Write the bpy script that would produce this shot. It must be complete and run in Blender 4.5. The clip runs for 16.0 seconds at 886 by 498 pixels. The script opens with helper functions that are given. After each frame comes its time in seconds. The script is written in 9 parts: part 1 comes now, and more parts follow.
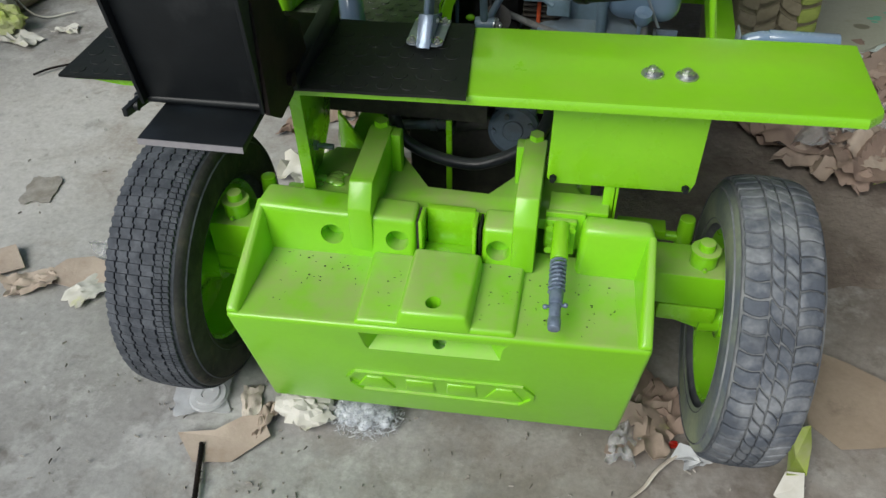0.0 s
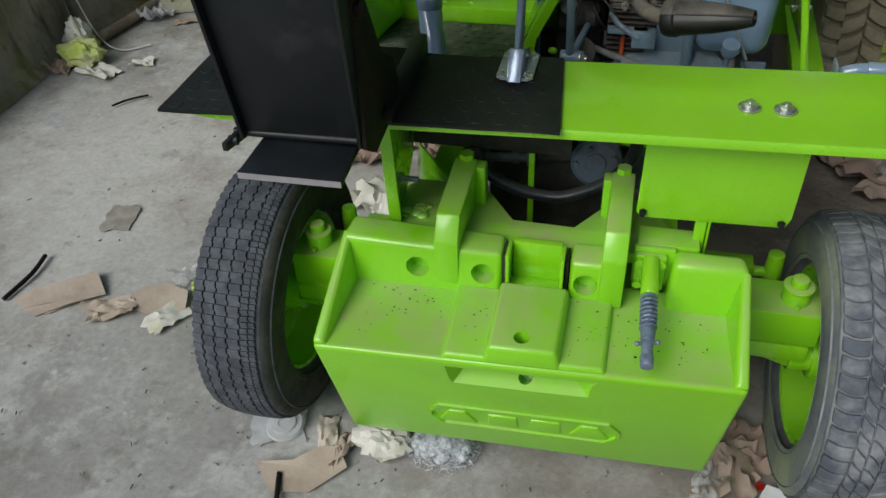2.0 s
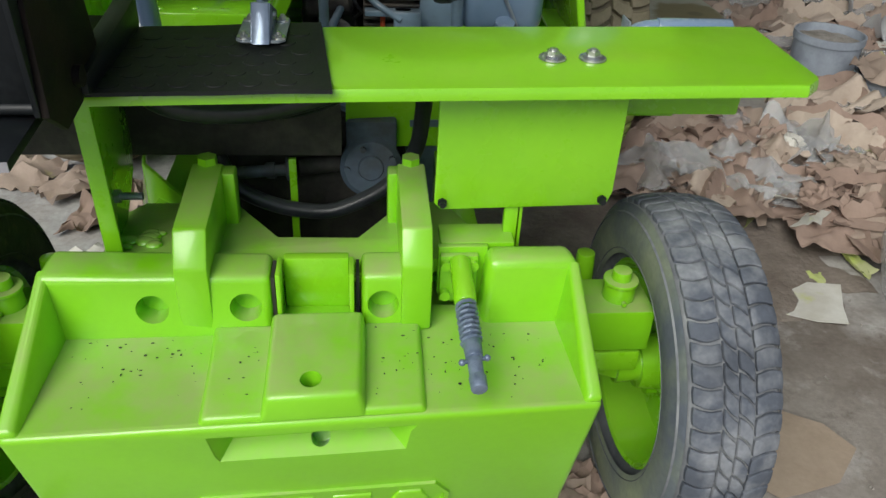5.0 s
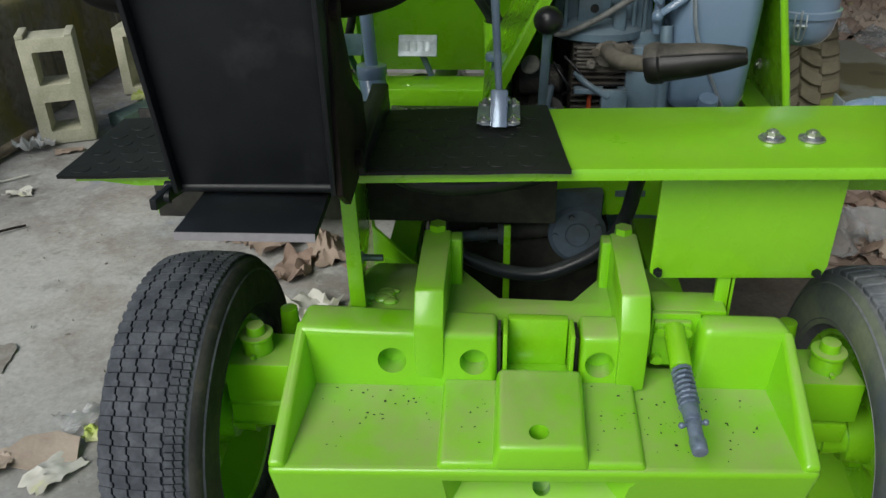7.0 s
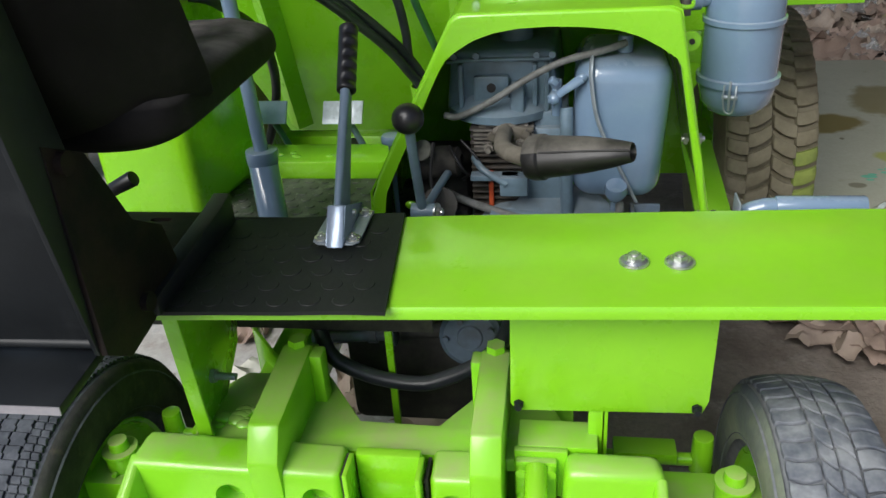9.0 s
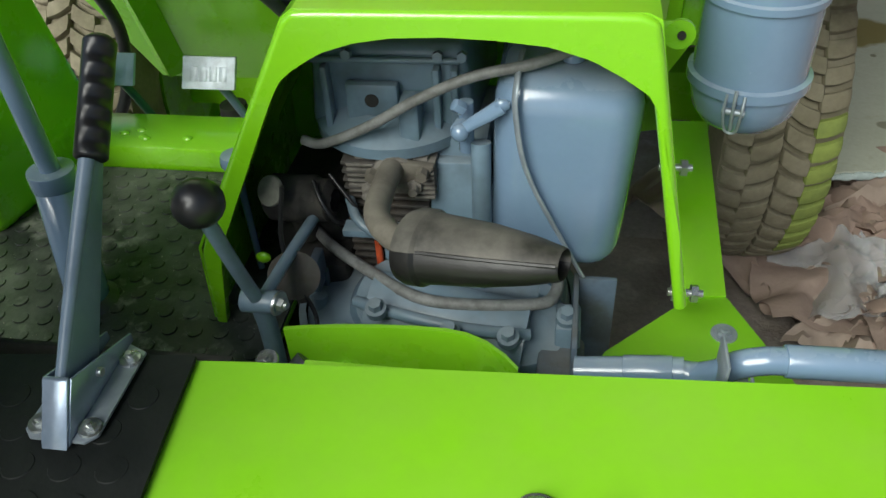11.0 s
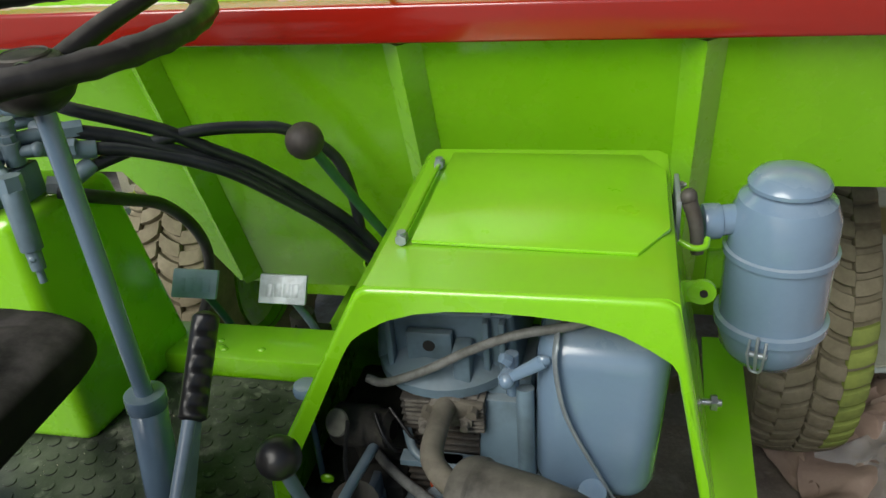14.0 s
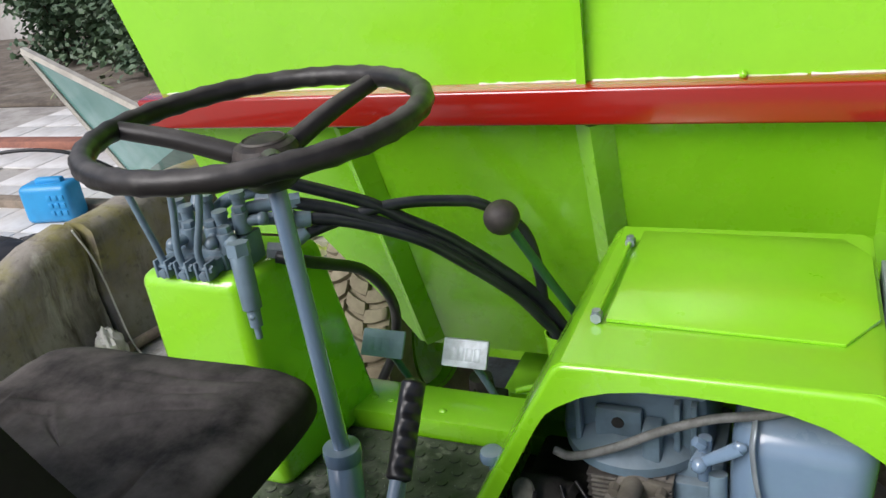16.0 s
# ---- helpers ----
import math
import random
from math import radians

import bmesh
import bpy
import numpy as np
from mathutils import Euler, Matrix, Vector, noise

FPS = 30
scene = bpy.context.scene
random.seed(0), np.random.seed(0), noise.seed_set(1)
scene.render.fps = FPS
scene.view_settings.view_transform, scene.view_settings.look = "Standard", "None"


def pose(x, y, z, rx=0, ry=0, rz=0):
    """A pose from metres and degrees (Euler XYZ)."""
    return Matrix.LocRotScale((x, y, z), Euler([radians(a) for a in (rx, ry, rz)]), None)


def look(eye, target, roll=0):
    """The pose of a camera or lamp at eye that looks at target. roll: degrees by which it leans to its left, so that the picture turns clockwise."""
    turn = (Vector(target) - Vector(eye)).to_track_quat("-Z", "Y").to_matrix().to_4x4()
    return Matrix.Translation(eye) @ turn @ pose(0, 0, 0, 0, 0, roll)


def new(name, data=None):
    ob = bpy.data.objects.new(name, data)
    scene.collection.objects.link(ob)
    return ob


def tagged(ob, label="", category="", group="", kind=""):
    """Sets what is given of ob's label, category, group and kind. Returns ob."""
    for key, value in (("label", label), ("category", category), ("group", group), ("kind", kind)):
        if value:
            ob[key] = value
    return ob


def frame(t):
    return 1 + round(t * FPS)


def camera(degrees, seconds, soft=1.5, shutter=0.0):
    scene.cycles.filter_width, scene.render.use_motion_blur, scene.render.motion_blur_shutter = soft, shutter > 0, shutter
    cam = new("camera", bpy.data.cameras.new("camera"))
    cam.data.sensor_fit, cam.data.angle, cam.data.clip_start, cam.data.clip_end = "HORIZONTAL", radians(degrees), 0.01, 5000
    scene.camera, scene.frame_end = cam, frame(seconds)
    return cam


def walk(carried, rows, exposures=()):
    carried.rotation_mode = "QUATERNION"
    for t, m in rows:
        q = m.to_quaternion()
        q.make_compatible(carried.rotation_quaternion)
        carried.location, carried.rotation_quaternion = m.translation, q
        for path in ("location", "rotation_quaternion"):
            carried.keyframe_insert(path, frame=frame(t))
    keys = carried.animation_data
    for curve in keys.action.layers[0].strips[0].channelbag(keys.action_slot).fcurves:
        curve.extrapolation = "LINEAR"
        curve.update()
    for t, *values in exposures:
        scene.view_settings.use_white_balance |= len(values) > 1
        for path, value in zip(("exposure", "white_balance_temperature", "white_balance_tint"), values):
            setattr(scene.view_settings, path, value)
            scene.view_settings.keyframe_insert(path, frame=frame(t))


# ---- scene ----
cam = camera(57.7, 16.0)
PATH = [
    (0, (0.189, 0.139, 1.501), (-0.086, 1.608, 0.171), -0.7),
    (0.5, (0.205, 0.129, 1.502), (-0.043, 1.587, 0.157), -2.0),
    (1, (0.207, 0.138, 1.497), (0.033, 1.594, 0.138), -2.5),
    (1.5, (0.189, 0.131, 1.498), (-0.082, 1.569, 0.135), -3.9),
    (2, (0.118, 0.138, 1.508), (-0.279, 1.625, 0.231), -3.0),
    (2.5, (0.15, 0.193, 1.53), (0.056, 1.789, 0.328), -2.6),
    (3, (0.188, 0.21, 1.533), (0.276, 1.831, 0.364), -1.7),
    (3.5, (0.198, 0.265, 1.497), (0.342, 1.865, 0.306), -2.7),
    (4, (0.213, 0.436, 1.266), (0.427, 2.092, 0.166), 3.4),
    (4.2, (0.161, 0.414, 1.213), (0.402, 2.058, 0.1), 4.0),
    (6.3, (0.028, 0.283, 1.2), (0.14, 2.004, 0.187), 1.5),
    (6.5, (0.022, 0.28, 1.208), (0.148, 1.981, 0.164), 1.5),
    (7, (-0.058, 0.254, 1.268), (-0.205, 1.993, 0.29), -1.1),
    (7.5, (-0.081, 0.22, 1.323), (-0.402, 2.031, 0.538), -0.2),
    (8, (-0.056, 0.221, 1.325), (-0.394, 2.03, 0.54), 0.5),
    (8.5, (0.058, 0.308, 1.321), (-0.284, 2.052, 0.404), -2.4),
    (9, (0.228, 0.465, 1.35), (-0.071, 2.19, 0.382), -4.0),
    (9.2, (0.299, 0.53, 1.377), (0.042, 2.264, 0.414), -4.0),
    (11.3, (0.315, 1.042, 1.369), (0.026, 2.499, 0.029), -3.3),
    (11.5, (0.314, 1.051, 1.369), (0.007, 2.487, 0.011), -3.8),
    (12, (0.338, 1.07, 1.397), (0.118, 2.615, 0.147), -0.6),
    (12.5, (0.372, 1.069, 1.481), (0.306, 2.759, 0.413), 1.5),
    (13, (0.361, 1.044, 1.51), (0.245, 2.777, 0.519), -0.2),
    (13.5, (0.347, 1.029, 1.513), (0.166, 2.766, 0.54), -1.2),
    (14, (0.329, 0.987, 1.529), (-0.094, 2.675, 0.544), -4.8),
    (14.5, (0.313, 0.97, 1.537), (-0.261, 2.605, 0.539), -5.5),
    (15, (0.312, 0.953, 1.568), (-0.341, 2.61, 0.659), -5.9),
    (15.5, (0.314, 0.954, 1.566), (-0.381, 2.616, 0.698), -6.4),
    (16, (0.295, 0.947, 1.574), (-0.502, 2.587, 0.754), -8.0),
]
walk(cam, [(t, look(eye, target, roll)) for t, eye, target, roll in PATH],
     exposures=[(0.0, 0.02, 6500, 5), (1.0, -0.13, 6500, 5), (1.6, -0.10, 6500, 5), (2.0, -0.22, 6500, 5), (2.5, -0.18, 6500, 3), (3.0, 0.02, 6500, 5), (3.5, 0.10, 6500, 6), (4.2, 0.12, 6500, 7),
                (6.5, -0.14, 6500, 4), (7.0, -0.20, 6500, 5), (7.5, 0.05, 6400, 9), (8.0, 0.58, 6300, 11), (8.5, 0.56, 6300, 11), (9.0, 0.40, 6400, 9), (11.5, 0.55, 6500, 1), (12.0, 0.72, 6600, 8), (12.5, 0.76, 6700, 13),
                (13.0, 0.28, 6700, 6), (13.5, 0.24, 6700, 6), (14.0, 0.20, 6700, 5), (14.5, 0.35, 6600, 2), (15.0, 0.50, 6500, 5), (15.5, 0.48, 6500, 12), (16.0, 0.50, 6400, 13)])


# ---------------------------------------------------------------- light
SUN_UP, SUN_TURN = 41.0, 210.0
world = bpy.data.worlds.new("world")
scene.world = world
world.use_nodes = True
wn = world.node_tree.nodes
sky = wn.new("ShaderNodeTexSky")
sky.sky_type = "NISHITA"
sky.sun_disc = False
sky.sun_elevation = radians(SUN_UP)
sky.sun_rotation = radians(SUN_TURN)
sky.air_density, sky.dust_density, sky.ozone_density = 1.0, 2.0, 1.0
wn["Background"].inputs["Strength"].default_value = 0.085
world.node_tree.links.new(sky.outputs["Color"], wn["Background"].inputs["Color"])
sun_data = bpy.data.lights.new("sun", "SUN")
sun_data.energy, sun_data.angle, sun_data.color = 2.95, radians(40), (1.0, 0.98, 0.96)
sun = new("sun", sun_data)
_a, _e = radians(SUN_TURN), radians(SUN_UP)
sun.matrix_world = look((math.sin(_a) * math.cos(_e) * 20, math.cos(_a) * math.cos(_e) * 20, math.sin(_e) * 20), (0, 0, 0))


# ---------------------------------------------------------------- materials
def material(name, base, rough=0.5, metal=0.0, second=None, mix_scale=6.0, mix=(0.42, 0.62), grain=0.12, grain_scale=90.0,
             bump=0.15, bump_scale=120.0, bump_depth=0.002, dust=None, dust_amount=0.0, coat=0.0, alpha=1.0, third=None, third_scale=2.0,
             third_mix=(0.5, 0.7), transmission=0.0, ior=1.45, rough_vary=0.12, spec=0.5, dust_from=(0.55, 0.95)):
    """A procedural surface: two or three colours in patches, fine grain, relief, and dust that settles on what faces up."""
    m = bpy.data.materials.new(name)
    m.use_nodes = True
    nt = m.node_tree
    n, ln = nt.nodes, nt.links
    bsdf = n["Principled BSDF"]
    co = n.new("ShaderNodeTexCoord")

    def noise_of(scale, detail=4.0, rough_=0.6):
        t = n.new("ShaderNodeTexNoise")
        t.inputs["Scale"].default_value = scale
        t.inputs["Detail"].default_value = detail
        t.inputs["Roughness"].default_value = rough_
        ln.new(co.outputs["Object"], t.inputs["Vector"])
        return t.outputs["Fac"]

    def ramp(fac, lo, hi):
        r = n.new("ShaderNodeMapRange")
        r.inputs["From Min"].default_value, r.inputs["From Max"].default_value = lo, hi
        ln.new(fac, r.inputs["Value"])
        return r.outputs["Result"]

    def blend(a, b, fac, mode="MIX"):
        x = n.new("ShaderNodeMix")
        x.data_type, x.blend_type = "RGBA", mode
        for sock, v in ((x.inputs["A"], a), (x.inputs["B"], b)):
            if isinstance(v, tuple):
                sock.default_value = (*v, 1.0)
            else:
                ln.new(v, sock)
        if isinstance(fac, float):
            x.inputs["Factor"].default_value = fac
        else:
            ln.new(fac, x.inputs["Factor"])
        return x.outputs["Result"]

    colour = base
    if second:
        colour = blend(colour, second, ramp(noise_of(mix_scale), *mix))
    if third:
        colour = blend(colour, third, ramp(noise_of(third_scale, 6.0), *third_mix))
    if grain:
        g = n.new("ShaderNodeMapRange")
        g.inputs["To Min"].default_value, g.inputs["To Max"].default_value = 1.0 - grain, 1.0 + grain
        ln.new(noise_of(grain_scale, 3.0), g.inputs["Value"])
        cmb = n.new("ShaderNodeCombineColor")
        for k in ("Red", "Green", "Blue"):
            ln.new(g.outputs["Result"], cmb.inputs[k])
        colour = blend(colour, cmb.outputs["Color"], 1.0, "MULTIPLY")
    r_in = bsdf.inputs["Roughness"]
    rv = n.new("ShaderNodeMapRange")
    rv.inputs["To Min"].default_value, rv.inputs["To Max"].default_value = max(rough - rough_vary, 0.02), min(rough + rough_vary, 1.0)
    ln.new(noise_of(14.0), rv.inputs["Value"])
    r_out = rv.outputs["Result"]
    if dust:
        sep = n.new("ShaderNodeSeparateXYZ")
        ln.new(co.outputs["Normal"], sep.inputs["Vector"])
        up = ramp(sep.outputs["Z"], *dust_from)
        patch = ramp(noise_of(11.0, 6.0, 0.65), 0.28, 0.72)
        amt = n.new("ShaderNodeMath")
        amt.operation = "MULTIPLY"
        ln.new(up, amt.inputs[0])
        ln.new(patch, amt.inputs[1])
        amt2 = n.new("ShaderNodeMath")
        amt2.operation = "MULTIPLY"
        amt2.inputs[1].default_value = dust_amount
        ln.new(amt.outputs[0], amt2.inputs[0])
        colour = blend(colour, dust, amt2.outputs[0])
        ad = n.new("ShaderNodeMath")
        ad.operation = "ADD"
        ad.use_clamp = True
        ml = n.new("ShaderNodeMath")
        ml.operation = "MULTIPLY"
        ml.inputs[1].default_value = 0.5
        ln.new(amt2.outputs[0], ml.inputs[0])
        ln.new(ml.outputs[0], ad.inputs[0])
        ln.new(r_out, ad.inputs[1])
        r_out = ad.outputs[0]
    ln.new(r_out, r_in)
    if isinstance(colour, tuple):
        bsdf.inputs["Base Color"].default_value = (*colour, 1.0)
    else:
        ln.new(colour, bsdf.inputs["Base Color"])
    bsdf.inputs["Metallic"].default_value = metal
    bsdf.inputs["Coat Weight"].default_value = coat
    bsdf.inputs["Coat Roughness"].default_value = 0.15
    bsdf.inputs["Alpha"].default_value = alpha
    bsdf.inputs["Transmission Weight"].default_value = transmission
    bsdf.inputs["IOR"].default_value = ior
    bsdf.inputs["Specular IOR Level"].default_value = spec
    if bump:
        b = n.new("ShaderNodeBump")
        b.inputs["Strength"].default_value, b.inputs["Distance"].default_value = bump, bump_depth
        ln.new(noise_of(bump_scale, 5.0), b.inputs["Height"])
        ln.new(b.outputs["Normal"], bsdf.inputs["Normal"])
    return m


GREEN = material("lime_paint", (0.215, 0.56, 0.010), 0.28, second=(0.24, 0.60, 0.014), mix_scale=3.0, grain=0.03, bump=0.05, bump_scale=22, coat=0.9,
                 dust=(0.33, 0.45, 0.10), dust_amount=0.25)
GREEN_DUSTY = material("lime_paint_dusty", (0.215, 0.56, 0.010), 0.34, second=(0.225, 0.60, 0.016), mix_scale=3.0, grain=0.04, bump=0.12, bump_scale=60, coat=0.6,
                       dust=(0.35, 0.40, 0.16), dust_amount=0.85)
RED = material("red_paint", (0.30, 0.010, 0.005), 0.12, second=(0.28, 0.011, 0.006), mix_scale=4, grain=0.04, bump=0.03, bump_scale=18, coat=1.0)
BLUE = material("blue_grey_paint", (0.145, 0.215, 0.272), 0.38, second=(0.100, 0.145, 0.180), mix_scale=12, coat=0.2, grain=0.07, bump=0.12, bump_scale=80,
                dust=(0.30, 0.31, 0.30), dust_amount=0.45)
BLUE_LIGHT = material("light_blue_paint", (0.168, 0.250, 0.355), 0.22, second=(0.150, 0.225, 0.322), mix_scale=3, mix=(0.3, 0.7), grain=0.05, bump=0.06, bump_scale=14, coat=0.9,
                      dust=(0.42, 0.44, 0.42), dust_amount=0.42)
BLUE_DARK = material("dirty_blue_paint", (0.085, 0.12, 0.165), 0.55, second=(0.06, 0.07, 0.075), mix_scale=14, grain=0.2, bump=0.3, dust=(0.2, 0.19, 0.16), dust_amount=0.5)
BLACK_STEEL = material("black_steel", (0.0065, 0.0085, 0.0105), 0.46, second=(0.012, 0.0145, 0.017), mix_scale=6, third=(0.042, 0.045, 0.048), third_scale=9,
                       third_mix=(0.60, 0.84), grain=0.2, bump=0.25, bump_scale=26, spec=0.4)
RUSTY = material("dark_rusty_steel", (0.0045, 0.0042, 0.004), 0.7, spec=0.25, second=(0.014, 0.009, 0.007), mix_scale=18, grain=0.25, bump=0.3)
RUBBER_MAT = material("rubber_mat", (0.0065, 0.0085, 0.0085), 0.55, second=(0.014, 0.016, 0.015), mix_scale=7, grain=0.25, bump=0.4, bump_scale=60, spec=0.28, dust=(0.06, 0.065, 0.058), dust_amount=0.14)
FLOOR_MAT = material("dusty_rubber_mat", (0.010, 0.013, 0.012), 0.30, second=(0.075, 0.083, 0.070), mix_scale=11, mix=(0.47, 0.66), third=(0.17, 0.175, 0.15), third_scale=34, third_mix=(0.58, 0.74), grain=0.3, bump=0.4, dust=(0.10, 0.105, 0.085), dust_amount=0.32)
VINYL = material("worn_vinyl", (0.0045, 0.0042, 0.004), 0.66, spec=0.2, dust=(0.20, 0.180, 0.168), dust_amount=0.8, second=(0.010, 0.0092, 0.0088), mix_scale=7, third=(0.020, 0.018, 0.017), third_scale=14, third_mix=(0.6, 0.8), grain=0.2, bump=0.55, bump_scale=34)
TYRE = material("tyre_rubber", (0.042, 0.048, 0.060), 0.78, second=(0.082, 0.090, 0.106), mix_scale=26, third=(0.12, 0.095, 0.072), third_scale=5, third_mix=(0.64, 0.82), grain=0.4, grain_scale=160, bump=0.4)
TYRE_TREAD = material("worn_tread_rubber", (0.086, 0.098, 0.122), 0.8, second=(0.235, 0.247, 0.265), mix_scale=15, mix=(0.44, 0.66), third=(0.045, 0.052, 0.066), third_scale=3.0, third_mix=(0.50, 0.68), grain=0.25, bump=0.35)
TYRE_PALE = material("dust_filled_rubber", (0.24, 0.25, 0.255), 0.9, second=(0.14, 0.15, 0.165), mix_scale=8, third=(0.06, 0.066, 0.078), third_scale=2.6, third_mix=(0.48, 0.66), grain=0.2, bump=0.3)
EARTH = material("trodden_earth", (0.225, 0.190, 0.160), 0.95, second=(0.135, 0.108, 0.088), mix_scale=4, third=(0.30, 0.27, 0.24), third_scale=9, third_mix=(0.58, 0.74), grain=0.3, bump=0.8, bump_scale=40, bump_depth=0.008)
TYRE_MUDDY = material("muddy_tyre_rubber", (0.165, 0.145, 0.095), 0.9, second=(0.225, 0.20, 0.14), mix_scale=7, third=(0.12, 0.10, 0.065), third_scale=5, third_mix=(0.52, 0.68), grain=0.25, bump=0.4)
TYRE_SPRAY = material("overspray_rubber", (0.22, 0.27, 0.06), 0.85, second=(0.16, 0.20, 0.05), mix_scale=12, grain=0.2, bump=0.3)
TYRE_SHOULDER = material("sprayed_shoulder_rubber", (0.095, 0.110, 0.135), 0.85, second=(0.25, 0.285, 0.17), mix_scale=4, mix=(0.42, 0.72), grain=0.25, bump=0.3)
HOSE = material("rubber_hose", (0.010, 0.012, 0.015), 0.36, spec=0.5, second=(0.022, 0.025, 0.029), mix_scale=20, grain=0.15, bump=0.2, dust=(0.15, 0.16, 0.17), dust_amount=0.55)
PLASTIC_BLACK = material("black_plastic", (0.011, 0.011, 0.012), 0.34, grain=0.1, bump=0.05)
KNOB = material("dusty_knob", (0.032, 0.028, 0.026), 0.55, second=(0.06, 0.051, 0.046), mix_scale=40, grain=0.15, bump=0.15)
ZINC = material("zinc_bolt", (0.55, 0.57, 0.56), 0.28, 0.85, second=(0.45, 0.47, 0.44), mix_scale=60, grain=0.08, bump=0.08)
STEEL = material("grey_steel", (0.34, 0.38, 0.44), 0.4, 0.55, second=(0.26, 0.30, 0.35), mix_scale=40, grain=0.12, bump=0.15)
GALV = material("galvanised_steel", (0.30, 0.34, 0.37), 0.42, 0.35, second=(0.24, 0.28, 0.31), mix_scale=30, grain=0.1, bump=0.1)
CUT_EDGE = material("cut_steel_edge", (0.30, 0.29, 0.31), 0.55, 0.2, grain=0.2, bump=0.2)
MUFFLER = material("burnt_muffler", (0.009, 0.0085, 0.008), 0.45, second=(0.018, 0.017, 0.015), mix_scale=12, grain=0.15, bump=0.2, dust=(0.21, 0.195, 0.165), dust_amount=0.95, dust_from=(0.15, 0.55))
MUFFLER_BLACK = material("sooty_steel", (0.009, 0.0085, 0.008), 0.42, second=(0.018, 0.017, 0.015), mix_scale=12, third=(0.06, 0.055, 0.047), third_scale=24, third_mix=(0.62, 0.78), grain=0.15, bump=0.2)
STARTER = material("caked_dirt", (0.05, 0.046, 0.038), 0.9, second=(0.022, 0.020, 0.018), mix_scale=30, grain=0.3, bump=0.5)
WHEEL_BLACK = material("worn_black_rubber", (0.013, 0.012, 0.012), 0.42, spec=0.45, second=(0.022, 0.020, 0.019), mix_scale=12, third=(0.06, 0.056, 0.053), third_scale=22, third_mix=(0.62, 0.78), grain=0.2, bump=0.3, bump_scale=70, dust=(0.20, 0.19, 0.18), dust_amount=0.6)
EXHAUST = material("dusty_exhaust", (0.165, 0.150, 0.120), 0.8, second=(0.11, 0.098, 0.078), mix_scale=25, grain=0.2, bump=0.3)
PIN_STEEL = material("blued_steel", (0.20, 0.25, 0.33), 0.42, 0.35, second=(0.13, 0.17, 0.24), mix_scale=60, grain=0.2, bump=0.2)
BRACKET_BARE = material("bare_bracket_steel", (0.27, 0.33, 0.42), 0.24, 0.35, second=(0.22, 0.28, 0.36), mix_scale=30, grain=0.1, bump=0.1)
PEDAL_BLUE = material("slate_pedal_paint", (0.36, 0.46, 0.60), 0.50, 0.0, second=(0.30, 0.39, 0.52), mix_scale=30, grain=0.08, bump=0.12)
HEAD_ALLOY = material("dusty_cast_alloy", (0.20, 0.185, 0.16), 0.75, 0.15, second=(0.10, 0.09, 0.075), mix_scale=40, grain=0.3, bump=0.5)
DUSTY_PAD = material("dusty_pad", (0.17, 0.17, 0.14), 0.85, second=(0.11, 0.11, 0.09), mix_scale=40, grain=0.2, bump=0.2)
SEALANT = material("white_sealant", (0.66, 0.68, 0.58), 0.6, second=(0.50, 0.58, 0.30), mix_scale=30, grain=0.1, bump=0.4)
FINS = material("dirty_aluminium", (0.09, 0.084, 0.076), 0.6, 0.3, second=(0.07, 0.06, 0.05), mix_scale=30, grain=0.25, bump=0.3)
ORANGE = material("orange_paint", (0.55, 0.09, 0.03), 0.5, grain=0.1, bump=0.1)
# near-black grime; also puts shade into gaps, holes and parts deep inside
DARK = material("dirt_and_shade", (0.02, 0.019, 0.018), 0.75, second=(0.045, 0.042, 0.036), mix_scale=15, grain=0.3, bump=0.4)
HOSE_GREY = material("braided_hose", (0.190, 0.195, 0.188), 0.5, second=(0.12, 0.122, 0.115), mix_scale=60, grain=0.2, grain_scale=300, bump=0.3, bump_scale=400)
GREEN_STEEL = material("dark_green_paint", (0.04, 0.13, 0.085), 0.45, second=(0.03, 0.10, 0.07), mix_scale=20, grain=0.1, bump=0.1)
PEDAL = material("silver_paint", (0.60, 0.65, 0.71), 0.42, 0.25, second=(0.42, 0.46, 0.5), mix_scale=40, grain=0.08, bump=0.15)
CONCRETE_TOP = material("worn_concrete", (0.38, 0.36, 0.33), 0.9, second=(0.27, 0.25, 0.23), mix_scale=6, grain=0.25, bump=0.5, bump_scale=40, bump_depth=0.006)
BLOCK = material("concrete_block", (0.50, 0.49, 0.38), 0.95, second=(0.40, 0.40, 0.29), mix_scale=10, third=(0.36, 0.44, 0.10), third_scale=4, third_mix=(0.62, 0.8), grain=0.3, grain_scale=120, bump=0.7, bump_scale=150, bump_depth=0.004)
CARDBOARD_PALE = material("tan_wrapping_paper", (0.44, 0.365, 0.30), 0.85, second=(0.36, 0.29, 0.235), mix_scale=7, third=(0.33, 0.25, 0.19), third_scale=14, third_mix=(0.6, 0.75), grain=0.08, bump=0.5, bump_scale=35, bump_depth=0.005)
PAINT_BRACKET = material("slate_blue_paint", (0.15, 0.205, 0.27), 0.36, second=(0.12, 0.165, 0.22), mix_scale=20, grain=0.08, bump=0.1)
SIDE_DIRT = material("dirt_caked_rubber", (0.045, 0.046, 0.040), 0.95, second=(0.024, 0.025, 0.025), mix_scale=14, third=(0.075, 0.062, 0.045), third_scale=30, third_mix=(0.58, 0.74), grain=0.3, bump=0.5)
CARDBOARD = material("worn_cardboard", (0.34, 0.27, 0.205), 0.9, second=(0.27, 0.21, 0.155), mix_scale=5, third=(0.20, 0.155, 0.12), third_scale=9, third_mix=(0.6, 0.75), grain=0.12, bump=0.3)
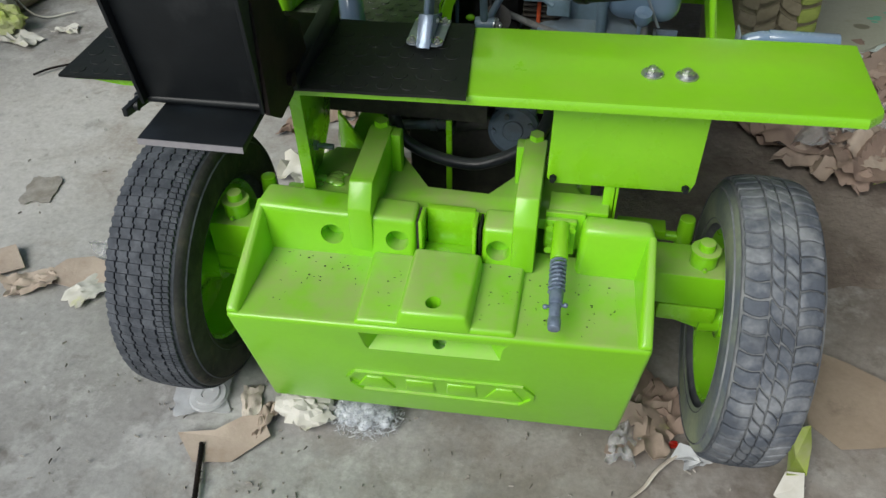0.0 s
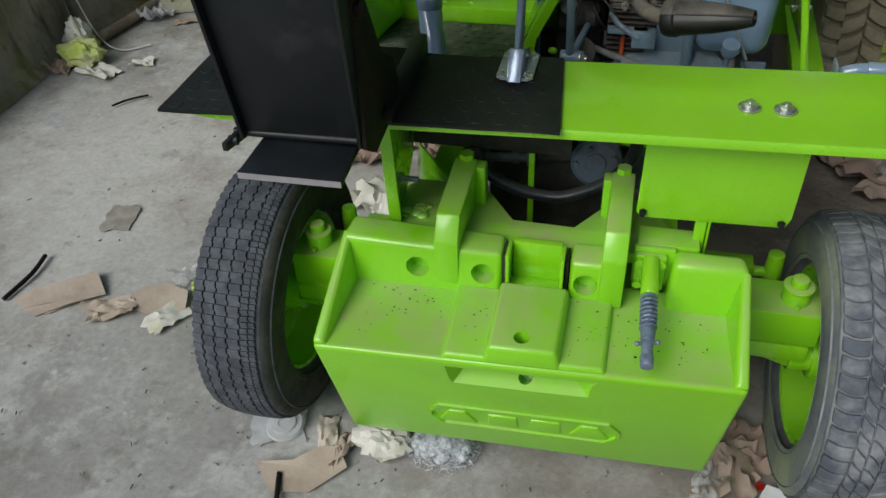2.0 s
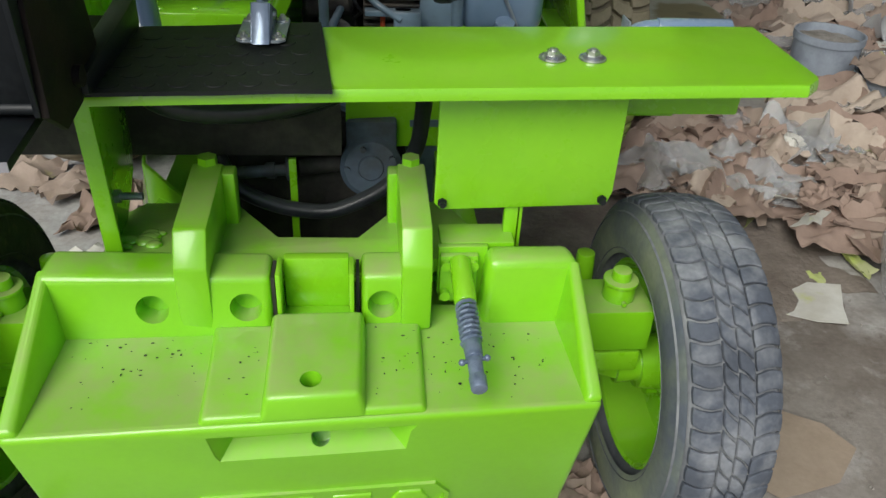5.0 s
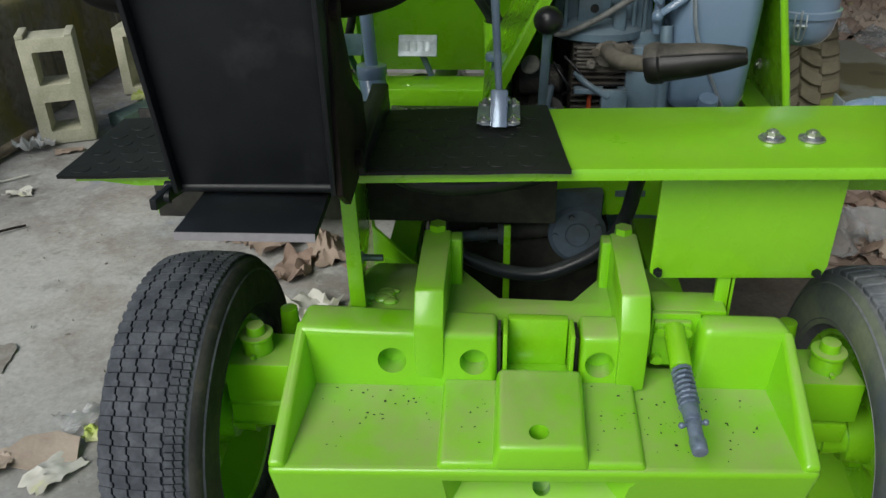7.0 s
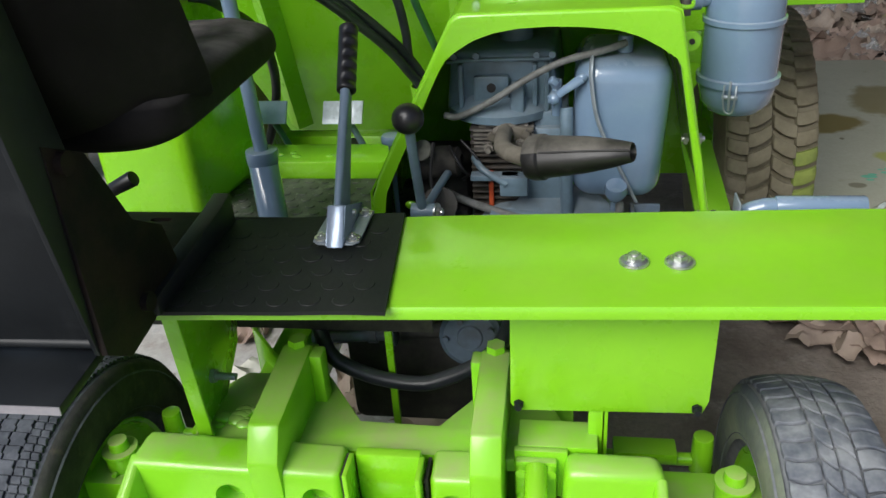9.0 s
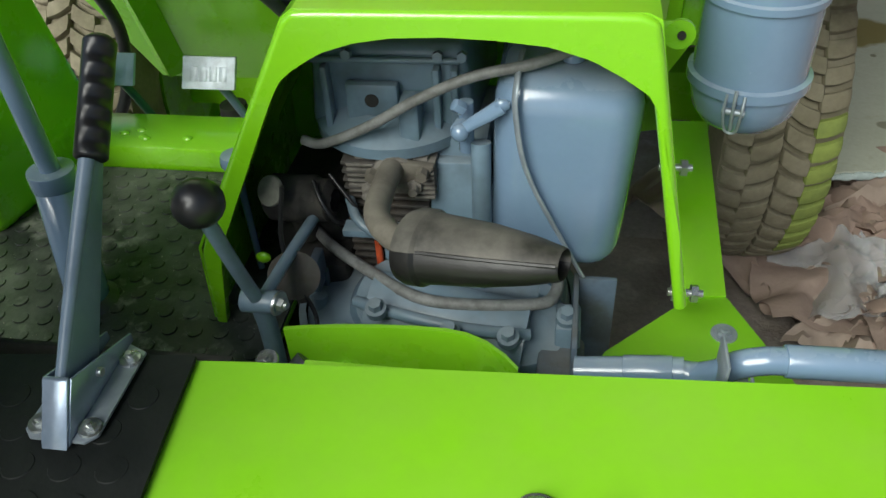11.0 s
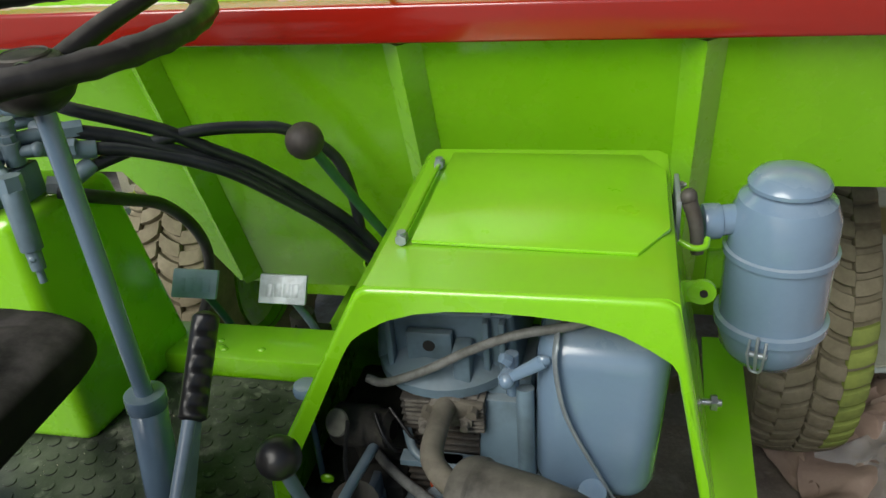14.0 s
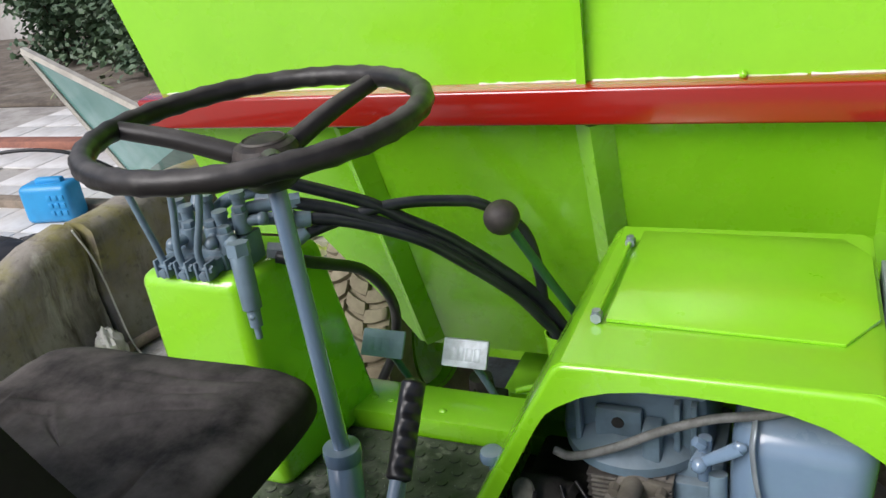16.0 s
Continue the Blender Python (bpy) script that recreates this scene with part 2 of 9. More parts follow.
PAPER_BROWN = material("brown_paper", (0.300, 0.218, 0.175), 0.85, second=(0.245, 0.175, 0.140), mix_scale=4, third=(0.345, 0.262, 0.215), third_scale=3, grain=0.1, bump=0.5, bump_scale=30, bump_depth=0.006)
PAPER_TAN = material("tan_paper", (0.325, 0.255, 0.205), 0.85, second=(0.265, 0.205, 0.165), mix_scale=5, third=(0.42, 0.44, 0.12), third_scale=6, third_mix=(0.62, 0.75), grain=0.1, bump=0.4, bump_scale=30, bump_depth=0.005)
PAPER_PALE = material("pale_paper", (0.60, 0.53, 0.46), 0.85, second=(0.50, 0.43, 0.37), mix_scale=7, third=(0.64, 0.62, 0.55), third_scale=9, grain=0.1, bump=0.5, bump_scale=30, bump_depth=0.006)
PAPER_WHITE = material("white_paper", (0.62, 0.61, 0.56), 0.8, second=(0.52, 0.50, 0.44), mix_scale=8, third=(0.50, 0.54, 0.17), third_scale=9, third_mix=(0.6, 0.74), grain=0.06, bump=0.3, bump_scale=40)
PAPER_LIME = material("lime_sprayed_paper", (0.42, 0.52, 0.10), 0.75, second=(0.50, 0.52, 0.28), mix_scale=9, mix=(0.4, 0.6), grain=0.08, bump=0.3, bump_scale=40)
FILM_PALE = material("milky_film", (0.66, 0.68, 0.70), 0.18, second=(0.56, 0.57, 0.58), mix_scale=9, grain=0.05, bump=0.5, bump_scale=35, bump_depth=0.006, alpha=0.62)
FILM = material("plastic_film", (0.58, 0.59, 0.60), 0.22, second=(0.48, 0.47, 0.45), mix_scale=8, grain=0.05, bump=0.5, bump_scale=35, bump_depth=0.006, alpha=0.33)
WOOL = material("grey_wool", (0.74, 0.77, 0.81), 0.95, second=(0.62, 0.65, 0.70), mix_scale=30, grain=0.2, bump=0.9, bump_scale=140, bump_depth=0.006)
STONE_BOARD = material("stained_board", (0.44, 0.455, 0.375), 0.75, second=(0.36, 0.37, 0.285), mix_scale=2.2, mix=(0.3, 0.75), third=(0.30, 0.29, 0.20), third_scale=14, third_mix=(0.62, 0.80), grain=0.12, bump=0.3)


def stains(m, spots):
    """Soak soft-edged oval stains into a material; each is (x, y, half width, half depth, turn, colour, strength)."""
    nt = m.node_tree
    n, ln = nt.nodes, nt.links
    target = n["Principled BSDF"].inputs["Base Color"]
    co = n.new("ShaderNodeTexCoord")
    edge = n.new("ShaderNodeTexNoise")
    edge.inputs["Scale"].default_value, edge.inputs["Detail"].default_value = 9.0, 3.0
    ln.new(co.outputs["Object"], edge.inputs["Vector"])
    for x, y, w, d, turn, colour, strength in spots:
        mp = n.new("ShaderNodeMapping")
        mp.vector_type = "TEXTURE"
        mp.inputs["Location"].default_value = (x, y, 0.15)
        mp.inputs["Rotation"].default_value = (0, 0, radians(turn))
        mp.inputs["Scale"].default_value = (w, d, 1.0)
        ln.new(co.outputs["Object"], mp.inputs["Vector"])
        far = n.new("ShaderNodeVectorMath")
        far.operation = "LENGTH"
        ln.new(mp.outputs["Vector"], far.inputs[0])
        rough_ = n.new("ShaderNodeMath")
        rough_.operation = "MULTIPLY_ADD"
        rough_.inputs[1].default_value = 0.9
        ln.new(edge.outputs["Fac"], rough_.inputs[0])
        ln.new(far.outputs["Value"], rough_.inputs[2])
        fade = n.new("ShaderNodeMapRange")
        fade.inputs["From Min"].default_value, fade.inputs["From Max"].default_value = 1.52, 1.30
        fade.inputs["To Max"].default_value = strength
        ln.new(rough_.outputs[0], fade.inputs["Value"])
        mx = n.new("ShaderNodeMix")
        mx.data_type = "RGBA"
        ln.new(target.links[0].from_socket, mx.inputs["A"])
        mx.inputs["B"].default_value = (*colour, 1.0)
        ln.new(fade.outputs["Result"], mx.inputs["Factor"])
        ln.new(mx.outputs["Result"], target)


OIL, SPRAY, INK = (0.165, 0.130, 0.028), (0.33, 0.36, 0.06), (0.13, 0.12, 0.07)
stains(STONE_BOARD, ((1.22, 3.67, 0.16, 0.11, 0, OIL, 0.9), (1.58, 3.93, 0.17, 0.22, -10, OIL, 0.72), (1.615, 3.955, 0.04, 0.035, 0, INK, 0.6), (1.44, 3.29, 0.13, 0.065, -22, SPRAY, 0.8),
                     (1.54, 3.475, 0.026, 0.022, 0, INK, 0.75), (1.52, 3.415, 0.026, 0.020, 0, INK, 0.75), (1.195, 3.08, 0.026, 0.020, 0, INK, 0.7), (1.26, 3.50, 0.010, 0.012, 0, INK, 0.8)))
BOARD_EDGE = material("broken_board_edge", (0.50, 0.58, 0.56), 0.9, second=(0.40, 0.46, 0.44), mix_scale=20, grain=0.2, bump=0.6)
PAIL = material("grey_pail", (0.34, 0.38, 0.44), 0.6, second=(0.26, 0.29, 0.34), mix_scale=9, grain=0.12, bump=0.2)
CEMENT = material("dried_cement", (0.33, 0.31, 0.28), 0.95, second=(0.24, 0.22, 0.19), mix_scale=20, grain=0.3, bump=0.7)
GLASS_GREEN = material("green_tinted_glass", (0.10, 0.24, 0.21), 0.12, second=(0.16, 0.32, 0.30), mix_scale=3, grain=0.05, bump=0.02, coat=0.5)
FRAME_PALE = material("weathered_frame", (0.45, 0.43, 0.38), 0.7, second=(0.34, 0.32, 0.28), mix_scale=10, grain=0.15, bump=0.25)
TILE = material("white_tile", (0.66, 0.65, 0.63), 0.45, second=(0.52, 0.50, 0.47), mix_scale=5, grain=0.06, bump=0.1)
POT = material("black_pot", (0.017, 0.018, 0.021), 0.5, second=(0.03, 0.03, 0.032), mix_scale=7, grain=0.15, bump=0.1)
BED = material("garden_bed", (0.15, 0.125, 0.10), 0.95, second=(0.09, 0.075, 0.06), mix_scale=5, third=(0.22, 0.20, 0.17), third_scale=3, grain=0.3, bump=0.8, bump_scale=30, bump_depth=0.01)
LEAF = material("dark_leaf", (0.045, 0.085, 0.045), 0.5, second=(0.075, 0.125, 0.06), mix_scale=5, grain=0.2, bump=0.1)
LEAF_STRIPED = material("pale_striped_leaf", (0.28, 0.33, 0.15), 0.5, second=(0.12, 0.19, 0.06), mix_scale=14, grain=0.15, bump=0.1)
BARK = material("grey_bark", (0.09, 0.07, 0.055), 0.9, grain=0.3, bump=0.6)
JUG = material("blue_plastic", (0.03, 0.30, 0.62), 0.4, second=(0.025, 0.25, 0.53), mix_scale=6, grain=0.05, bump=0.05)
# kept dark so the added roof throws little fill down
UNSEEN_ROOF = material("unseen_dark_roof", (0.10, 0.095, 0.09), 0.8, second=(0.07, 0.06, 0.055), mix_scale=2, grain=0.15, bump=0.2)
BAG = material("clear_film", (0.66, 0.68, 0.70), 0.12, second=(0.5, 0.5, 0.48), mix_scale=8, grain=0.05, bump=0.6, bump_scale=30, bump_depth=0.008, alpha=0.30)
PLASTER = material("grey_plaster", (0.42, 0.41, 0.39), 0.9, second=(0.33, 0.31, 0.29), mix_scale=1.5, third=(0.24, 0.22, 0.20), third_scale=0.9, third_mix=(0.58, 0.74), grain=0.1, bump=0.3, bump_scale=30)
WOOD = material("old_wood", (0.27, 0.22, 0.17), 0.85, second=(0.18, 0.145, 0.11), mix_scale=12, grain=0.25, bump=0.4)
WOOD_TEAL = material("teal_painted_wood", (0.10, 0.15, 0.15), 0.75, second=(0.13, 0.20, 0.15), mix_scale=10, grain=0.2, bump=0.3)
BRICK_RED = material("brick_red", (0.30, 0.13, 0.09), 0.9, second=(0.22, 0.10, 0.075), mix_scale=9, grain=0.25, bump=0.5)


# ---------------------------------------------------------------- mesh tools
class Shape:
    """Collects solids into one mesh."""

    def __init__(self):
        self.v, self.f = [], []

    def add(self, bm, m=None):
        if m is not None:
            bm.transform(m)
        bm.verts.ensure_lookup_table()
        o = len(self.v)
        bm.verts.index_update()
        self.v += [tuple(v.co) for v in bm.verts]
        self.f += [[o + v.index for v in f.verts] for f in bm.faces]
        bm.free()
        return self

    def raw(self, verts, faces):
        o = len(self.v)
        self.v += [tuple(v) for v in verts]
        self.f += [[o + i for i in f] for f in faces]
        return self

    def soften(self, bm, width, seg=2):
        if width:
            edges = [e for e in bm.edges if len(e.link_faces) == 2 and e.calc_face_angle(0) > 0.5]
            bmesh.ops.bevel(bm, geom=edges, offset=width, segments=seg, affect="EDGES", profile=0.5, clamp_overlap=True)
        return bm

    def box(self, x0, x1, y0, y1, z0, z1, bev=0.0, m=None, seg=2):
        bm = bmesh.new()
        bmesh.ops.create_cube(bm, size=1.0)
        for v in bm.verts:
            v.co = Vector((x0 + (v.co.x + 0.5) * (x1 - x0), y0 + (v.co.y + 0.5) * (y1 - y0), z0 + (v.co.z + 0.5) * (z1 - z0)))
        return self.add(self.soften(bm, bev, seg), m)

    def hexa(self, low, high, bev=0.0, seg=2):
        """A solid between two rings of four corners."""
        bm = bmesh.new()
        a = [bm.verts.new(p) for p in low]
        b = [bm.verts.new(p) for p in high]
        k = len(a)
        bm.faces.new(a[::-1])
        bm.faces.new(b)
        for i in range(k):
            bm.faces.new((a[i], a[(i + 1) % k], b[(i + 1) % k], b[i]))
        bmesh.ops.recalc_face_normals(bm, faces=bm.faces)
        return self.add(self.soften(bm, bev, seg))

    def prism(self, pts, axis, a, b, bev=0.0, seg=2):
        """A flat outline pushed along an axis. Axis x: points are y, z; y: x, z; z: x, y."""
        def place(p, h):
            return {"x": (h, p[0], p[1]), "y": (p[0], h, p[1]), "z": (p[0], p[1], h)}[axis]
        return self.hexa([place(p, a) for p in pts], [place(p, b) for p in pts], bev, seg)

    def cyl(self, p0, p1, r0, r1=None, n=16, bev=0.0):
        n = 14 if 7 < n < 14 else n
        p0, p1 = Vector(p0), Vector(p1)
        d = p1 - p0
        bm = bmesh.new()
        bmesh.ops.create_cone(bm, cap_ends=True, segments=n, radius1=r0, radius2=r0 if r1 is None else r1, depth=d.length)
        if bev:
            rim = [e for e in bm.edges if len(e.link_faces) == 2 and min(len(f.verts) for f in e.link_faces) == 4 and max(len(f.verts) for f in e.link_faces) == n and n > 4]
            bmesh.ops.bevel(bm, geom=rim, offset=bev, segments=2, affect="EDGES", profile=0.5, clamp_overlap=True)
        q = d.to_track_quat("Z", "Y").to_matrix().to_4x4()
        return self.add(bm, Matrix.Translation((p0 + p1) / 2) @ q)

    def ball(self, c, r, scale=(1, 1, 1), n=16):
        bm = bmesh.new()
        bmesh.ops.create_uvsphere(bm, u_segments=n, v_segments=max(6, n * 2 // 3), radius=r)
        return self.add(bm, Matrix.Translation(c) @ Matrix.Diagonal((*scale, 1)))

    def lathe(self, profile, p0, axis, n=32, start=0.0, closed=False):
        """A profile of radius and height turned round an axis through p0."""
        q = Vector(axis).to_track_quat("Z", "Y").to_matrix()
        k = len(profile)
        vs, fs = [], []
        for i in range(n):
            a = start + 2 * math.pi * i / n
            for r, h in profile:
                vs.append(tuple(Vector(p0) + q @ Vector((r * math.cos(a), r * math.sin(a), h))))
        for i in range(n):
            for j in range(k if closed else k - 1):
                fs.append([i * k + j, ((i + 1) % n) * k + j, ((i + 1) % n) * k + (j + 1) % k, i * k + (j + 1) % k])
        return self.raw(vs, fs)

    def tube(self, pts, r, n=10, steps=8, flat=1.0, smooth=True):
        """A bent round bar through the points."""
        n = 14 if 7 < n < 14 else n
        pts = [Vector(p) for p in pts]
        line = []
        if smooth and len(pts) > 2:
            ext = [pts[0] * 2 - pts[1]] + pts + [pts[-1] * 2 - pts[-2]]
            for i in range(1, len(ext) - 2):
                a, b, c, d = ext[i - 1:i + 3]
                for s in range(steps):
                    u = s / steps
                    line.append(0.5 * ((2 * b) + (c - a) * u + (2 * a - 5 * b + 4 * c - d) * u * u + (3 * b - a - 3 * c + d) * u ** 3))
            line.append(pts[-1])
        else:
            line = pts
        vs, fs = [], []
        side = None
        for i, p in enumerate(line):
            t = (line[min(i + 1, len(line) - 1)] - line[max(i - 1, 0)]).normalized()
            if side is None:
                side = t.orthogonal().normalized()
            side = (side - t * side.dot(t)).normalized()
            up = t.cross(side)
            rr = r[0] + (r[1] - r[0]) * i / (len(line) - 1) if isinstance(r, tuple) else r
            for k in range(n):
                a = 2 * math.pi * k / n
                vs.append(tuple(p + side * rr * math.cos(a) + up * rr * flat * math.sin(a)))
        m = len(line)
        for i in range(m - 1):
            for k in range(n):
                fs.append([i * n + k, i * n + (k + 1) % n, (i + 1) * n + (k + 1) % n, (i + 1) * n + k])
        fs.append(list(range(n))[::-1])
        fs.append([(m - 1) * n + k for k in range(n)])
        return self.raw(vs, fs)

    def bolt(self, c, axis, r=0.009, h=0.008, washer=True):
        c, ax = Vector(c), Vector(axis).normalized()
        if washer:
            self.cyl(c, c + ax * 0.0025, r * 1.75, r * 1.65, 20)
        self.cyl(c + ax * 0.002, c + ax * h, r, r * 0.94, 6)
        self.cyl(c + ax * h, c + ax * (h + 0.003), r * 0.55, r * 0.5, 10)
        return self


def finish(name, shape, mat, angle=35):
    me = bpy.data.meshes.new(name)
    me.from_pydata(shape.v, [], shape.f)
    me.update()
    bm = bmesh.new()
    bm.from_mesh(me)
    bmesh.ops.recalc_face_normals(bm, faces=bm.faces)
    bm.to_mesh(me)
    bm.free()
    me.polygons.foreach_set("use_smooth", [True] * len(me.polygons))
    me.set_sharp_from_angle(angle=radians(angle))
    me.materials.append(mat)
    return me


def part(name, shape, mat, parent, label="", angle=35):
    """One mesh under a thing or a part."""
    ob = new(name, finish(name, shape, mat, angle))
    ob.parent = parent
    ob.matrix_parent_inverse = parent.matrix_basis.inverted() if parent.parent is None else Matrix()
    return tagged(ob, label)


def thing(name, shape, mat, label, category, group="", kind="", angle=35):
    return tagged(new(name, finish(name, shape, mat, angle)), label, category, group, kind)


def empty(name, at, label, category, group=""):
    ob = new(name)
    ob.location = at
    ob.matrix_basis = Matrix.Translation(at)
    return tagged(ob, label, category, group)


def carve(ob, cutter):
    """Cuts a solid out of a mesh, and joins its overlapping pieces into one skin."""
    tool = new("tool", finish("tool", cutter, GREEN))
    cut = ob.modifiers.new("cut", "BOOLEAN")
    cut.operation, cut.solver, cut.object, cut.use_self = "DIFFERENCE", "EXACT", tool, True
    bpy.context.view_layer.update()
    me = bpy.data.meshes.new_from_object(ob.evaluated_get(bpy.context.evaluated_depsgraph_get()))
    ob.modifiers.clear()
    ob.data = me
    bpy.data.objects.remove(tool)
    me.polygons.foreach_set("use_smooth", [True] * len(me.polygons))
    me.set_sharp_from_angle(angle=radians(38))
    return ob


# ---------------------------------------------------------------- ground and surroundings
def spread(lo, hi, fine_lo, fine_hi, step):
    out, p = [], fine_lo
    while p <= fine_hi + 1e-6:
        out.append(p)
        p += step
    g = step
    while out[-1] < hi:
        g *= 1.5
        out.append(min(out[-1] + g, hi))
    g = step
    while out[0] > lo:
        g *= 1.5
        out.insert(0, max(out[0] - g, lo))
    return out


def ground_material():
    """Grey trowelled concrete that gives way to trodden brown earth towards the right."""
    m = bpy.data.materials.new("yard_floor")
    m.use_nodes = True
    n, ln = m.node_tree.nodes, m.node_tree.links
    bsdf = n["Principled BSDF"]
    co = n.new("ShaderNodeTexCoord")

    def nz(scale, detail=5.0, rough=0.6):
        t = n.new("ShaderNodeTexNoise")
        t.inputs["Scale"].default_value, t.inputs["Detail"].default_value, t.inputs["Roughness"].default_value = scale, detail, rough
        ln.new(co.outputs["Object"], t.inputs["Vector"])
        return t.outputs["Fac"]

    def rng(v, a, b, c=0.0, d=1.0):
        r = n.new("ShaderNodeMapRange")
        for k, x in zip(("From Min", "From Max", "To Min", "To Max"), (a, b, c, d)):
            r.inputs[k].default_value = x
        ln.new(v, r.inputs["Value"])
        return r.outputs["Result"]

    def mix(a, b, f):
        x = n.new("ShaderNodeMix")
        x.data_type = "RGBA"
        for sock, v in ((x.inputs["A"], a), (x.inputs["B"], b)):
            if isinstance(v, tuple):
                sock.default_value = (*v, 1)
            else:
                ln.new(v, sock)
        ln.new(f, x.inputs["Factor"])
        return x.outputs["Result"]

    def math2(op, a, b):
        x = n.new("ShaderNodeMath")
        x.operation = op
        for i, v in enumerate((a, b)):
            if isinstance(v, float):
                x.inputs[i].default_value = v
            else:
                ln.new(v, x.inputs[i])
        return x.outputs[0]

    grey = mix((0.32, 0.315, 0.305), (0.225, 0.217, 0.205), rng(nz(1.7), 0.42, 0.62))
    grey = mix(grey, (0.46, 0.46, 0.45), rng(nz(3.1, 8.0), 0.50, 0.66))
    grey = mix(grey, (0.21, 0.225, 0.245), rng(nz(1.4, 7.0), 0.55, 0.66))
    grey = mix(grey, (0.17, 0.157, 0.143), rng(nz(7.0, 8.0, 0.7), 0.57, 0.72))
    earth = mix((0.25, 0.225, 0.20), (0.155, 0.132, 0.112), rng(nz(2.6), 0.40, 0.64))
    earth = mix(earth, (0.36, 0.345, 0.325), rng(nz(2.3, 8.0), 0.48, 0.64))
    sep = n.new("ShaderNodeSeparateXYZ")
    ln.new(co.outputs["Object"], sep.inputs["Vector"])
    # pale worn stretch of slab beside the low wall
    away = math2("ADD", math2("ABSOLUTE", math2("ADD", sep.outputs["X"], 1.45), 0.0), math2("MULTIPLY", math2("ABSOLUTE", math2("ADD", sep.outputs["Y"], -2.15), 0.0), 0.75))
    away = math2("ADD", away, rng(nz(2.4, 6.0), 0.0, 1.0, -0.45, 0.45))
    grey = mix((0.45, 0.44, 0.42), grey, rng(away, 0.25, 0.95))
    grey = mix(grey, (0.20, 0.19, 0.175), rng(nz(2.2, 9.0, 0.72), 0.54, 0.70))
    grey = mix(grey, (0.56, 0.56, 0.55), rng(nz(5.5, 9.0, 0.75), 0.62, 0.74))
    grey = mix(grey, (0.235, 0.198, 0.163), rng(nz(1.25, 9.0, 0.72), 0.49, 0.64, 0.0, 0.8))
    grey = mix(grey, (0.20, 0.25, 0.34), rng(nz(2.7, 6.0), 0.62, 0.72, 0.0, 0.7))
    grey = mix(grey, (0.50, 0.495, 0.48), rng(nz(9.0, 8.0, 0.72), 0.52, 0.70, 0.0, 0.75))
    grey = mix(grey, (0.145, 0.135, 0.12), rng(nz(13.0, 9.0, 0.78), 0.56, 0.74, 0.0, 0.8))
    grey = mix(grey, (0.115, 0.105, 0.095), rng(nz(30.0, 6.0, 0.8), 0.62, 0.74, 0.0, 0.7))
    earth = mix(earth, (0.11, 0.088, 0.072), rng(nz(11.0, 9.0, 0.75), 0.54, 0.72, 0.0, 0.8))
    earth = mix(earth, (0.40, 0.385, 0.36), rng(nz(7.0, 8.0, 0.72), 0.55, 0.72, 0.0, 0.7))
    zone = math2("ADD", sep.outputs["X"], rng(nz(1.1), 0.0, 1.0, -0.9, 0.9))
    colour = mix(grey, earth, rng(zone, -0.35, 0.45))
    fine = n.new("ShaderNodeMix")
    fine.data_type, fine.blend_type = "RGBA", "MULTIPLY"
    fine.inputs["Factor"].default_value = 1.0
    ln.new(colour, fine.inputs["A"])
    g = rng(nz(60.0, 6.0, 0.75), 0.25, 0.75, 0.84, 1.28)
    cmb = n.new("ShaderNodeCombineColor")
    for k in ("Red", "Green", "Blue"):
        ln.new(g, cmb.inputs[k])
    ln.new(cmb.outputs["Color"], fine.inputs["B"])
    ln.new(fine.outputs["Result"], bsdf.inputs["Base Color"])
    ln.new(rng(nz(5.0), 0.3, 0.7, 0.65, 0.95), bsdf.inputs["Roughness"])
    bsdf.inputs["Specular IOR Level"].default_value = 0.35
    bump = n.new("ShaderNodeBump")
    bump.inputs["Strength"].default_value, bump.inputs["Distance"].default_value = 0.35, 0.006
    ln.new(nz(18.0, 9.0, 0.7), bump.inputs["Height"])
    ln.new(bump.outputs["Normal"], bsdf.inputs["Normal"])
    return m


def ground():
    xs, ys = spread(-120, 120, -3.0, 3.0, 0.06), spread(-120, 120, 0.3, 5.2, 0.06)
    vs = []
    for y in ys:
        for x in xs:
            near = 1.0 if abs(x) < 4 and -1 < y < 6 else 0.0
            vs.append((x, y, near * (0.006 * noise.noise((x * 1.3, y * 1.3, 0)) + 0.003 * noise.noise((x * 6, y * 6, 3))) - 0.004))
    w = len(xs)
    fs = [[j * w + i, j * w + i + 1, (j + 1) * w + i + 1, (j + 1) * w + i] for j in range(len(ys) - 1) for i in range(w - 1)]
    s = Shape().raw(vs, fs)
    return thing("ground", s, ground_material(), "dirty stained concrete and earth yard floor", "ground", kind="structure")


ground()

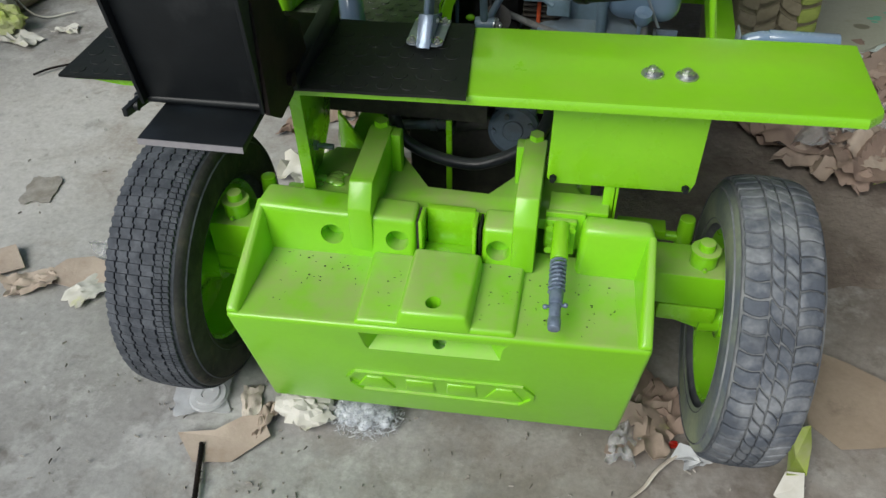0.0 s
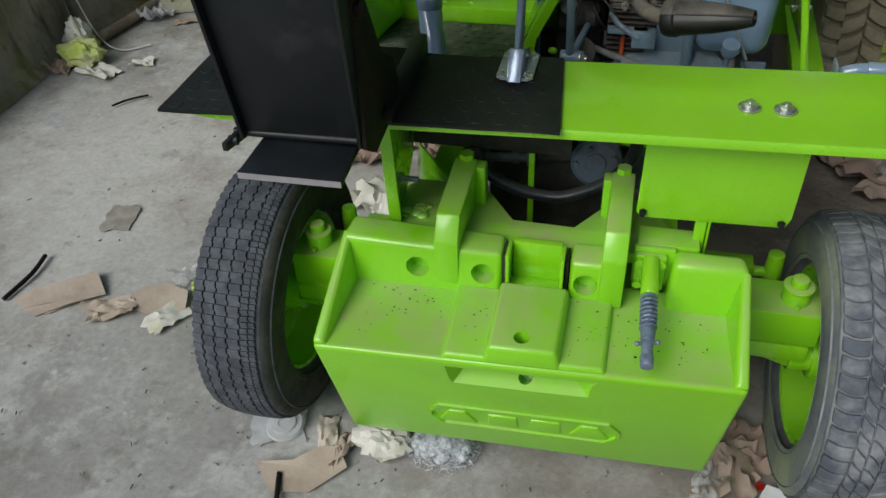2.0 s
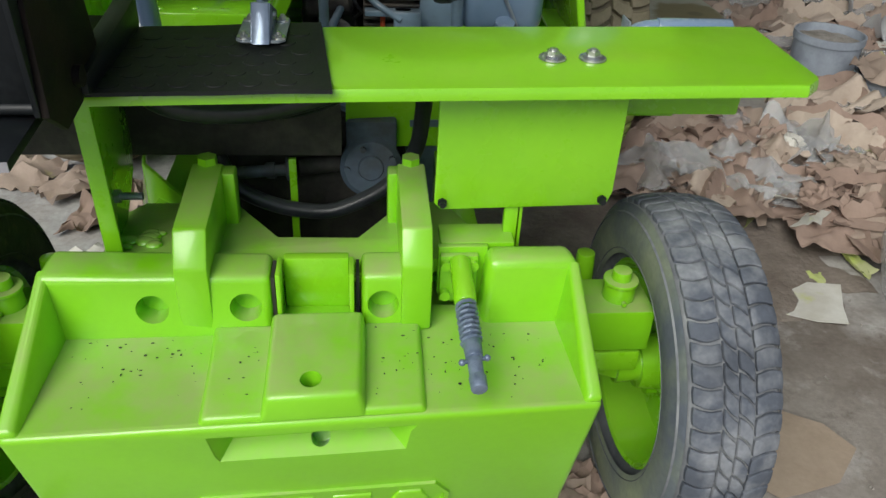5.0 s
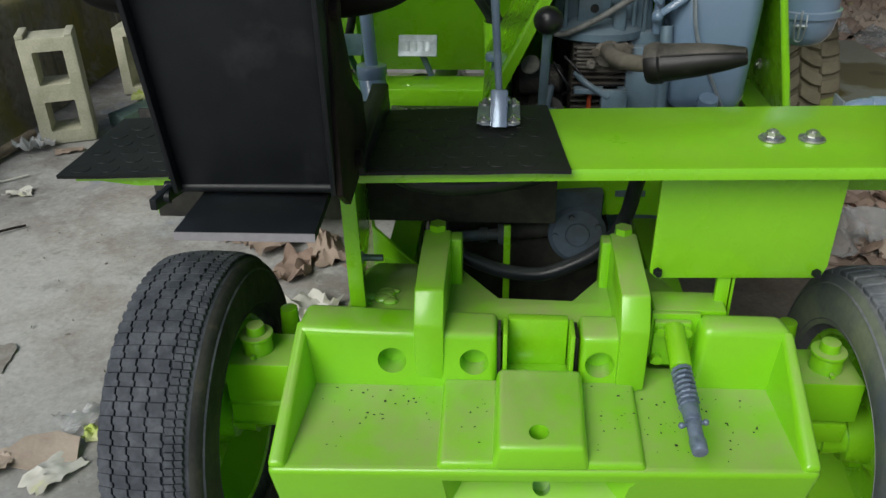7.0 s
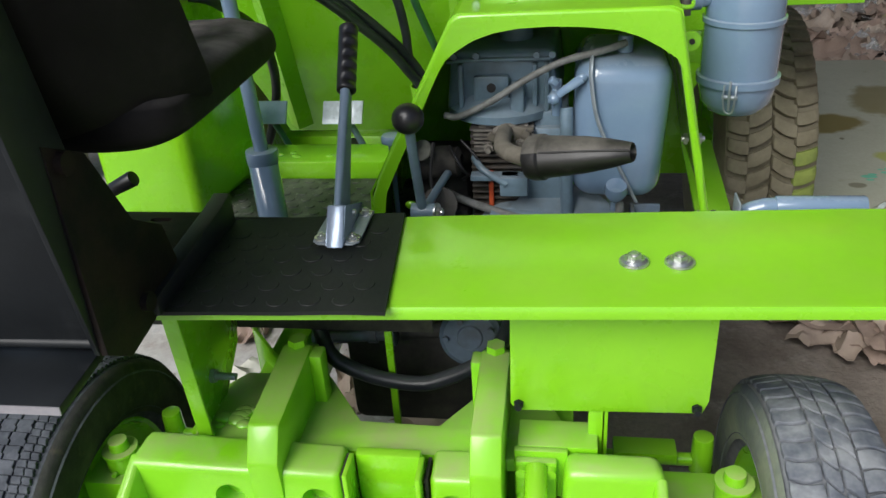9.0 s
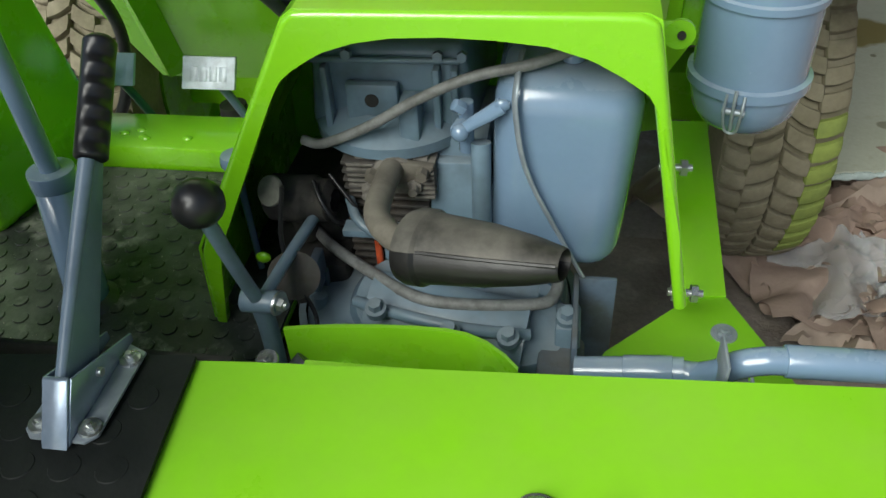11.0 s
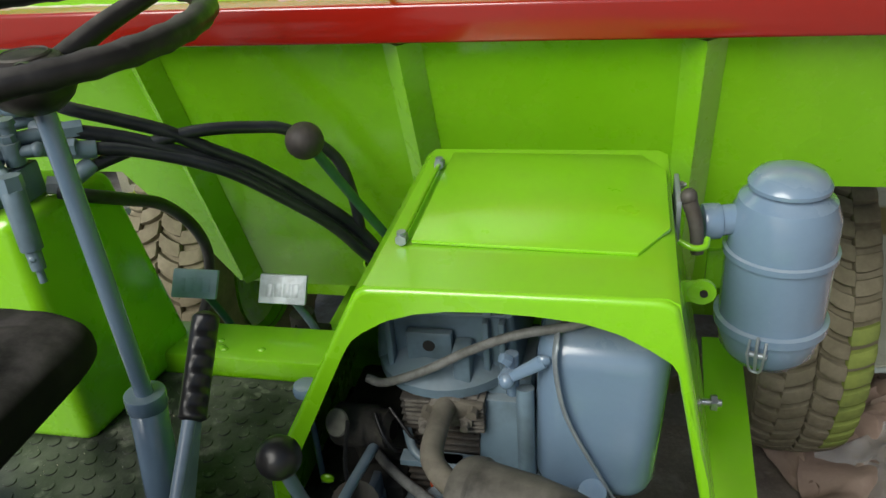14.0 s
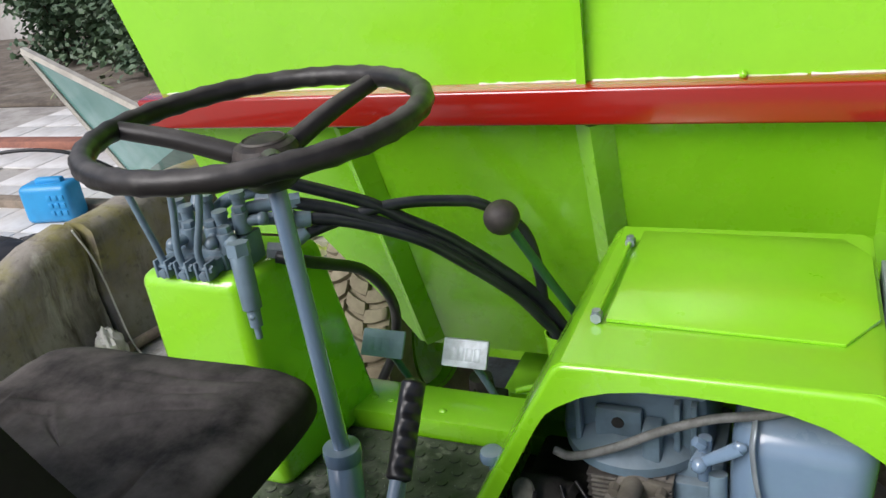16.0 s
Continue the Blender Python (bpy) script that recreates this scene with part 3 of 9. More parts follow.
def wall_material():
    """Old cast concrete with dark and pale runs down its face and moss along the top."""
    m = bpy.data.materials.new("weathered_wall")
    m.use_nodes = True
    n, ln = m.node_tree.nodes, m.node_tree.links
    bsdf = n["Principled BSDF"]
    co = n.new("ShaderNodeTexCoord")
    mp = n.new("ShaderNodeMapping")
    mp.inputs["Scale"].default_value = (5.0, 5.0, 0.7)
    ln.new(co.outputs["Object"], mp.inputs["Vector"])

    def nz(scale, detail, src):
        t = n.new("ShaderNodeTexNoise")
        t.inputs["Scale"].default_value, t.inputs["Detail"].default_value, t.inputs["Roughness"].default_value = scale, detail, 0.65
        ln.new(src, t.inputs["Vector"])
        return t.outputs["Fac"]

    def mix(a, b, fac, lo, hi):
        r = n.new("ShaderNodeMapRange")
        r.inputs["From Min"].default_value, r.inputs["From Max"].default_value = lo, hi
        ln.new(fac, r.inputs["Value"])
        x = n.new("ShaderNodeMix")
        x.data_type = "RGBA"
        for sock, v in ((x.inputs["A"], a), (x.inputs["B"], b)):
            if isinstance(v, tuple):
                sock.default_value = (*v, 1)
            else:
                ln.new(v, sock)
        ln.new(r.outputs["Result"], x.inputs["Factor"])
        return x.outputs["Result"]

    col = mix((0.31, 0.285, 0.245), (0.19, 0.17, 0.14), nz(3.0, 6.0, co.outputs["Object"]), 0.40, 0.62)
    col = mix(col, (0.075, 0.062, 0.045), nz(1.3, 5.0, mp.outputs["Vector"]), 0.52, 0.68)
    col = mix(col, (0.42, 0.40, 0.33), nz(1.9, 5.0, mp.outputs["Vector"]), 0.60, 0.72)
    col = mix(col, (0.235, 0.215, 0.06), nz(1.9, 6.0, co.outputs["Object"]), 0.49, 0.64)
    col = mix(col, (0.40, 0.375, 0.32), nz(5.5, 7.0, co.outputs["Object"]), 0.58, 0.74)
    col = mix(col, (0.10, 0.085, 0.065), nz(24.0, 5.0, co.outputs["Object"]), 0.58, 0.80)
    ln.new(col, bsdf.inputs["Base Color"])
    bsdf.inputs["Roughness"].default_value = 0.9
    bump = n.new("ShaderNodeBump")
    bump.inputs["Strength"].default_value, bump.inputs["Distance"].default_value = 0.6, 0.01
    ln.new(nz(26.0, 8.0, co.outputs["Object"]), bump.inputs["Height"])
    ln.new(bump.outputs["Normal"], bsdf.inputs["Normal"])
    return m


WALL = wall_material()

# low concrete wall along the left side, cast in uneven bays
for k, (ya, yb, dx, mat) in enumerate(((-1.5, 3.02, 0.0, WALL), (3.04, 3.95, 0.04, WALL), (3.97, 6.8, 0.02, WALL))):
    s = Shape()
    n_ = 24
    prof = [(0.03, 0.0), (-0.02, 0.06), (-0.035, 0.25), (-0.02, 0.44), (-0.03, 0.51), (-0.07, 0.545), (-0.16, 0.55), (-0.2, 0.52), (-0.22, 0.3), (-0.22, 0.0)]
    vs, fs = [], []
    for i in range(n_ + 1):
        y = ya + (yb - ya) * i / n_
        for (px, pz) in prof:
            wob = 0.018 * noise.noise((y * 2.2, pz * 5, k * 9.0)) + 0.006 * noise.noise((y * 9, pz * 14, 2))
            vs.append((-2.25 + dx + px + wob, y, max(0, pz - 0.012 * max(y - 3, 0)) * min(1.0, max(0.3, 1 - (2.9 - y) * 0.55)) + 0.012 * noise.noise((y * 3, px * 9, 4)) * (pz > 0.2)))
    m_ = len(prof)
    for i in range(n_):
        for j in range(m_ - 1):
            fs.append([i * m_ + j, (i + 1) * m_ + j, (i + 1) * m_ + j + 1, i * m_ + j + 1])
    fs.append(list(range(m_)))
    fs.append([n_ * m_ + j for j in range(m_)][::-1])
    s.raw(vs, fs)
    w_ob = thing("low_wall", s, mat, "low mossy cast concrete wall with worn rounded top", "wall", kind="structure", angle=60)

# terrace behind the wall
s = Shape().box(-13.99, -2.47, -1.5, 9.59, 0.0, 0.27)
terrace = thing("terrace", s, CONCRETE_TOP, "raised concrete terrace behind the low wall", "terrace", kind="structure")
tile_s = Shape().box(0, 0.29, 0, 0.29, 0, 0.012, 0.002)
tile_mesh = finish("terrace_tile", tile_s, TILE)
for i in range(9):
    for j in range(9):
        if random.random() < 0.93:
            t_ob = new("tile", tile_mesh)
            t_ob.matrix_basis = pose(-5.3 + i * 0.298, 3.15 + j * 0.298, 0.272 + random.uniform(0, 0.003), 0, 0, random.uniform(-0.4, 0.4))
            t_ob.parent = terrace

thing("garden_bed", Shape().box(-13.98, -3.3, 5.85, 9.58, 0.272, 0.31, 0.01), BED, "bare brown garden bed on the terrace", "garden bed", kind="structure")

# far walls that close the yard
# the roof is never in view; it is added to block sky from above
thing("roof", Shape().box(-1.7, 4.45, 1.15, 9.85, 3.3, 3.36), UNSEEN_ROOF, "unseen dark roof added to hold sky light off the yard", "roof", kind="structure")
thing("wall_far", Shape().box(-14, 9, 9.6, 9.85, 0, 3.295), PLASTER, "grey stained plaster yard wall", "wall", kind="structure")
thing("wall_right", Shape().box(4.2, 4.45, -6.0, 9.59, 0, 3.295), PLASTER, "grey stained plaster yard wall", "wall", kind="structure")
thing("wall_left", Shape().box(-14.25, -14, -6.0, 9.85, 0, 3.0), PLASTER, "grey stained plaster yard wall", "wall", kind="structure")


# ---------------------------------------------------------------- the dumper
dumper = empty("dumper", (0, 1.9, 0), "lime green site dumper with red-railed skip, freshly repainted", "dumper")

# counterweight -------------------------------------------------
CW = Shape()
# main casting: sloping rear face, under-cut towards the ground
ring_low = [(-0.358, 1.128, 0.155), (0.350, 1.128, 0.155), (0.35, 1.27, 0.155), (-0.358, 1.27, 0.155)]
ring_mid = [(-0.368, 1.043, 0.488), (0.368, 1.043, 0.488), (0.368, 1.27, 0.50), (-0.368, 1.27, 0.50)]
CW.hexa(ring_low, ring_mid, 0.010, 3)
# back wall of the tray, left, in two stretches either side of the arm, and the right block
CW.hexa([(-0.366, 1.205, 0.49), (-0.062, 1.205, 0.49), (-0.062, 1.272, 0.49), (-0.366, 1.272, 0.49)],
        [(-0.360, 1.215, 0.592), (-0.062, 1.215, 0.585), (-0.062, 1.272, 0.590), (-0.352, 1.272, 0.598)], 0.010, 3)
CW.hexa([(0.058, 1.205, 0.49), (0.150, 1.205, 0.49), (0.150, 1.272, 0.49), (0.058, 1.272, 0.49)],
        [(0.058, 1.215, 0.585), (0.150, 1.215, 0.585), (0.150, 1.272, 0.59), (0.058, 1.272, 0.59)], 0.009, 3)
CW.hexa([(0.226, 1.215, 0.49), (0.366, 1.215, 0.49), (0.366, 1.275, 0.49), (0.226, 1.275, 0.49)],
        [(0.232, 1.225, 0.598), (0.360, 1.225, 0.598), (0.352, 1.272, 0.600), (0.232, 1.272, 0.600)], 0.014, 3)
# side walls, falling to the rear edge
for sx in (-1, 1):
    CW.hexa([(sx * 0.366, 1.048, 0.485), (sx * 0.340, 1.048, 0.485), (sx * 0.332, 1.23, 0.485), (sx * 0.366, 1.23, 0.485)],
            [(sx * 0.366, 1.048, 0.496), (sx * 0.348, 1.048, 0.496), (sx * 0.345, 1.23, 0.594), (sx * 0.360, 1.23, 0.596)], 0.007, 3)
# raised middle pad and its low side steps
CW.hexa([(-0.068, 1.0465, 0.485), (0.066, 1.0465, 0.485), (0.068, 1.205, 0.49), (-0.068, 1.205, 0.49)],
        [(-0.058, 1.0475, 0.528), (0.056, 1.0475, 0.528), (0.060, 1.200, 0.540), (-0.060, 1.200, 0.540)], 0.008, 3)
CW.hexa([(-0.142, 1.0485, 0.483), (0.142, 1.0485, 0.483), (0.142, 1.21, 0.49), (-0.142, 1.21, 0.49)],
        [(-0.134, 1.0505, 0.4985), (0.134, 1.0505, 0.4985), (0.138, 1.21, 0.511), (-0.140, 1.21, 0.511)], 0.006, 3)
counterweight = part("counterweight", CW, GREEN_DUSTY, dumper, "lime cast counterweight with dusty sunken tray")
# recess under the rear edge, as a cut with boolean-free inset: frame of sloped faces sunk into the rear face


def face_point(x, z, out=0.0):
    """A point on the counterweight's sloping rear face."""
    u = (z - 0.155) / (0.488 - 0.155)
    return (x, 1.128 + (1.043 - 1.128) * u - out, z)


cut = Shape()
# sunken slot under the rear edge, its floor sloping back
cut.hexa([face_point(-0.140, 0.470, 0.02), face_point(0.138, 0.470, 0.02), face_point(0.130, 0.400, 0.02), face_point(-0.132, 0.400, 0.02)],
         [(-0.118, 1.086, 0.462), (0.110, 1.086, 0.462), (0.092, 1.088, 0.428), (-0.108, 1.088, 0.424)])
carve(counterweight, cut)
cut = Shape()
cut.cyl((-0.004, 1.075, 0.495), (-0.004, 1.075, 0.56), 0.0135, 0.0135, 24)
cut.cyl((0.004, 1.045, 0.452), (0.004, 1.115, 0.398), 0.0125, 0.0125, 24)
for x in (-0.218, -0.096, 0.088):
    cut.cyl((x, 1.18, 0.542), (x, 1.240, 0.538), 0.0225, 0.0205, 28)
carve(counterweight, cut)
# raised name panel: an eight-cornered rim with four plain raised marks
rim = Shape()
c_out = [(-0.182, 0.290), (-0.160, 0.322), (0.160, 0.322), (0.182, 0.290), (0.182, 0.268), (0.160, 0.236), (-0.160, 0.236), (-0.182, 0.268)]
c_in = [(x * 0.955, 0.279 + (z - 0.279) * 0.80) for x, z in c_out]
k = 8
vs = [face_point(x, z, -0.002) for x, z in c_out] + [face_point(x * 0.99, 0.279 + (z - 0.279) * 0.95, 0.006) for x, z in c_out] + [face_point(x, z, 0.006) for x, z in c_in] + [face_point(x * 0.98, 0.279 + (z - 0.279) * 0.93, -0.001) for x, z in c_in]
fs = []
for ring in range(3):
    for i in range(k):
        fs.append([ring * k + i, ring * k + (i + 1) % k, (ring + 1) * k + (i + 1) % k, (ring + 1) * k + i])
rim.raw(vs, fs)
part("badge_rim", rim, GREEN_DUSTY, counterweight, "raised cast rim of the badge")
for x, taper, w_ in ((-0.124, 0.42, 0.040), (-0.037, 0.92, 0.031), (0.043, 0.90, 0.032), (0.124, 0.42, 0.040)):
    mk = Shape()
    h_ = 0.0235
    corners = ((-1, -1), (1, -1), (taper, 1), (-taper, 1))
    lo = [face_point(x + sx * w_, 0.279 + sz * h_, -0.002) for sx, sz in corners]
    hi = [face_point(x + sx * w_ * 0.90, 0.279 + sz * h_ * 0.84, 0.0055) for sx, sz in corners]
    mk.hexa(lo, hi, 0.002)
    part("badge_mark", mk, GREEN_DUSTY, counterweight)



def skew(ob):
    """The casting hangs a little askew: its rear edge swings nearer at one end."""
    for v in ob.data.vertices:
        v.co.y += 0.045 * v.co.x * min(1.0, max(0.0, (1.27 - v.co.y) / 0.20))


for piece in [counterweight] + list(counterweight.children):
    skew(piece)

# lifting arms over the counterweight
for name, xa, xb in (("L", -0.184, -0.140), ("R", 0.112, 0.154)):
    arm = Shape()
    arm.prism([(1.205, 0.50), (1.205, 0.604), (1.232, 0.650), (1.395, 0.662), (1.43, 0.64), (1.43, 0.58), (1.29, 0.50)], "x", xa, xb, 0.004)
    arm.box(xb - 0.004, xb + 0.018, 1.375, 1.405, 0.54, 0.655, 0.004) if name == "L" else arm.box(xa - 0.014, xa + 0.004, 1.375, 1.405, 0.54, 0.655, 0.004)
    a_ob = part("hook_arm", arm, GREEN_DUSTY, dumper, "cast hook arm joining counterweight to chassis")
    part("bolt", Shape().cyl(((xa + xb) / 2, 1.398, 0.655), ((xa + xb) / 2, 1.398, 0.672), 0.015, 0.014, 6), GREEN_DUSTY, a_ob)

# towing mouth between the wall stretches
mouth = part("tow_mouth", Shape().box(-0.047, 0.042, 1.245, 1.262, 0.50, 0.594, 0.003), GREEN, dumper, "open square towing mouth")
for xa, xb, za, zb in ((-0.054, -0.0472, 0.5152, 0.598), (0.0422, 0.049, 0.5152, 0.598), (-0.054, 0.049, 0.495, 0.515)):
    part("mouth_plate", Shape().box(xa, xb, 1.200, 1.2448, za, zb, 0.002), GREEN, mouth)
for x in (-0.0595, 0.0535):
    part("joint_gap", Shape().box(x - 0.0022, x + 0.0022, 1.2185, 1.26, 0.50, 0.582), DARK, dumper, "dark open joint beside the towing mouth")

# chassis ------------------------------------------------------------
ch = Shape()
# crossmember with a notch behind the counterweight
ch.prism([(-0.30, 1.275), (0.236, 1.275), (0.236, 1.34), (0.19, 1.44), (0.125, 1.44), (0.054, 1.335), (-0.062, 1.338), (-0.135, 1.44), (-0.27, 1.44), (-0.30, 1.40)], "z", 0.548, 0.572, 0.003)
part("crossmember", ch, GREEN_DUSTY, dumper, "dusty notched chassis crossmember")
ch = Shape()
ch.box(-0.27, -0.215, 1.34, 2.30, 0.40, 0.545, 0.004)
part("side_rail", ch, GREEN, dumper)
ch = Shape()
ch.box(0.195, 0.245, 1.34, 2.30, 0.40, 0.545, 0.004)
part("side_rail", ch, GREEN, dumper)
for xa, xb in ((-0.215, 0.195),):
    ch = Shape().box(xa, xb, 1.45, 1.49, 0.30, 0.42, 0.003)
    part("inner_crossmember", ch, GREEN, dumper)
# left post: flat upright under the deck with a stiffened gusset
post = Shape()
post.hexa([(-0.288, 1.284, 0.560), (-0.266, 1.284, 0.560), (-0.266, 1.290, 0.560), (-0.288, 1.290, 0.560)],
          [(-0.290, 1.268, 0.840), (-0.268, 1.268, 0.840), (-0.268, 1.274, 0.840), (-0.290, 1.274, 0.840)], 0.001)
post.prism([(1.288, 0.562), (1.365, 0.556), (1.455, 0.622), (1.478, 0.680), (1.480, 0.838), (1.272, 0.838)], "x", -0.291, -0.285, 0.001)
p_ob = part("deck_post", post, GREEN, dumper, "upright green plate post under the deck")
part("bolt", Shape().cyl((-0.284, 1.352, 0.632), (-0.247, 1.352, 0.632), 0.0055, 0.0055, 10).cyl((-0.285, 1.352, 0.632), (-0.278, 1.352, 0.632), 0.011, 0.011, 6), STEEL, p_ob, "steel bolt")
gus = Shape()
ring_a = [(-0.292, 1.529, 0.593), (-0.208, 1.447, 0.565), (-0.213, 1.447, 0.500), (-0.290, 1.525, 0.470)]
gus.hexa(ring_a, [(x + 0.004, y + 0.005, z) for x, y, z in ring_a], 0.001)
ring_b = [(-0.294, 1.531, 0.593), (-0.292, 1.527, 0.470), (-0.330, 1.62, 0.47), (-0.312, 1.62, 0.585)]
gus.hexa(ring_b, [(x + 0.006, y, z) for x, y, z in ring_b], 0.001)
part("gusset", gus, GREEN, dumper, "folded green gusset plate")
lump = Shape()
for i in range(9):
    lump.ball((-0.255 + random.uniform(-0.03, 0.03), 1.33 + random.uniform(-0.02, 0.02), 0.574), random.uniform(0.006, 0.013), (1.3, 1, 0.6), 8)
tagged(part("paint_lump", lump, GREEN_DUSTY, dumper, "lump of dirt painted over on the crossmember"), "lump of dirt painted over on the crossmember", "", "", "stuff")
# right stand under the cover plate
st = Shape()
st.box(0.17, 0.275, 1.272, 1.325, 0.588, 0.600, 0.002)
st.box(0.166, 0.236, 1.262, 1.272, 0.52, 0.600, 0.002)
st.box(0.262, 0.288, 1.300, 1.312, 0.52, 0.70, 0.002)
st.box(0.279, 0.285, 1.300, 1.345, 0.52, 0.70, 0.002)
part("stand", st, GREEN_DUSTY, dumper, "small green stand plate")

# hanging cover plate
cov = Shape().prism([(0.162, 0.842), (0.413, 0.842), (0.412, 0.668), (0.405, 0.648), (0.170, 0.641), (0.160, 0.651)], "y", 1.294, 1.300, 0.002)
cover = part("cover_plate", cov, GREEN, dumper, "flat lime cover plate hanging from the deck")
for x, z in ((0.171, 0.654), (0.397, 0.658)):
    part("bolt", Shape().cyl((x, 1.294, z), (x, 1.282, z), 0.0045, 0.0045, 8).cyl((x, 1.293, z), (x, 1.289, z), 0.007, 0.007, 6), BLACK_STEEL, cover, "small black bolt")

# sprung pin on the tray
pin = Shape().box(0.168, 0.222, 1.250, 1.262, 0.515, 0.592, 0.003)
pin_base = part("pin_flange", pin, GREEN_DUSTY, dumper, "bolted flange of the spring pin")
for x, z in ((0.176, 0.580), (0.214, 0.580), (0.176, 0.53)):
    part("bolt", Shape().cyl((x, 1.250, z), (x, 1.240, z), 0.0075, 0.0075, 8), GREEN, pin_base)
part("sleeve", Shape().cyl((0.195, 1.25, 0.585), (0.197, 1.180, 0.562), 0.0150, 0.0155, 18, 0.003), GREEN, pin_base)
sp = Shape()
a_, b_ = Vector((0.1967, 1.182, 0.562)), Vector((0.199, 1.118, 0.545))
ax_ = (b_ - a_).normalized()
u_ = ax_.orthogonal().normalized()
w_ = ax_.cross(u_)
coil = [a_ + (b_ - a_) * (i / 70) + (u_ * math.cos(i * 0.72) + w_ * math.sin(i * 0.72)) * 0.0128 for i in range(71)]
sp.tube(coil, 0.0028, 6, smooth=False)
part("spring", sp, PIN_STEEL, pin_base, "grey coil spring")
pn = Shape().cyl((0.197, 1.17, 0.558), (0.2005, 1.052, 0.532), 0.0098, 0.0098, 16, 0.002)
pn.cyl((0.199, 1.122, 0.547), (0.1995, 1.092, 0.541), 0.0128, 0.0115, 16, 0.002)
pn.cyl((0.182, 1.086, 0.541), (0.217, 1.094, 0.541), 0.0030, 0.0030, 8)
pn.ball((0.183, 1.086, 0.541), 0.0048, n=8).ball((0.216, 1.094, 0.541), 0.0048, n=8)
pn.cyl((0.2003, 1.066, 0.535), (0.2008, 1.046, 0.531), 0.0115, 0.0105, 16, 0.002)
part("pin", pn, PIN_STEEL, pin_base, "grey steel pull pin with cross bar")
debris = Shape()
for i in range(150):
    x, y = random.uniform(-0.32, 0.32), 1.07 + 0.13 * random.random() ** 0.7
    if abs(x) < 0.075:
        continue
    z = 0.4885 + (y - 1.043) / 0.227 * 0.012 + (0.013 if abs(x) < 0.137 else 0.001)
    debris.ball((x, y, z), random.uniform(0.0003, 0.0011), (random.uniform(0.6, 3.2), random.uniform(0.6, 2.6), 0.5), 5)
tagged(part("grit", debris, DARK, counterweight, "loose dark grit lying in the tray"), "loose dark grit lying in the tray", "", "", "stuff")

# steering axle --------------------------------------------------------
axle = Shape().box(-0.522, 0.522, 1.305, 1.40, 0.368, 0.446, 0.004)
rear_axle = part("rear_axle", axle, GREEN_DUSTY, dumper, "green box-section steering axle")
for sx in (-1, 1):
    kp = Shape()
    kp.cyl((sx * 0.4725, 1.35, 0.444), (sx * 0.4725, 1.35, 0.474), 0.0265, 0.025, 20, 0.003)
    kp.cyl((sx * 0.4725, 1.35, 0.474), (sx * 0.4725, 1.35, 0.481), 0.0285, 0.0285, 20, 0.002)
    kp.cyl((sx * 0.4725, 1.35, 0.481), (sx * 0.4725, 1.35, 0.497), 0.0165, 0.015, 8, 0.001)
    kp.cyl((sx * 0.4725 + 0.0, 1.322, 0.452), (sx * 0.4725, 1.315, 0.452), 0.004, 0.004, 6)
    part("kingpin", kp, GREEN_DUSTY, rear_axle, "dusty greased kingpin with castle nut")
    kn = Shape().box(sx * 0.40, sx * 0.515, 1.31, 1.395, 0.318, 0.360, 0.006)
    kn.cyl((sx * 0.49, 1.355, 0.30), (sx * 0.575, 1.355, 0.30), 0.035, 0.03, 16)
    kn.prism([(sx * 0.40, 0.33), (sx * 0.52, 0.325), (sx * 0.515, 0.275), (sx * 0.44, 0.30)], "y", 1.33, 1.35, 0.003)
    part("stub_axle", kn, GREEN, rear_axle)
tr = Shape().cyl((-0.45, 1.475, 0.40), (0.45, 1.475, 0.40), 0.011, 0.011, 12)
for sx in (-1, 1):
    tr.box(sx * 0.36 - 0.05, sx * 0.36 + 0.05, 1.455, 1.495, 0.405, 0.425, 0.003)
    tr.cyl((sx * 0.45, 1.475, 0.38), (sx * 0.45, 1.475, 0.45), 0.019, 0.016, 12, 0.002)
part("tie_rod", tr, GREEN, rear_axle)


def tyre_body(R, width, rim_r, side_bulge=0.012):
    """Half-round carcass, turned about x."""
    h = width / 2
    return [(rim_r, -h * 0.78), (rim_r + 0.012, -h * 0.86), (rim_r + (R - rim_r) * 0.35, -h - side_bulge * 0.55), (rim_r + (R - rim_r) * 0.62, -h - side_bulge * 0.5),
            (R - 0.022, -h + 0.001), (R - 0.0125, -h * 0.86), (R - 0.0060, -h * 0.5), (R - 0.004, 0), (R - 0.0060, h * 0.5), (R - 0.0125, h * 0.86), (R - 0.022, h - 0.001),
            (rim_r + (R - rim_r) * 0.62, h + side_bulge * 0.5), (rim_r + (R - rim_r) * 0.35, h + side_bulge * 0.55), (rim_r + 0.012, h * 0.86), (rim_r, h * 0.78)]


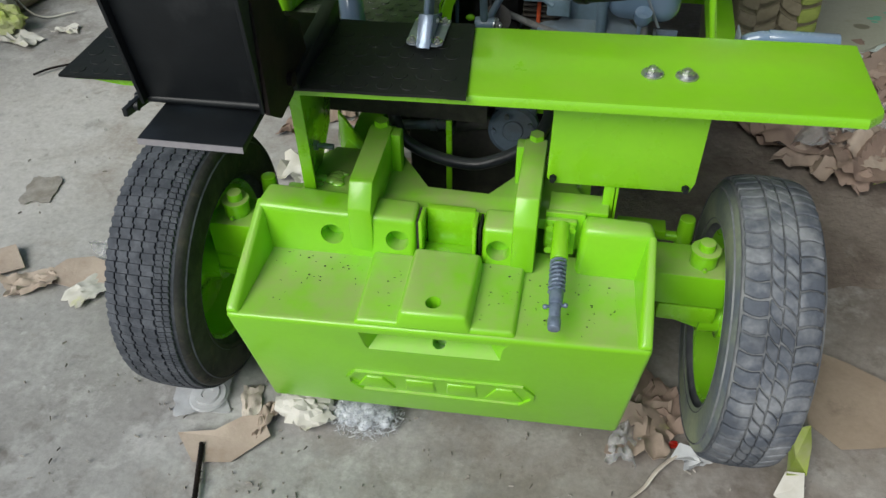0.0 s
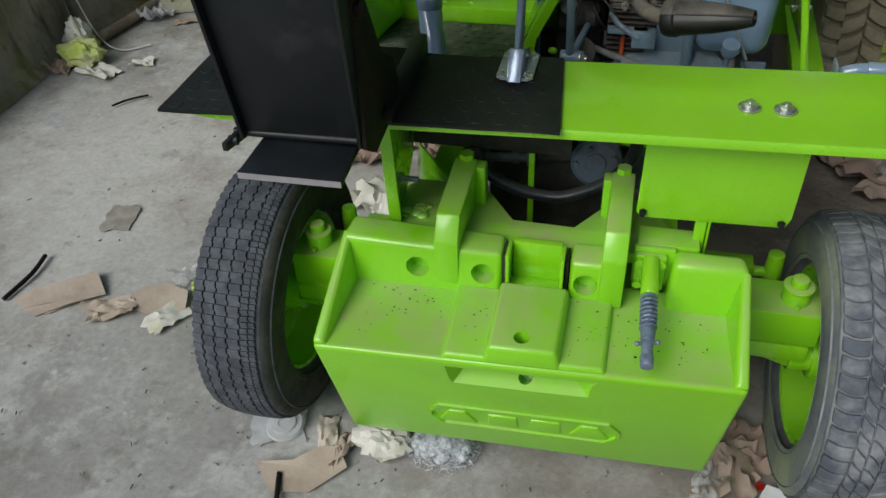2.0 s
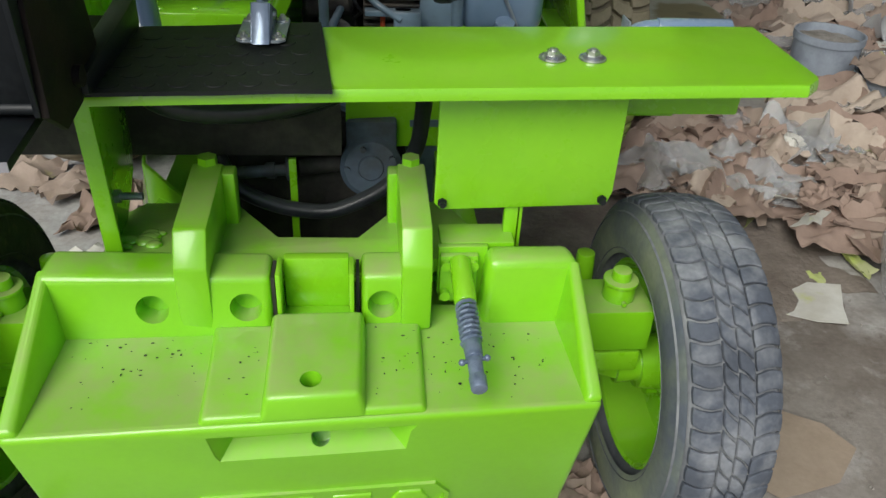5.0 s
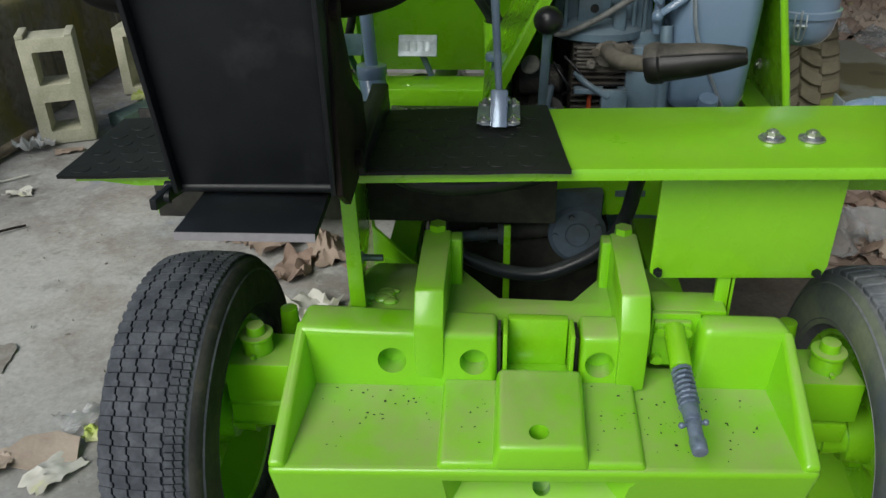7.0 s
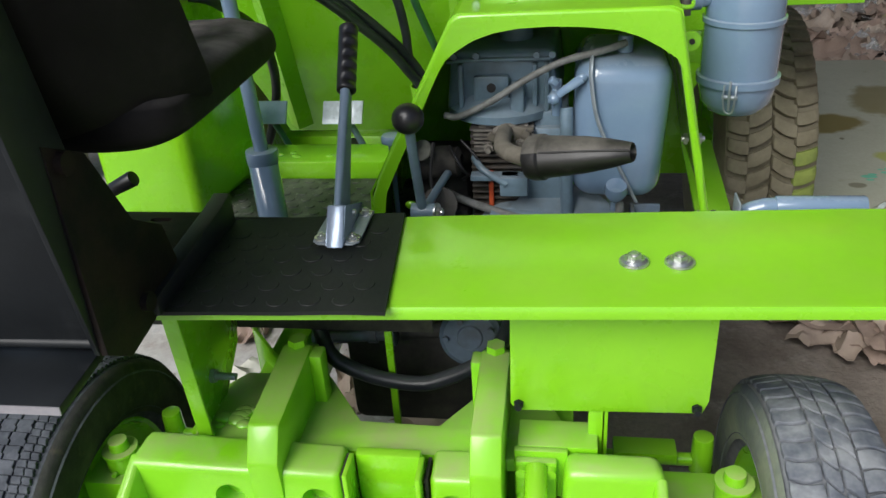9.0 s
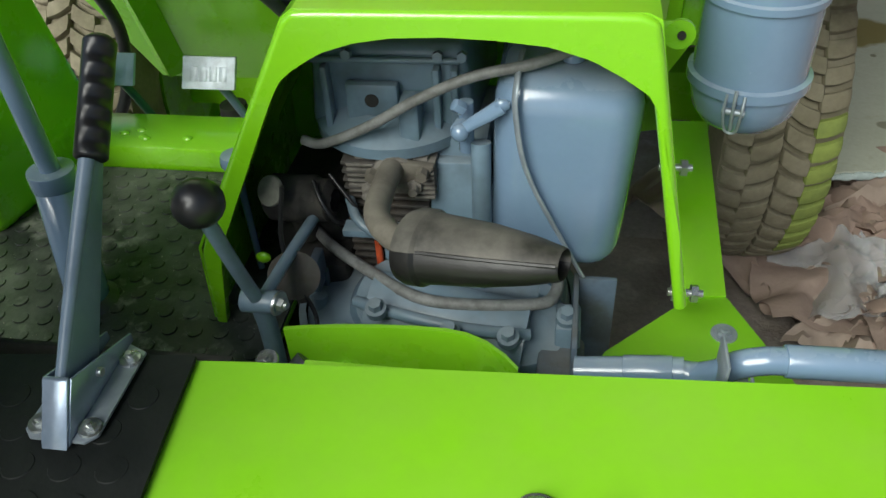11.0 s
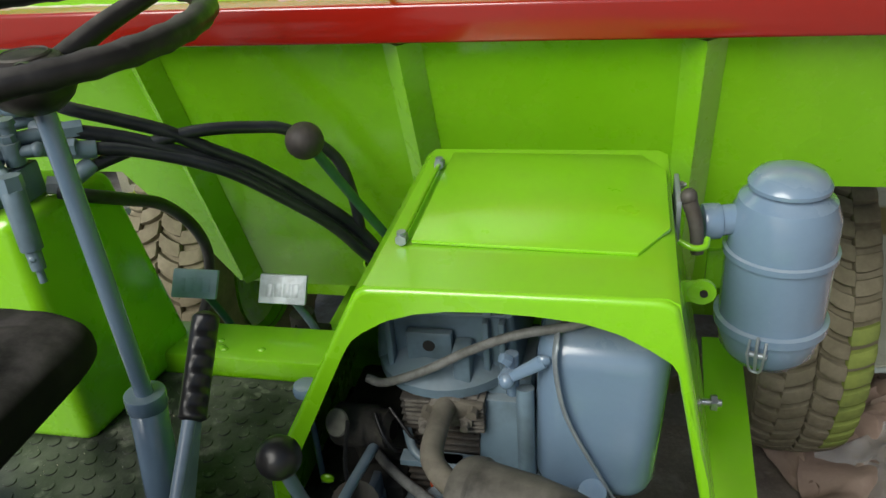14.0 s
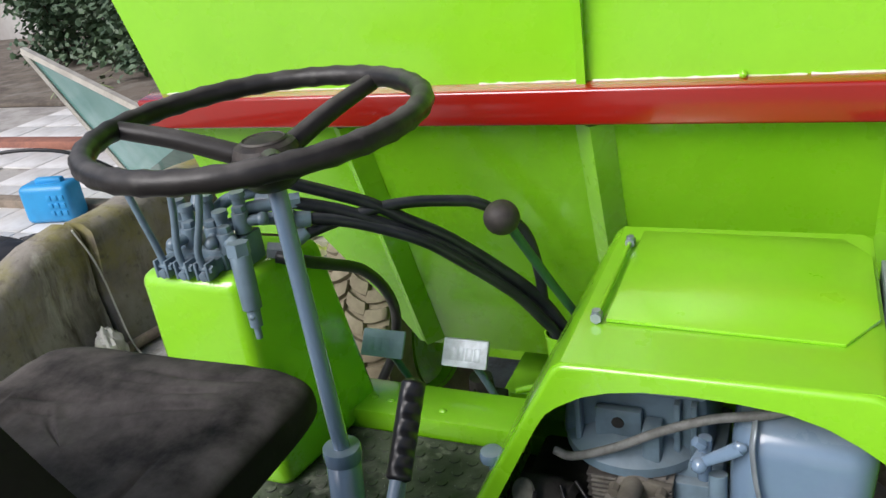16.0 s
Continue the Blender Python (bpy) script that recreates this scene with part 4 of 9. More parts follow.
def rear_wheel(x, mat, label, carcass, width):
    c = (x, 1.360, 0.296)
    sx = 1 if x > 0 else -1
    rim = Shape()
    # dish seen from the inner side
    rim.lathe([(0.178, -sx * 0.062), (0.172, -sx * 0.058), (0.166, -sx * 0.02), (0.150, sx * 0.012), (0.110, sx * 0.02), (0.075, sx * 0.012), (0.05, -sx * 0.01), (0.045, -sx * 0.05), (0.0, -sx * 0.052)],
              c, (1, 0, 0), 40)
    rim.lathe([(0.178, -sx * 0.062), (0.182, -sx * 0.060), (0.174, 0.0), (0.182, sx * 0.060), (0.172, sx * 0.058), (0.13, sx * 0.03), (0.0, sx * 0.03)], c, (1, 0, 0), 40)
    wheel = part("rear_wheel", rim, GREEN, dumper, "lime painted steel wheel rim")
    for i in range(4):
        a = i * math.pi / 2 + 0.4
        rib_ = Shape()
        p = Vector((c[0] - sx * 0.0, c[1] + 0.10 * math.cos(a), c[2] + 0.10 * math.sin(a)))
        rib_.cyl(p + Vector((-sx * 0.004, 0, 0)), p + Vector((sx * 0.02, 0, 0)), 0.016, 0.016, 10)
        part("wheel_stud", rib_, GREEN, wheel)
    ty = Shape().lathe(tyre_body(carcass, width, 0.176), c, (1, 0, 0), 96)
    # fine ribs on the side walls
    for sgn in (-1, 1):
        for rr in (0.200, 0.262):
            rib_ = Shape().lathe([(rr - 0.002, sgn * (width / 2 + 0.0045)), (rr, sgn * (width / 2 + 0.0075)), (rr + 0.002, sgn * (width / 2 + 0.0045))], c, (1, 0, 0), 64)
            part("sidewall_rib", rib_, mat, wheel)
    part("tyre", ty, mat, wheel, label, angle=30)
    return wheel


def round_tread(shape, c, R, rows, count, lift, gap_, crown=0.012, width=0.158, rng=random.Random(8), only=None):
    """Worn blocks with rounded corners; each row is (x from, x to, phase, slant, bow)."""
    for (xa, xb, ph, slant, bow) in rows:
        xm, hw = (xa + xb) / 2, (xb - xa) / 2
        for i in only or range(count):
            am, ha = 2 * math.pi * (i + ph) / count, math.pi * (1 - gap_) / count * rng.uniform(0.93, 1.04)
            rings = []
            for scale, h in ((1.0, -0.005), (1.0, lift * 0.55), (0.90, lift), (0.55, lift * 1.12)):
                ring = []
                for k_ in range(12):
                    th_ = 2 * math.pi * (k_ + 0.5) / 12
                    sx_, sy_ = math.cos(th_), math.sin(th_)
                    q = max(abs(sx_), abs(sy_))
                    u, v = sx_ / q ** 0.82 * scale, sy_ / q ** 0.82 * scale
                    x = xm + hw * u
                    a = am + ha * v + slant * u / R + bow * (1 - u * u) / R
                    r_ = R + h - crown * (abs(x) / (width / 2)) ** 2.4
                    ring.append((c[0] + x, c[1] + r_ * math.cos(a), c[2] + r_ * math.sin(a)))
                rings.append(ring)
            fs_ = [[k_, (k_ + 1) % 12, 12 + (k_ + 1) % 12, 12 + k_] for k_ in range(12)]
            fs_ = [[p + 12 * w_ for p in f] for w_ in range(3) for f in fs_] + [list(range(36, 48))]
            shape.raw([p for r_ in rings for p in r_], fs_)


def zig_tread(shape, c, R, xa, xb, count, lift, zig, cut_, crown, width, phase=0.0, rng=random.Random(4)):
    """A ring of close-set blocks whose side edges step to and fro, with thin cuts between them."""
    for i in range(count):
        step = 2 * math.pi / count
        a0, a1 = (i + phase + cut_ / 2) * step, (i + phase + 1 - cut_ / 2) * step
        am = a0 + (a1 - a0) * 0.52
        tall = lift * rng.uniform(0.90, 1.06)
        ring = [(xa, a0), (xb, a0), (xb, am), (xb + zig, am + 0.12 * step), (xb + zig, a1), (xa + zig, a1), (xa + zig, am + 0.12 * step), (xa, am)]
        vs_ = []
        for h, inset in ((-0.006, 0.0), (tall * 0.75, 0.0), (tall, 0.0008)):
            for x, a_ in ring:
                xc, ac_ = (xa + xb + zig) / 2, (a0 + a1) / 2
                x += inset if x < xc else -inset
                a_ += (inset if a_ < ac_ else -inset) / R
                r_ = R + h - crown * (abs(x) / (width / 2)) ** 2.6
                vs_.append((c[0] + x, c[1] + r_ * math.cos(a_), c[2] + r_ * math.sin(a_)))
        fs_ = [[q + 8 * w_, (q + 1) % 8 + 8 * w_, (q + 1) % 8 + 8 * w_ + 8, q + 8 * w_ + 8] for w_ in range(2) for q in range(8)]
        shape.raw(vs_, fs_ + [[16, 17, 18, 19, 22, 23], [19, 20, 21, 22]])


LEFT_C, RIGHT_C = (-0.580, 1.360, 0.296), (0.580, 1.360, 0.296)
left_wheel = rear_wheel(LEFT_C[0], TYRE, "black tyre with zigzag ribbed tread", 0.2935, 0.152)
for xa, xb, n_, lift_ in ((-0.0735, -0.0512, 84, 0.0030), (-0.0482, -0.0254, 84, 0.0030), (-0.0224, 0.0006, 84, 0.0030), (0.0036, 0.0271, 84, 0.0030), (0.0318, 0.0455, 150, 0.0034), (0.0470, 0.0585, 150, 0.0028)):
    row = Shape()
    zig_tread(row, LEFT_C, 0.2905, xa, xb, n_, lift_, 0.0036 if n_ == 84 else 0.0016, 0.035 if n_ == 84 else 0.13, 0.010, 0.152)
    tagged(part("tread", row, TYRE, left_wheel, "close-set zigzag tread blocks", angle=30), "close-set zigzag tread blocks", "", "", "stuff")
part("dirty_shoulder", Shape().lathe([(0.190, 0.0790), (0.205, 0.0842), (0.240, 0.0850), (0.262, 0.0810), (0.2735, 0.0765), (0.2790, 0.0700), (0.2805, 0.0660)], LEFT_C, (1, 0, 0), 96), SIDE_DIRT, left_wheel, "dark tyre shoulder caked with dirt")
right_wheel = rear_wheel(RIGHT_C[0], TYRE_PALE, "dust-grey worn tyre with block tread", 0.2912, 0.142)
for name_, rows, n_, lift_, gap_ in (("shoulder_tread", [(-0.0640, -0.0235, 0.0, 0.002, 0.0055)], 58, 0.0034, 0.09), ("shoulder_tread", [(0.0260, 0.0690, 0.45, -0.002, -0.0045)], 58, 0.0034, 0.09),
                                     ("tread", [(-0.0210, -0.0012, 0.25, 0.010, 0.003)], 58, 0.0030, 0.10), ("tread", [(0.0012, 0.0235, 0.70, 0.010, -0.003)], 58, 0.0030, 0.10)):
    trd = Shape()
    round_tread(trd, RIGHT_C, 0.2908, rows, n_, lift_, gap_, width=0.142)
    tagged(part(name_, trd, TYRE_TREAD, right_wheel, "worn rounded tread blocks grey with dust", angle=40), "worn rounded tread blocks grey with dust", "", "", "stuff")
ring = Shape().lathe([(0.2770, -0.0690), (0.2735, -0.0715), (0.262, -0.0760), (0.240, -0.0800), (0.205, -0.0790), (0.190, -0.0740)], RIGHT_C, (1, 0, 0), 96)
part("sprayed_shoulder", ring, TYRE_SHOULDER, right_wheel, "tyre shoulder dusted with lime overspray")


def front_wheel(x):
    c = (x, 2.81, 0.405)
    sx = 1 if x > 0 else -1
    rim = Shape().lathe([(0.20, -sx * 0.10), (0.19, -sx * 0.06), (0.12, -sx * 0.02), (0.0, -sx * 0.02), (0.0, sx * 0.05), (0.16, sx * 0.05), (0.20, sx * 0.10)], c, (1, 0, 0), 32)
    wheel = part("front_wheel", rim, GREEN, dumper, "lime painted front wheel rim")
    ty = Shape().lathe(tyre_body(0.395, 0.225, 0.195, 0.02), c, (1, 0, 0), 72)
    for xa, xb, ph, slant, bow in ((-0.110, -0.058, 0.0, 0.006, 0.004), (-0.064, -0.004, 0.5, -0.014, 0.006), (-0.004, 0.056, 0.05, 0.014, 0.006), (0.050, 0.110, 0.55, -0.008, 0.004)):
        sprayed = range(22, 30) if x > 0 and xa > 0.04 else ()
        for chosen, mat_, lab in (([i for i in range(50) if i not in sprayed], TYRE_MUDDY, "worn rounded lugs packed with mud"), (list(sprayed), TYRE_SPRAY, "tyre lugs with lime overspray")):
            if chosen:
                lugs = Shape()
                round_tread(lugs, c, 0.394, [(xa, xb, ph, slant, bow)], 50, 0.0125, 0.24, 0.018, 0.225, only=chosen)
                tagged(part("tread", lugs, mat_, wheel, lab, angle=45), lab, "", "", "stuff")
    part("tyre", ty, TYRE_MUDDY, wheel, "muddy brown front tyre with chunky lugs", angle=30)


front_wheel(0.742)
front_wheel(-0.742)
front_axle = Shape().box(-0.65, 0.65, 2.74, 2.88, 0.34, 0.47, 0.01)
part("front_axle", front_axle, GREEN, dumper)

# deck ------------------------------------------------------------------
def deck_warp(x, y, z):
    """The long plate sits a little askew and hangs towards its left end."""
    a = min(1.0, max(0.0, (0.60 - x) / 0.57))
    b = min(1.0, max(0.0, (0.03 - x) / 0.68))
    v = min(1.2, max(-0.1, (y - 1.252) / 0.232))
    return (x, y + (1 - v) * (-0.024 * a - 0.018 * b) + v * (-0.028 * a - 0.052 * b), z - 0.002 * a - 0.012 * b)


dk = Shape()
vs, fs = [], []
xs = [-0.634, -0.626, -0.60] + [-0.55 + 0.05 * i for i in range(24)] + [0.628, 0.640, 0.652]
for x in xs:
    cham = max(0.0, x - 0.628)
    fold = 0.0105 if x > -0.59 else 0.003
    prof = [(1.2465 + cham, 0.842 - fold), (1.2465 + cham, 0.8405), (1.2500 + cham, 0.8462), (1.2560 + cham, 0.848), (1.484, 0.848), (1.484, 0.842), (1.2575 + cham, 0.842), (1.2525 + cham, 0.842 - fold)]
    vs += [deck_warp(x, y, z) for y, z in prof]
for i in range(len(xs) - 1):
    for q in range(8):
        fs.append([i * 8 + q, i * 8 + (q + 1) % 8, i * 8 + 8 + (q + 1) % 8, i * 8 + 8 + q])
fs += [list(range(8)), [(len(xs) - 1) * 8 + q for q in range(8)][::-1]]
dk.raw(vs, fs)
dk.prism([(1.463, 0.79), (1.463, 0.8415), (1.469, 0.8415), (1.469, 0.79)], "x", 0.10, 0.652)
deck = part("deck", dk, GREEN, dumper, "long lime deck plate with folded edge")
for x in (0.312, 0.366):
    bt = Shape().cyl((x, 1.334, 0.848), (x, 1.334, 0.8505), 0.0185, 0.0180, 24)
    bt.cyl((x, 1.334, 0.8505), (x, 1.334, 0.8535), 0.0160, 0.0125, 20)
    bt.cyl((x, 1.334, 0.852), (x, 1.334, 0.8590), 0.0095, 0.009, 6)
    bt.cyl((x, 1.334, 0.8590), (x, 1.334, 0.8615), 0.0055, 0.005, 10)
    part("flange_bolt", bt, ZINC, deck, "bright zinc flange bolt")


def mat_sheet(x0, x1, y0, y1, z, skip=None, droop=0.0, coins=True, pitch=0.036, r=0.0125, edge=None, sag=None, stud=0.0013):
    s_ = Shape()
    nx, ny = 44, 12
    vs_, fs_ = [], []
    for lay in (0.0, -0.005):
        for j in range(ny + 1):
            for i in range(nx + 1):
                x = x0 + (x1 - x0) * i / nx
                y = y0 + (y1 - y0) * j / ny
                if edge:
                    x, y = edge(x, y, i / nx, j / ny)
                vs_.append((x, y, z + lay + 0.0022 * noise.noise((x * 9, y * 9, 1.0)) + 0.0014 + (sag(x) if sag else 0.0)))
    w2, tot = nx + 1, (nx + 1) * (ny + 1)
    for j in range(ny):
        for i in range(nx):
            a = j * w2 + i
            fs_.append([a, a + 1, a + w2 + 1, a + w2])
            fs_.append([tot + a, tot + a + w2, tot + a + w2 + 1, tot + a + 1])
    for i in range(nx):
        fs_.append([i, tot + i, tot + i + 1, i + 1])
        fs_.append([ny * w2 + i, ny * w2 + i + 1, tot + ny * w2 + i + 1, tot + ny * w2 + i])
    for j in range(ny):
        fs_.append([j * w2, (j + 1) * w2, tot + (j + 1) * w2, tot + j * w2])
        fs_.append([j * w2 + nx, tot + j * w2 + nx, tot + (j + 1) * w2 + nx, (j + 1) * w2 + nx])
    s_.raw(vs_, fs_)
    if coins:
        y = y0 + pitch * 0.6
        row = 0
        while y < y1 - pitch * 0.4:
            x = x0 + pitch * (0.6 + 0.5 * (row % 2))
            while x < x1 - pitch * 0.4:
                ex, ey = edge(x, y, (x - x0) / (x1 - x0), (y - y0) / (y1 - y0)) if edge else (x, y)
                zz = z + 0.0014 + 0.0022 * noise.noise((ex * 9, ey * 9, 1.0)) + (sag(ex) if sag else 0.0)
                s_.cyl((ex, ey, zz - 0.002), (ex, ey, zz + stud), r, r * 0.86, 12)
                x += pitch
            y += pitch * 0.87
            row += 1
    return s_


def mat_edge(x, y, u, v):
    # the right end leans, the rear edge sags a little past the plate
    x2 = x + (0.0 if u < 0.5 else (u - 0.5) * 2 * (-0.012 + 0.022 * (1 - v) - 0.008))
    return deck_warp(x2, y - 0.010 * (1 - v), 0)[:2]


def mat_sag(x):
    return deck_warp(x, 1.3, 0.0)[2]


part("rubber_mat", mat_sheet(-0.650, 0.026, 1.238, 1.484, 0.8535, edge=mat_edge, sag=mat_sag, stud=0.0009, pitch=0.040, r=0.0145), RUBBER_MAT, deck, "black coin-pattern rubber mat")

# handbrake ---------------------------------------------------------------
br = Shape().hexa([(-0.0770, 1.342, 0.857), (-0.0550, 1.342, 0.857), (-0.0550, 1.346, 0.857), (-0.0770, 1.346, 0.857)],
                  [(-0.0785, 1.376, 0.901), (-0.0565, 1.376, 0.901), (-0.0565, 1.380, 0.901), (-0.0785, 1.380, 0.901)], 0.0012)
br.prism([(1.346, 0.857), (1.379, 0.900), (1.462, 0.866), (1.462, 0.857)], "x", -0.0572, -0.0548, 0.0006)
br.prism([(1.346, 0.857), (1.379, 0.900), (1.462, 0.866), (1.462, 0.857)], "x", -0.0795, -0.0771, 0.0006)
fp1 = Shape().prism([(-0.0548, 1.350), (-0.044, 1.350), (-0.036, 1.358), (-0.036, 1.448), (-0.0548, 1.456)], "z", 0.856, 0.859, 0.0008)
fp2 = Shape().prism([(-0.0795, 1.350), (-0.091, 1.350), (-0.099, 1.358), (-0.099, 1.448), (-0.0795, 1.456)], "z", 0.856, 0.859, 0.0008)
pv = Shape().cyl((-0.083, 1.408, 0.876), (-0.051, 1.408, 0.876), 0.0042, 0.0042, 12, 0.001)
hb = part("handbrake_bracket", br, BRACKET_BARE, dumper, "blue-grey folded steel handbrake bracket")
part("foot_plate", fp1, GALV, hb)
part("foot_plate", fp2, GALV, hb)
part("pivot_pin", pv, ZINC, hb)
lv = Shape().hexa([(-0.0715, 1.366, 0.882), (-0.0615, 1.366, 0.882), (-0.0615, 1.415, 0.864), (-0.0715, 1.415, 0.864)],
                  [(-0.0832, 1.524, 1.010), (-0.0722, 1.524, 1.010), (-0.0722, 1.536, 0.997), (-0.0832, 1.536, 0.997)], 0.0024, 3)
lv.tube([(-0.0668, 1.370, 0.884), (-0.0720, 1.440, 0.942), (-0.0779, 1.523, 1.008)], (0.0046, 0.0070), 14)
part("handbrake_lever", lv, PAINT_BRACKET, dumper, "blue-grey painted handbrake lever")
gp = Shape()
g0, g1 = Vector((-0.0780, 1.527, 1.004)), Vector((-0.086, 1.611, 1.077))
axg = (g1 - g0).normalized()
across = axg.cross(Vector((0.75, -0.55, 0.35))).normalized()
front = across.cross(axg).normalized()
rows_, ring_n = 64, 28
vs_, fs_ = [], []
for j in range(rows_ + 1):
    d = 0.113 * j / rows_
    body = 0.0142 * min(1.0, (d + 0.0012) / 0.004) ** 0.4 * max(0.0, min(1.0, (0.1134 - d) / 0.007)) ** 0.45
    for i in range(ring_n):
        a = 2 * math.pi * i / ring_n
        dent = max(math.exp(-((d - q) / 0.0062) ** 2) for q in (0.016, 0.035, 0.054, 0.073, 0.092)) * math.exp(-((math.cos(a) - 1.0) / 0.42) ** 2)
        vs_.append(tuple(g0 + axg * d + (front * math.cos(a) + across * math.sin(a)) * (body - 0.0042 * dent)))
for j in range(rows_):
    for i in range(ring_n):
        fs_.append([j * ring_n + i, j * ring_n + (i + 1) % ring_n, (j + 1) * ring_n + (i + 1) % ring_n, (j + 1) * ring_n + i])
gp.raw(vs_, fs_ + [list(range(ring_n)), [rows_ * ring_n + i for i in range(ring_n)]])
part("handbrake_grip", gp, PLASTIC_BLACK, dumper, "black moulded handbrake grip with finger grooves", angle=60)
for p in ((-0.0455, 1.364, 0.859), (-0.0455, 1.438, 0.859), (-0.0890, 1.364, 0.859), (-0.0890, 1.438, 0.859)):
    part("bolt", Shape().bolt(p, (0, 0, 1), 0.0056, 0.006), ZINC, hb, "zinc bolt")

# seat ----------------------------------------------------------------------
pn = Shape()
pn.hexa([(-0.440, 1.100, 0.872), (-0.258, 1.106, 0.872), (-0.258, 1.112, 0.872), (-0.440, 1.106, 0.872)],
        [(-0.452, 0.990, 1.56), (-0.238, 0.994, 1.56), (-0.238, 1.000, 1.56), (-0.452, 0.996, 1.56)], 0.001)
seat_panel = part("seat_back_panel", pn, BLACK_STEEL, dumper, "tall black steel panel behind the seat")
for (xl, xh, sgn) in ((-0.440, -0.452, -1), (-0.258, -0.238, 1)):
    fl = Shape().hexa([(xl, 1.088, 0.866), (xl + sgn * 0.006, 1.088, 0.866), (xl + sgn * 0.006, 1.17, 0.866), (xl, 1.17, 0.866)],
                      [(xh, 0.976, 1.56), (xh + sgn * 0.006, 0.976, 1.56), (xh + sgn * 0.006, 1.03, 1.56), (xh, 1.03, 1.56)], 0.001)
    part("panel_flange", fl, BLACK_STEEL, seat_panel)
hg = Shape().cyl((-0.462, 1.104, 0.868), (-0.248, 1.108, 0.868), 0.0065, 0.0065, 12)
hg.hexa([(-0.470, 1.070, 0.852), (-0.462, 1.070, 0.852), (-0.444, 1.115, 0.856), (-0.452, 1.115, 0.856)], [(-0.470, 1.070, 0.866), (-0.462, 1.070, 0.866), (-0.444, 1.115, 0.876), (-0.452, 1.115, 0.876)], 0.001)
hg.cyl((-0.466, 1.088, 0.861), (-0.452, 1.090, 0.861), 0.008, 0.008, 8)
part("hinge_bar", hg, BLACK_STEEL, seat_panel)
ty = Shape().hexa([(-0.425, 1.022, 0.840), (-0.265, 1.024, 0.840), (-0.268, 1.150, 0.846), (-0.420, 1.150, 0.846)],
                  [(-0.425, 1.022, 0.851), (-0.265, 1.024, 0.851), (-0.268, 1.150, 0.857), (-0.420, 1.150, 0.857)], 0.0008)
tray = part("rear_plate", ty, BLACK_STEEL, seat_panel, "black steel plate below the panel")
ed = Shape().hexa([(-0.4252, 1.0205, 0.8405), (-0.2648, 1.0225, 0.8405), (-0.2648, 1.0238, 0.8405), (-0.4252, 1.0218, 0.8405)],
                  [(-0.4252, 1.0205, 0.8505), (-0.2648, 1.0225, 0.8505), (-0.2648, 1.0238, 0.8505), (-0.4252, 1.0218, 0.8505)])
part("plate_edge", ed, CUT_EDGE, seat_panel, "bare sawn steel edge")
bk = Shape()
bk.prism([(1.09, 0.865), (1.13, 0.835), (1.19, 0.842), (1.27, 0.880), (1.255, 0.935), (1.20, 0.970), (1.15, 1.07), (1.09, 1.10)], "x", -0.252, -0.244, 0.001)
bk.cyl((-0.236, 1.18, 0.875), (-0.256, 1.18, 0.875), 0.012, 0.012, 10)
bk.cyl((-0.236, 1.11, 1.075), (-0.256, 1.11, 1.075), 0.012, 0.012, 10)
part("seat_bracket", bk, RUSTY, seat_panel, "dark rusty side bracket of the seat")
rl = Shape().prism([(1.19, 0.848), (1.435, 0.848), (1.435, 0.892), (1.39, 0.886), (1.19, 0.872)], "x", -0.262, -0.236, 0.003)
part("seat_rail", rl, BLACK_STEEL, seat_panel)
rl = Shape().prism([(1.19, 0.845), (1.40, 0.845), (1.40, 0.878), (1.19, 0.870)], "x", -0.50, -0.474, 0.003)
part("seat_rail", rl, BLACK_STEEL, seat_panel)
base = Shape().box(-0.474, -0.262, 1.14, 1.425, 0.860, 0.866, 0.001)
base_ob = part("seat_base", base, RUSTY, seat_panel, "slotted black seat base plate")
slots = Shape()
for x, y, w, d in ((-0.40, 1.40, 0.030, 0.010), (-0.33, 1.40, 0.030, 0.010), (-0.415, 1.38, 0.02, 0.009), (-0.35, 1.37, 0.02, 0.009), (-0.315, 1.365, 0.016, 0.008), (-0.40, 1.33, 0.026, 0.016)):
    slots.box(x - w / 2, x + w / 2, y - d / 2, y + d / 2, 0.85, 0.89, 0.003)
carve(base_ob, slots)


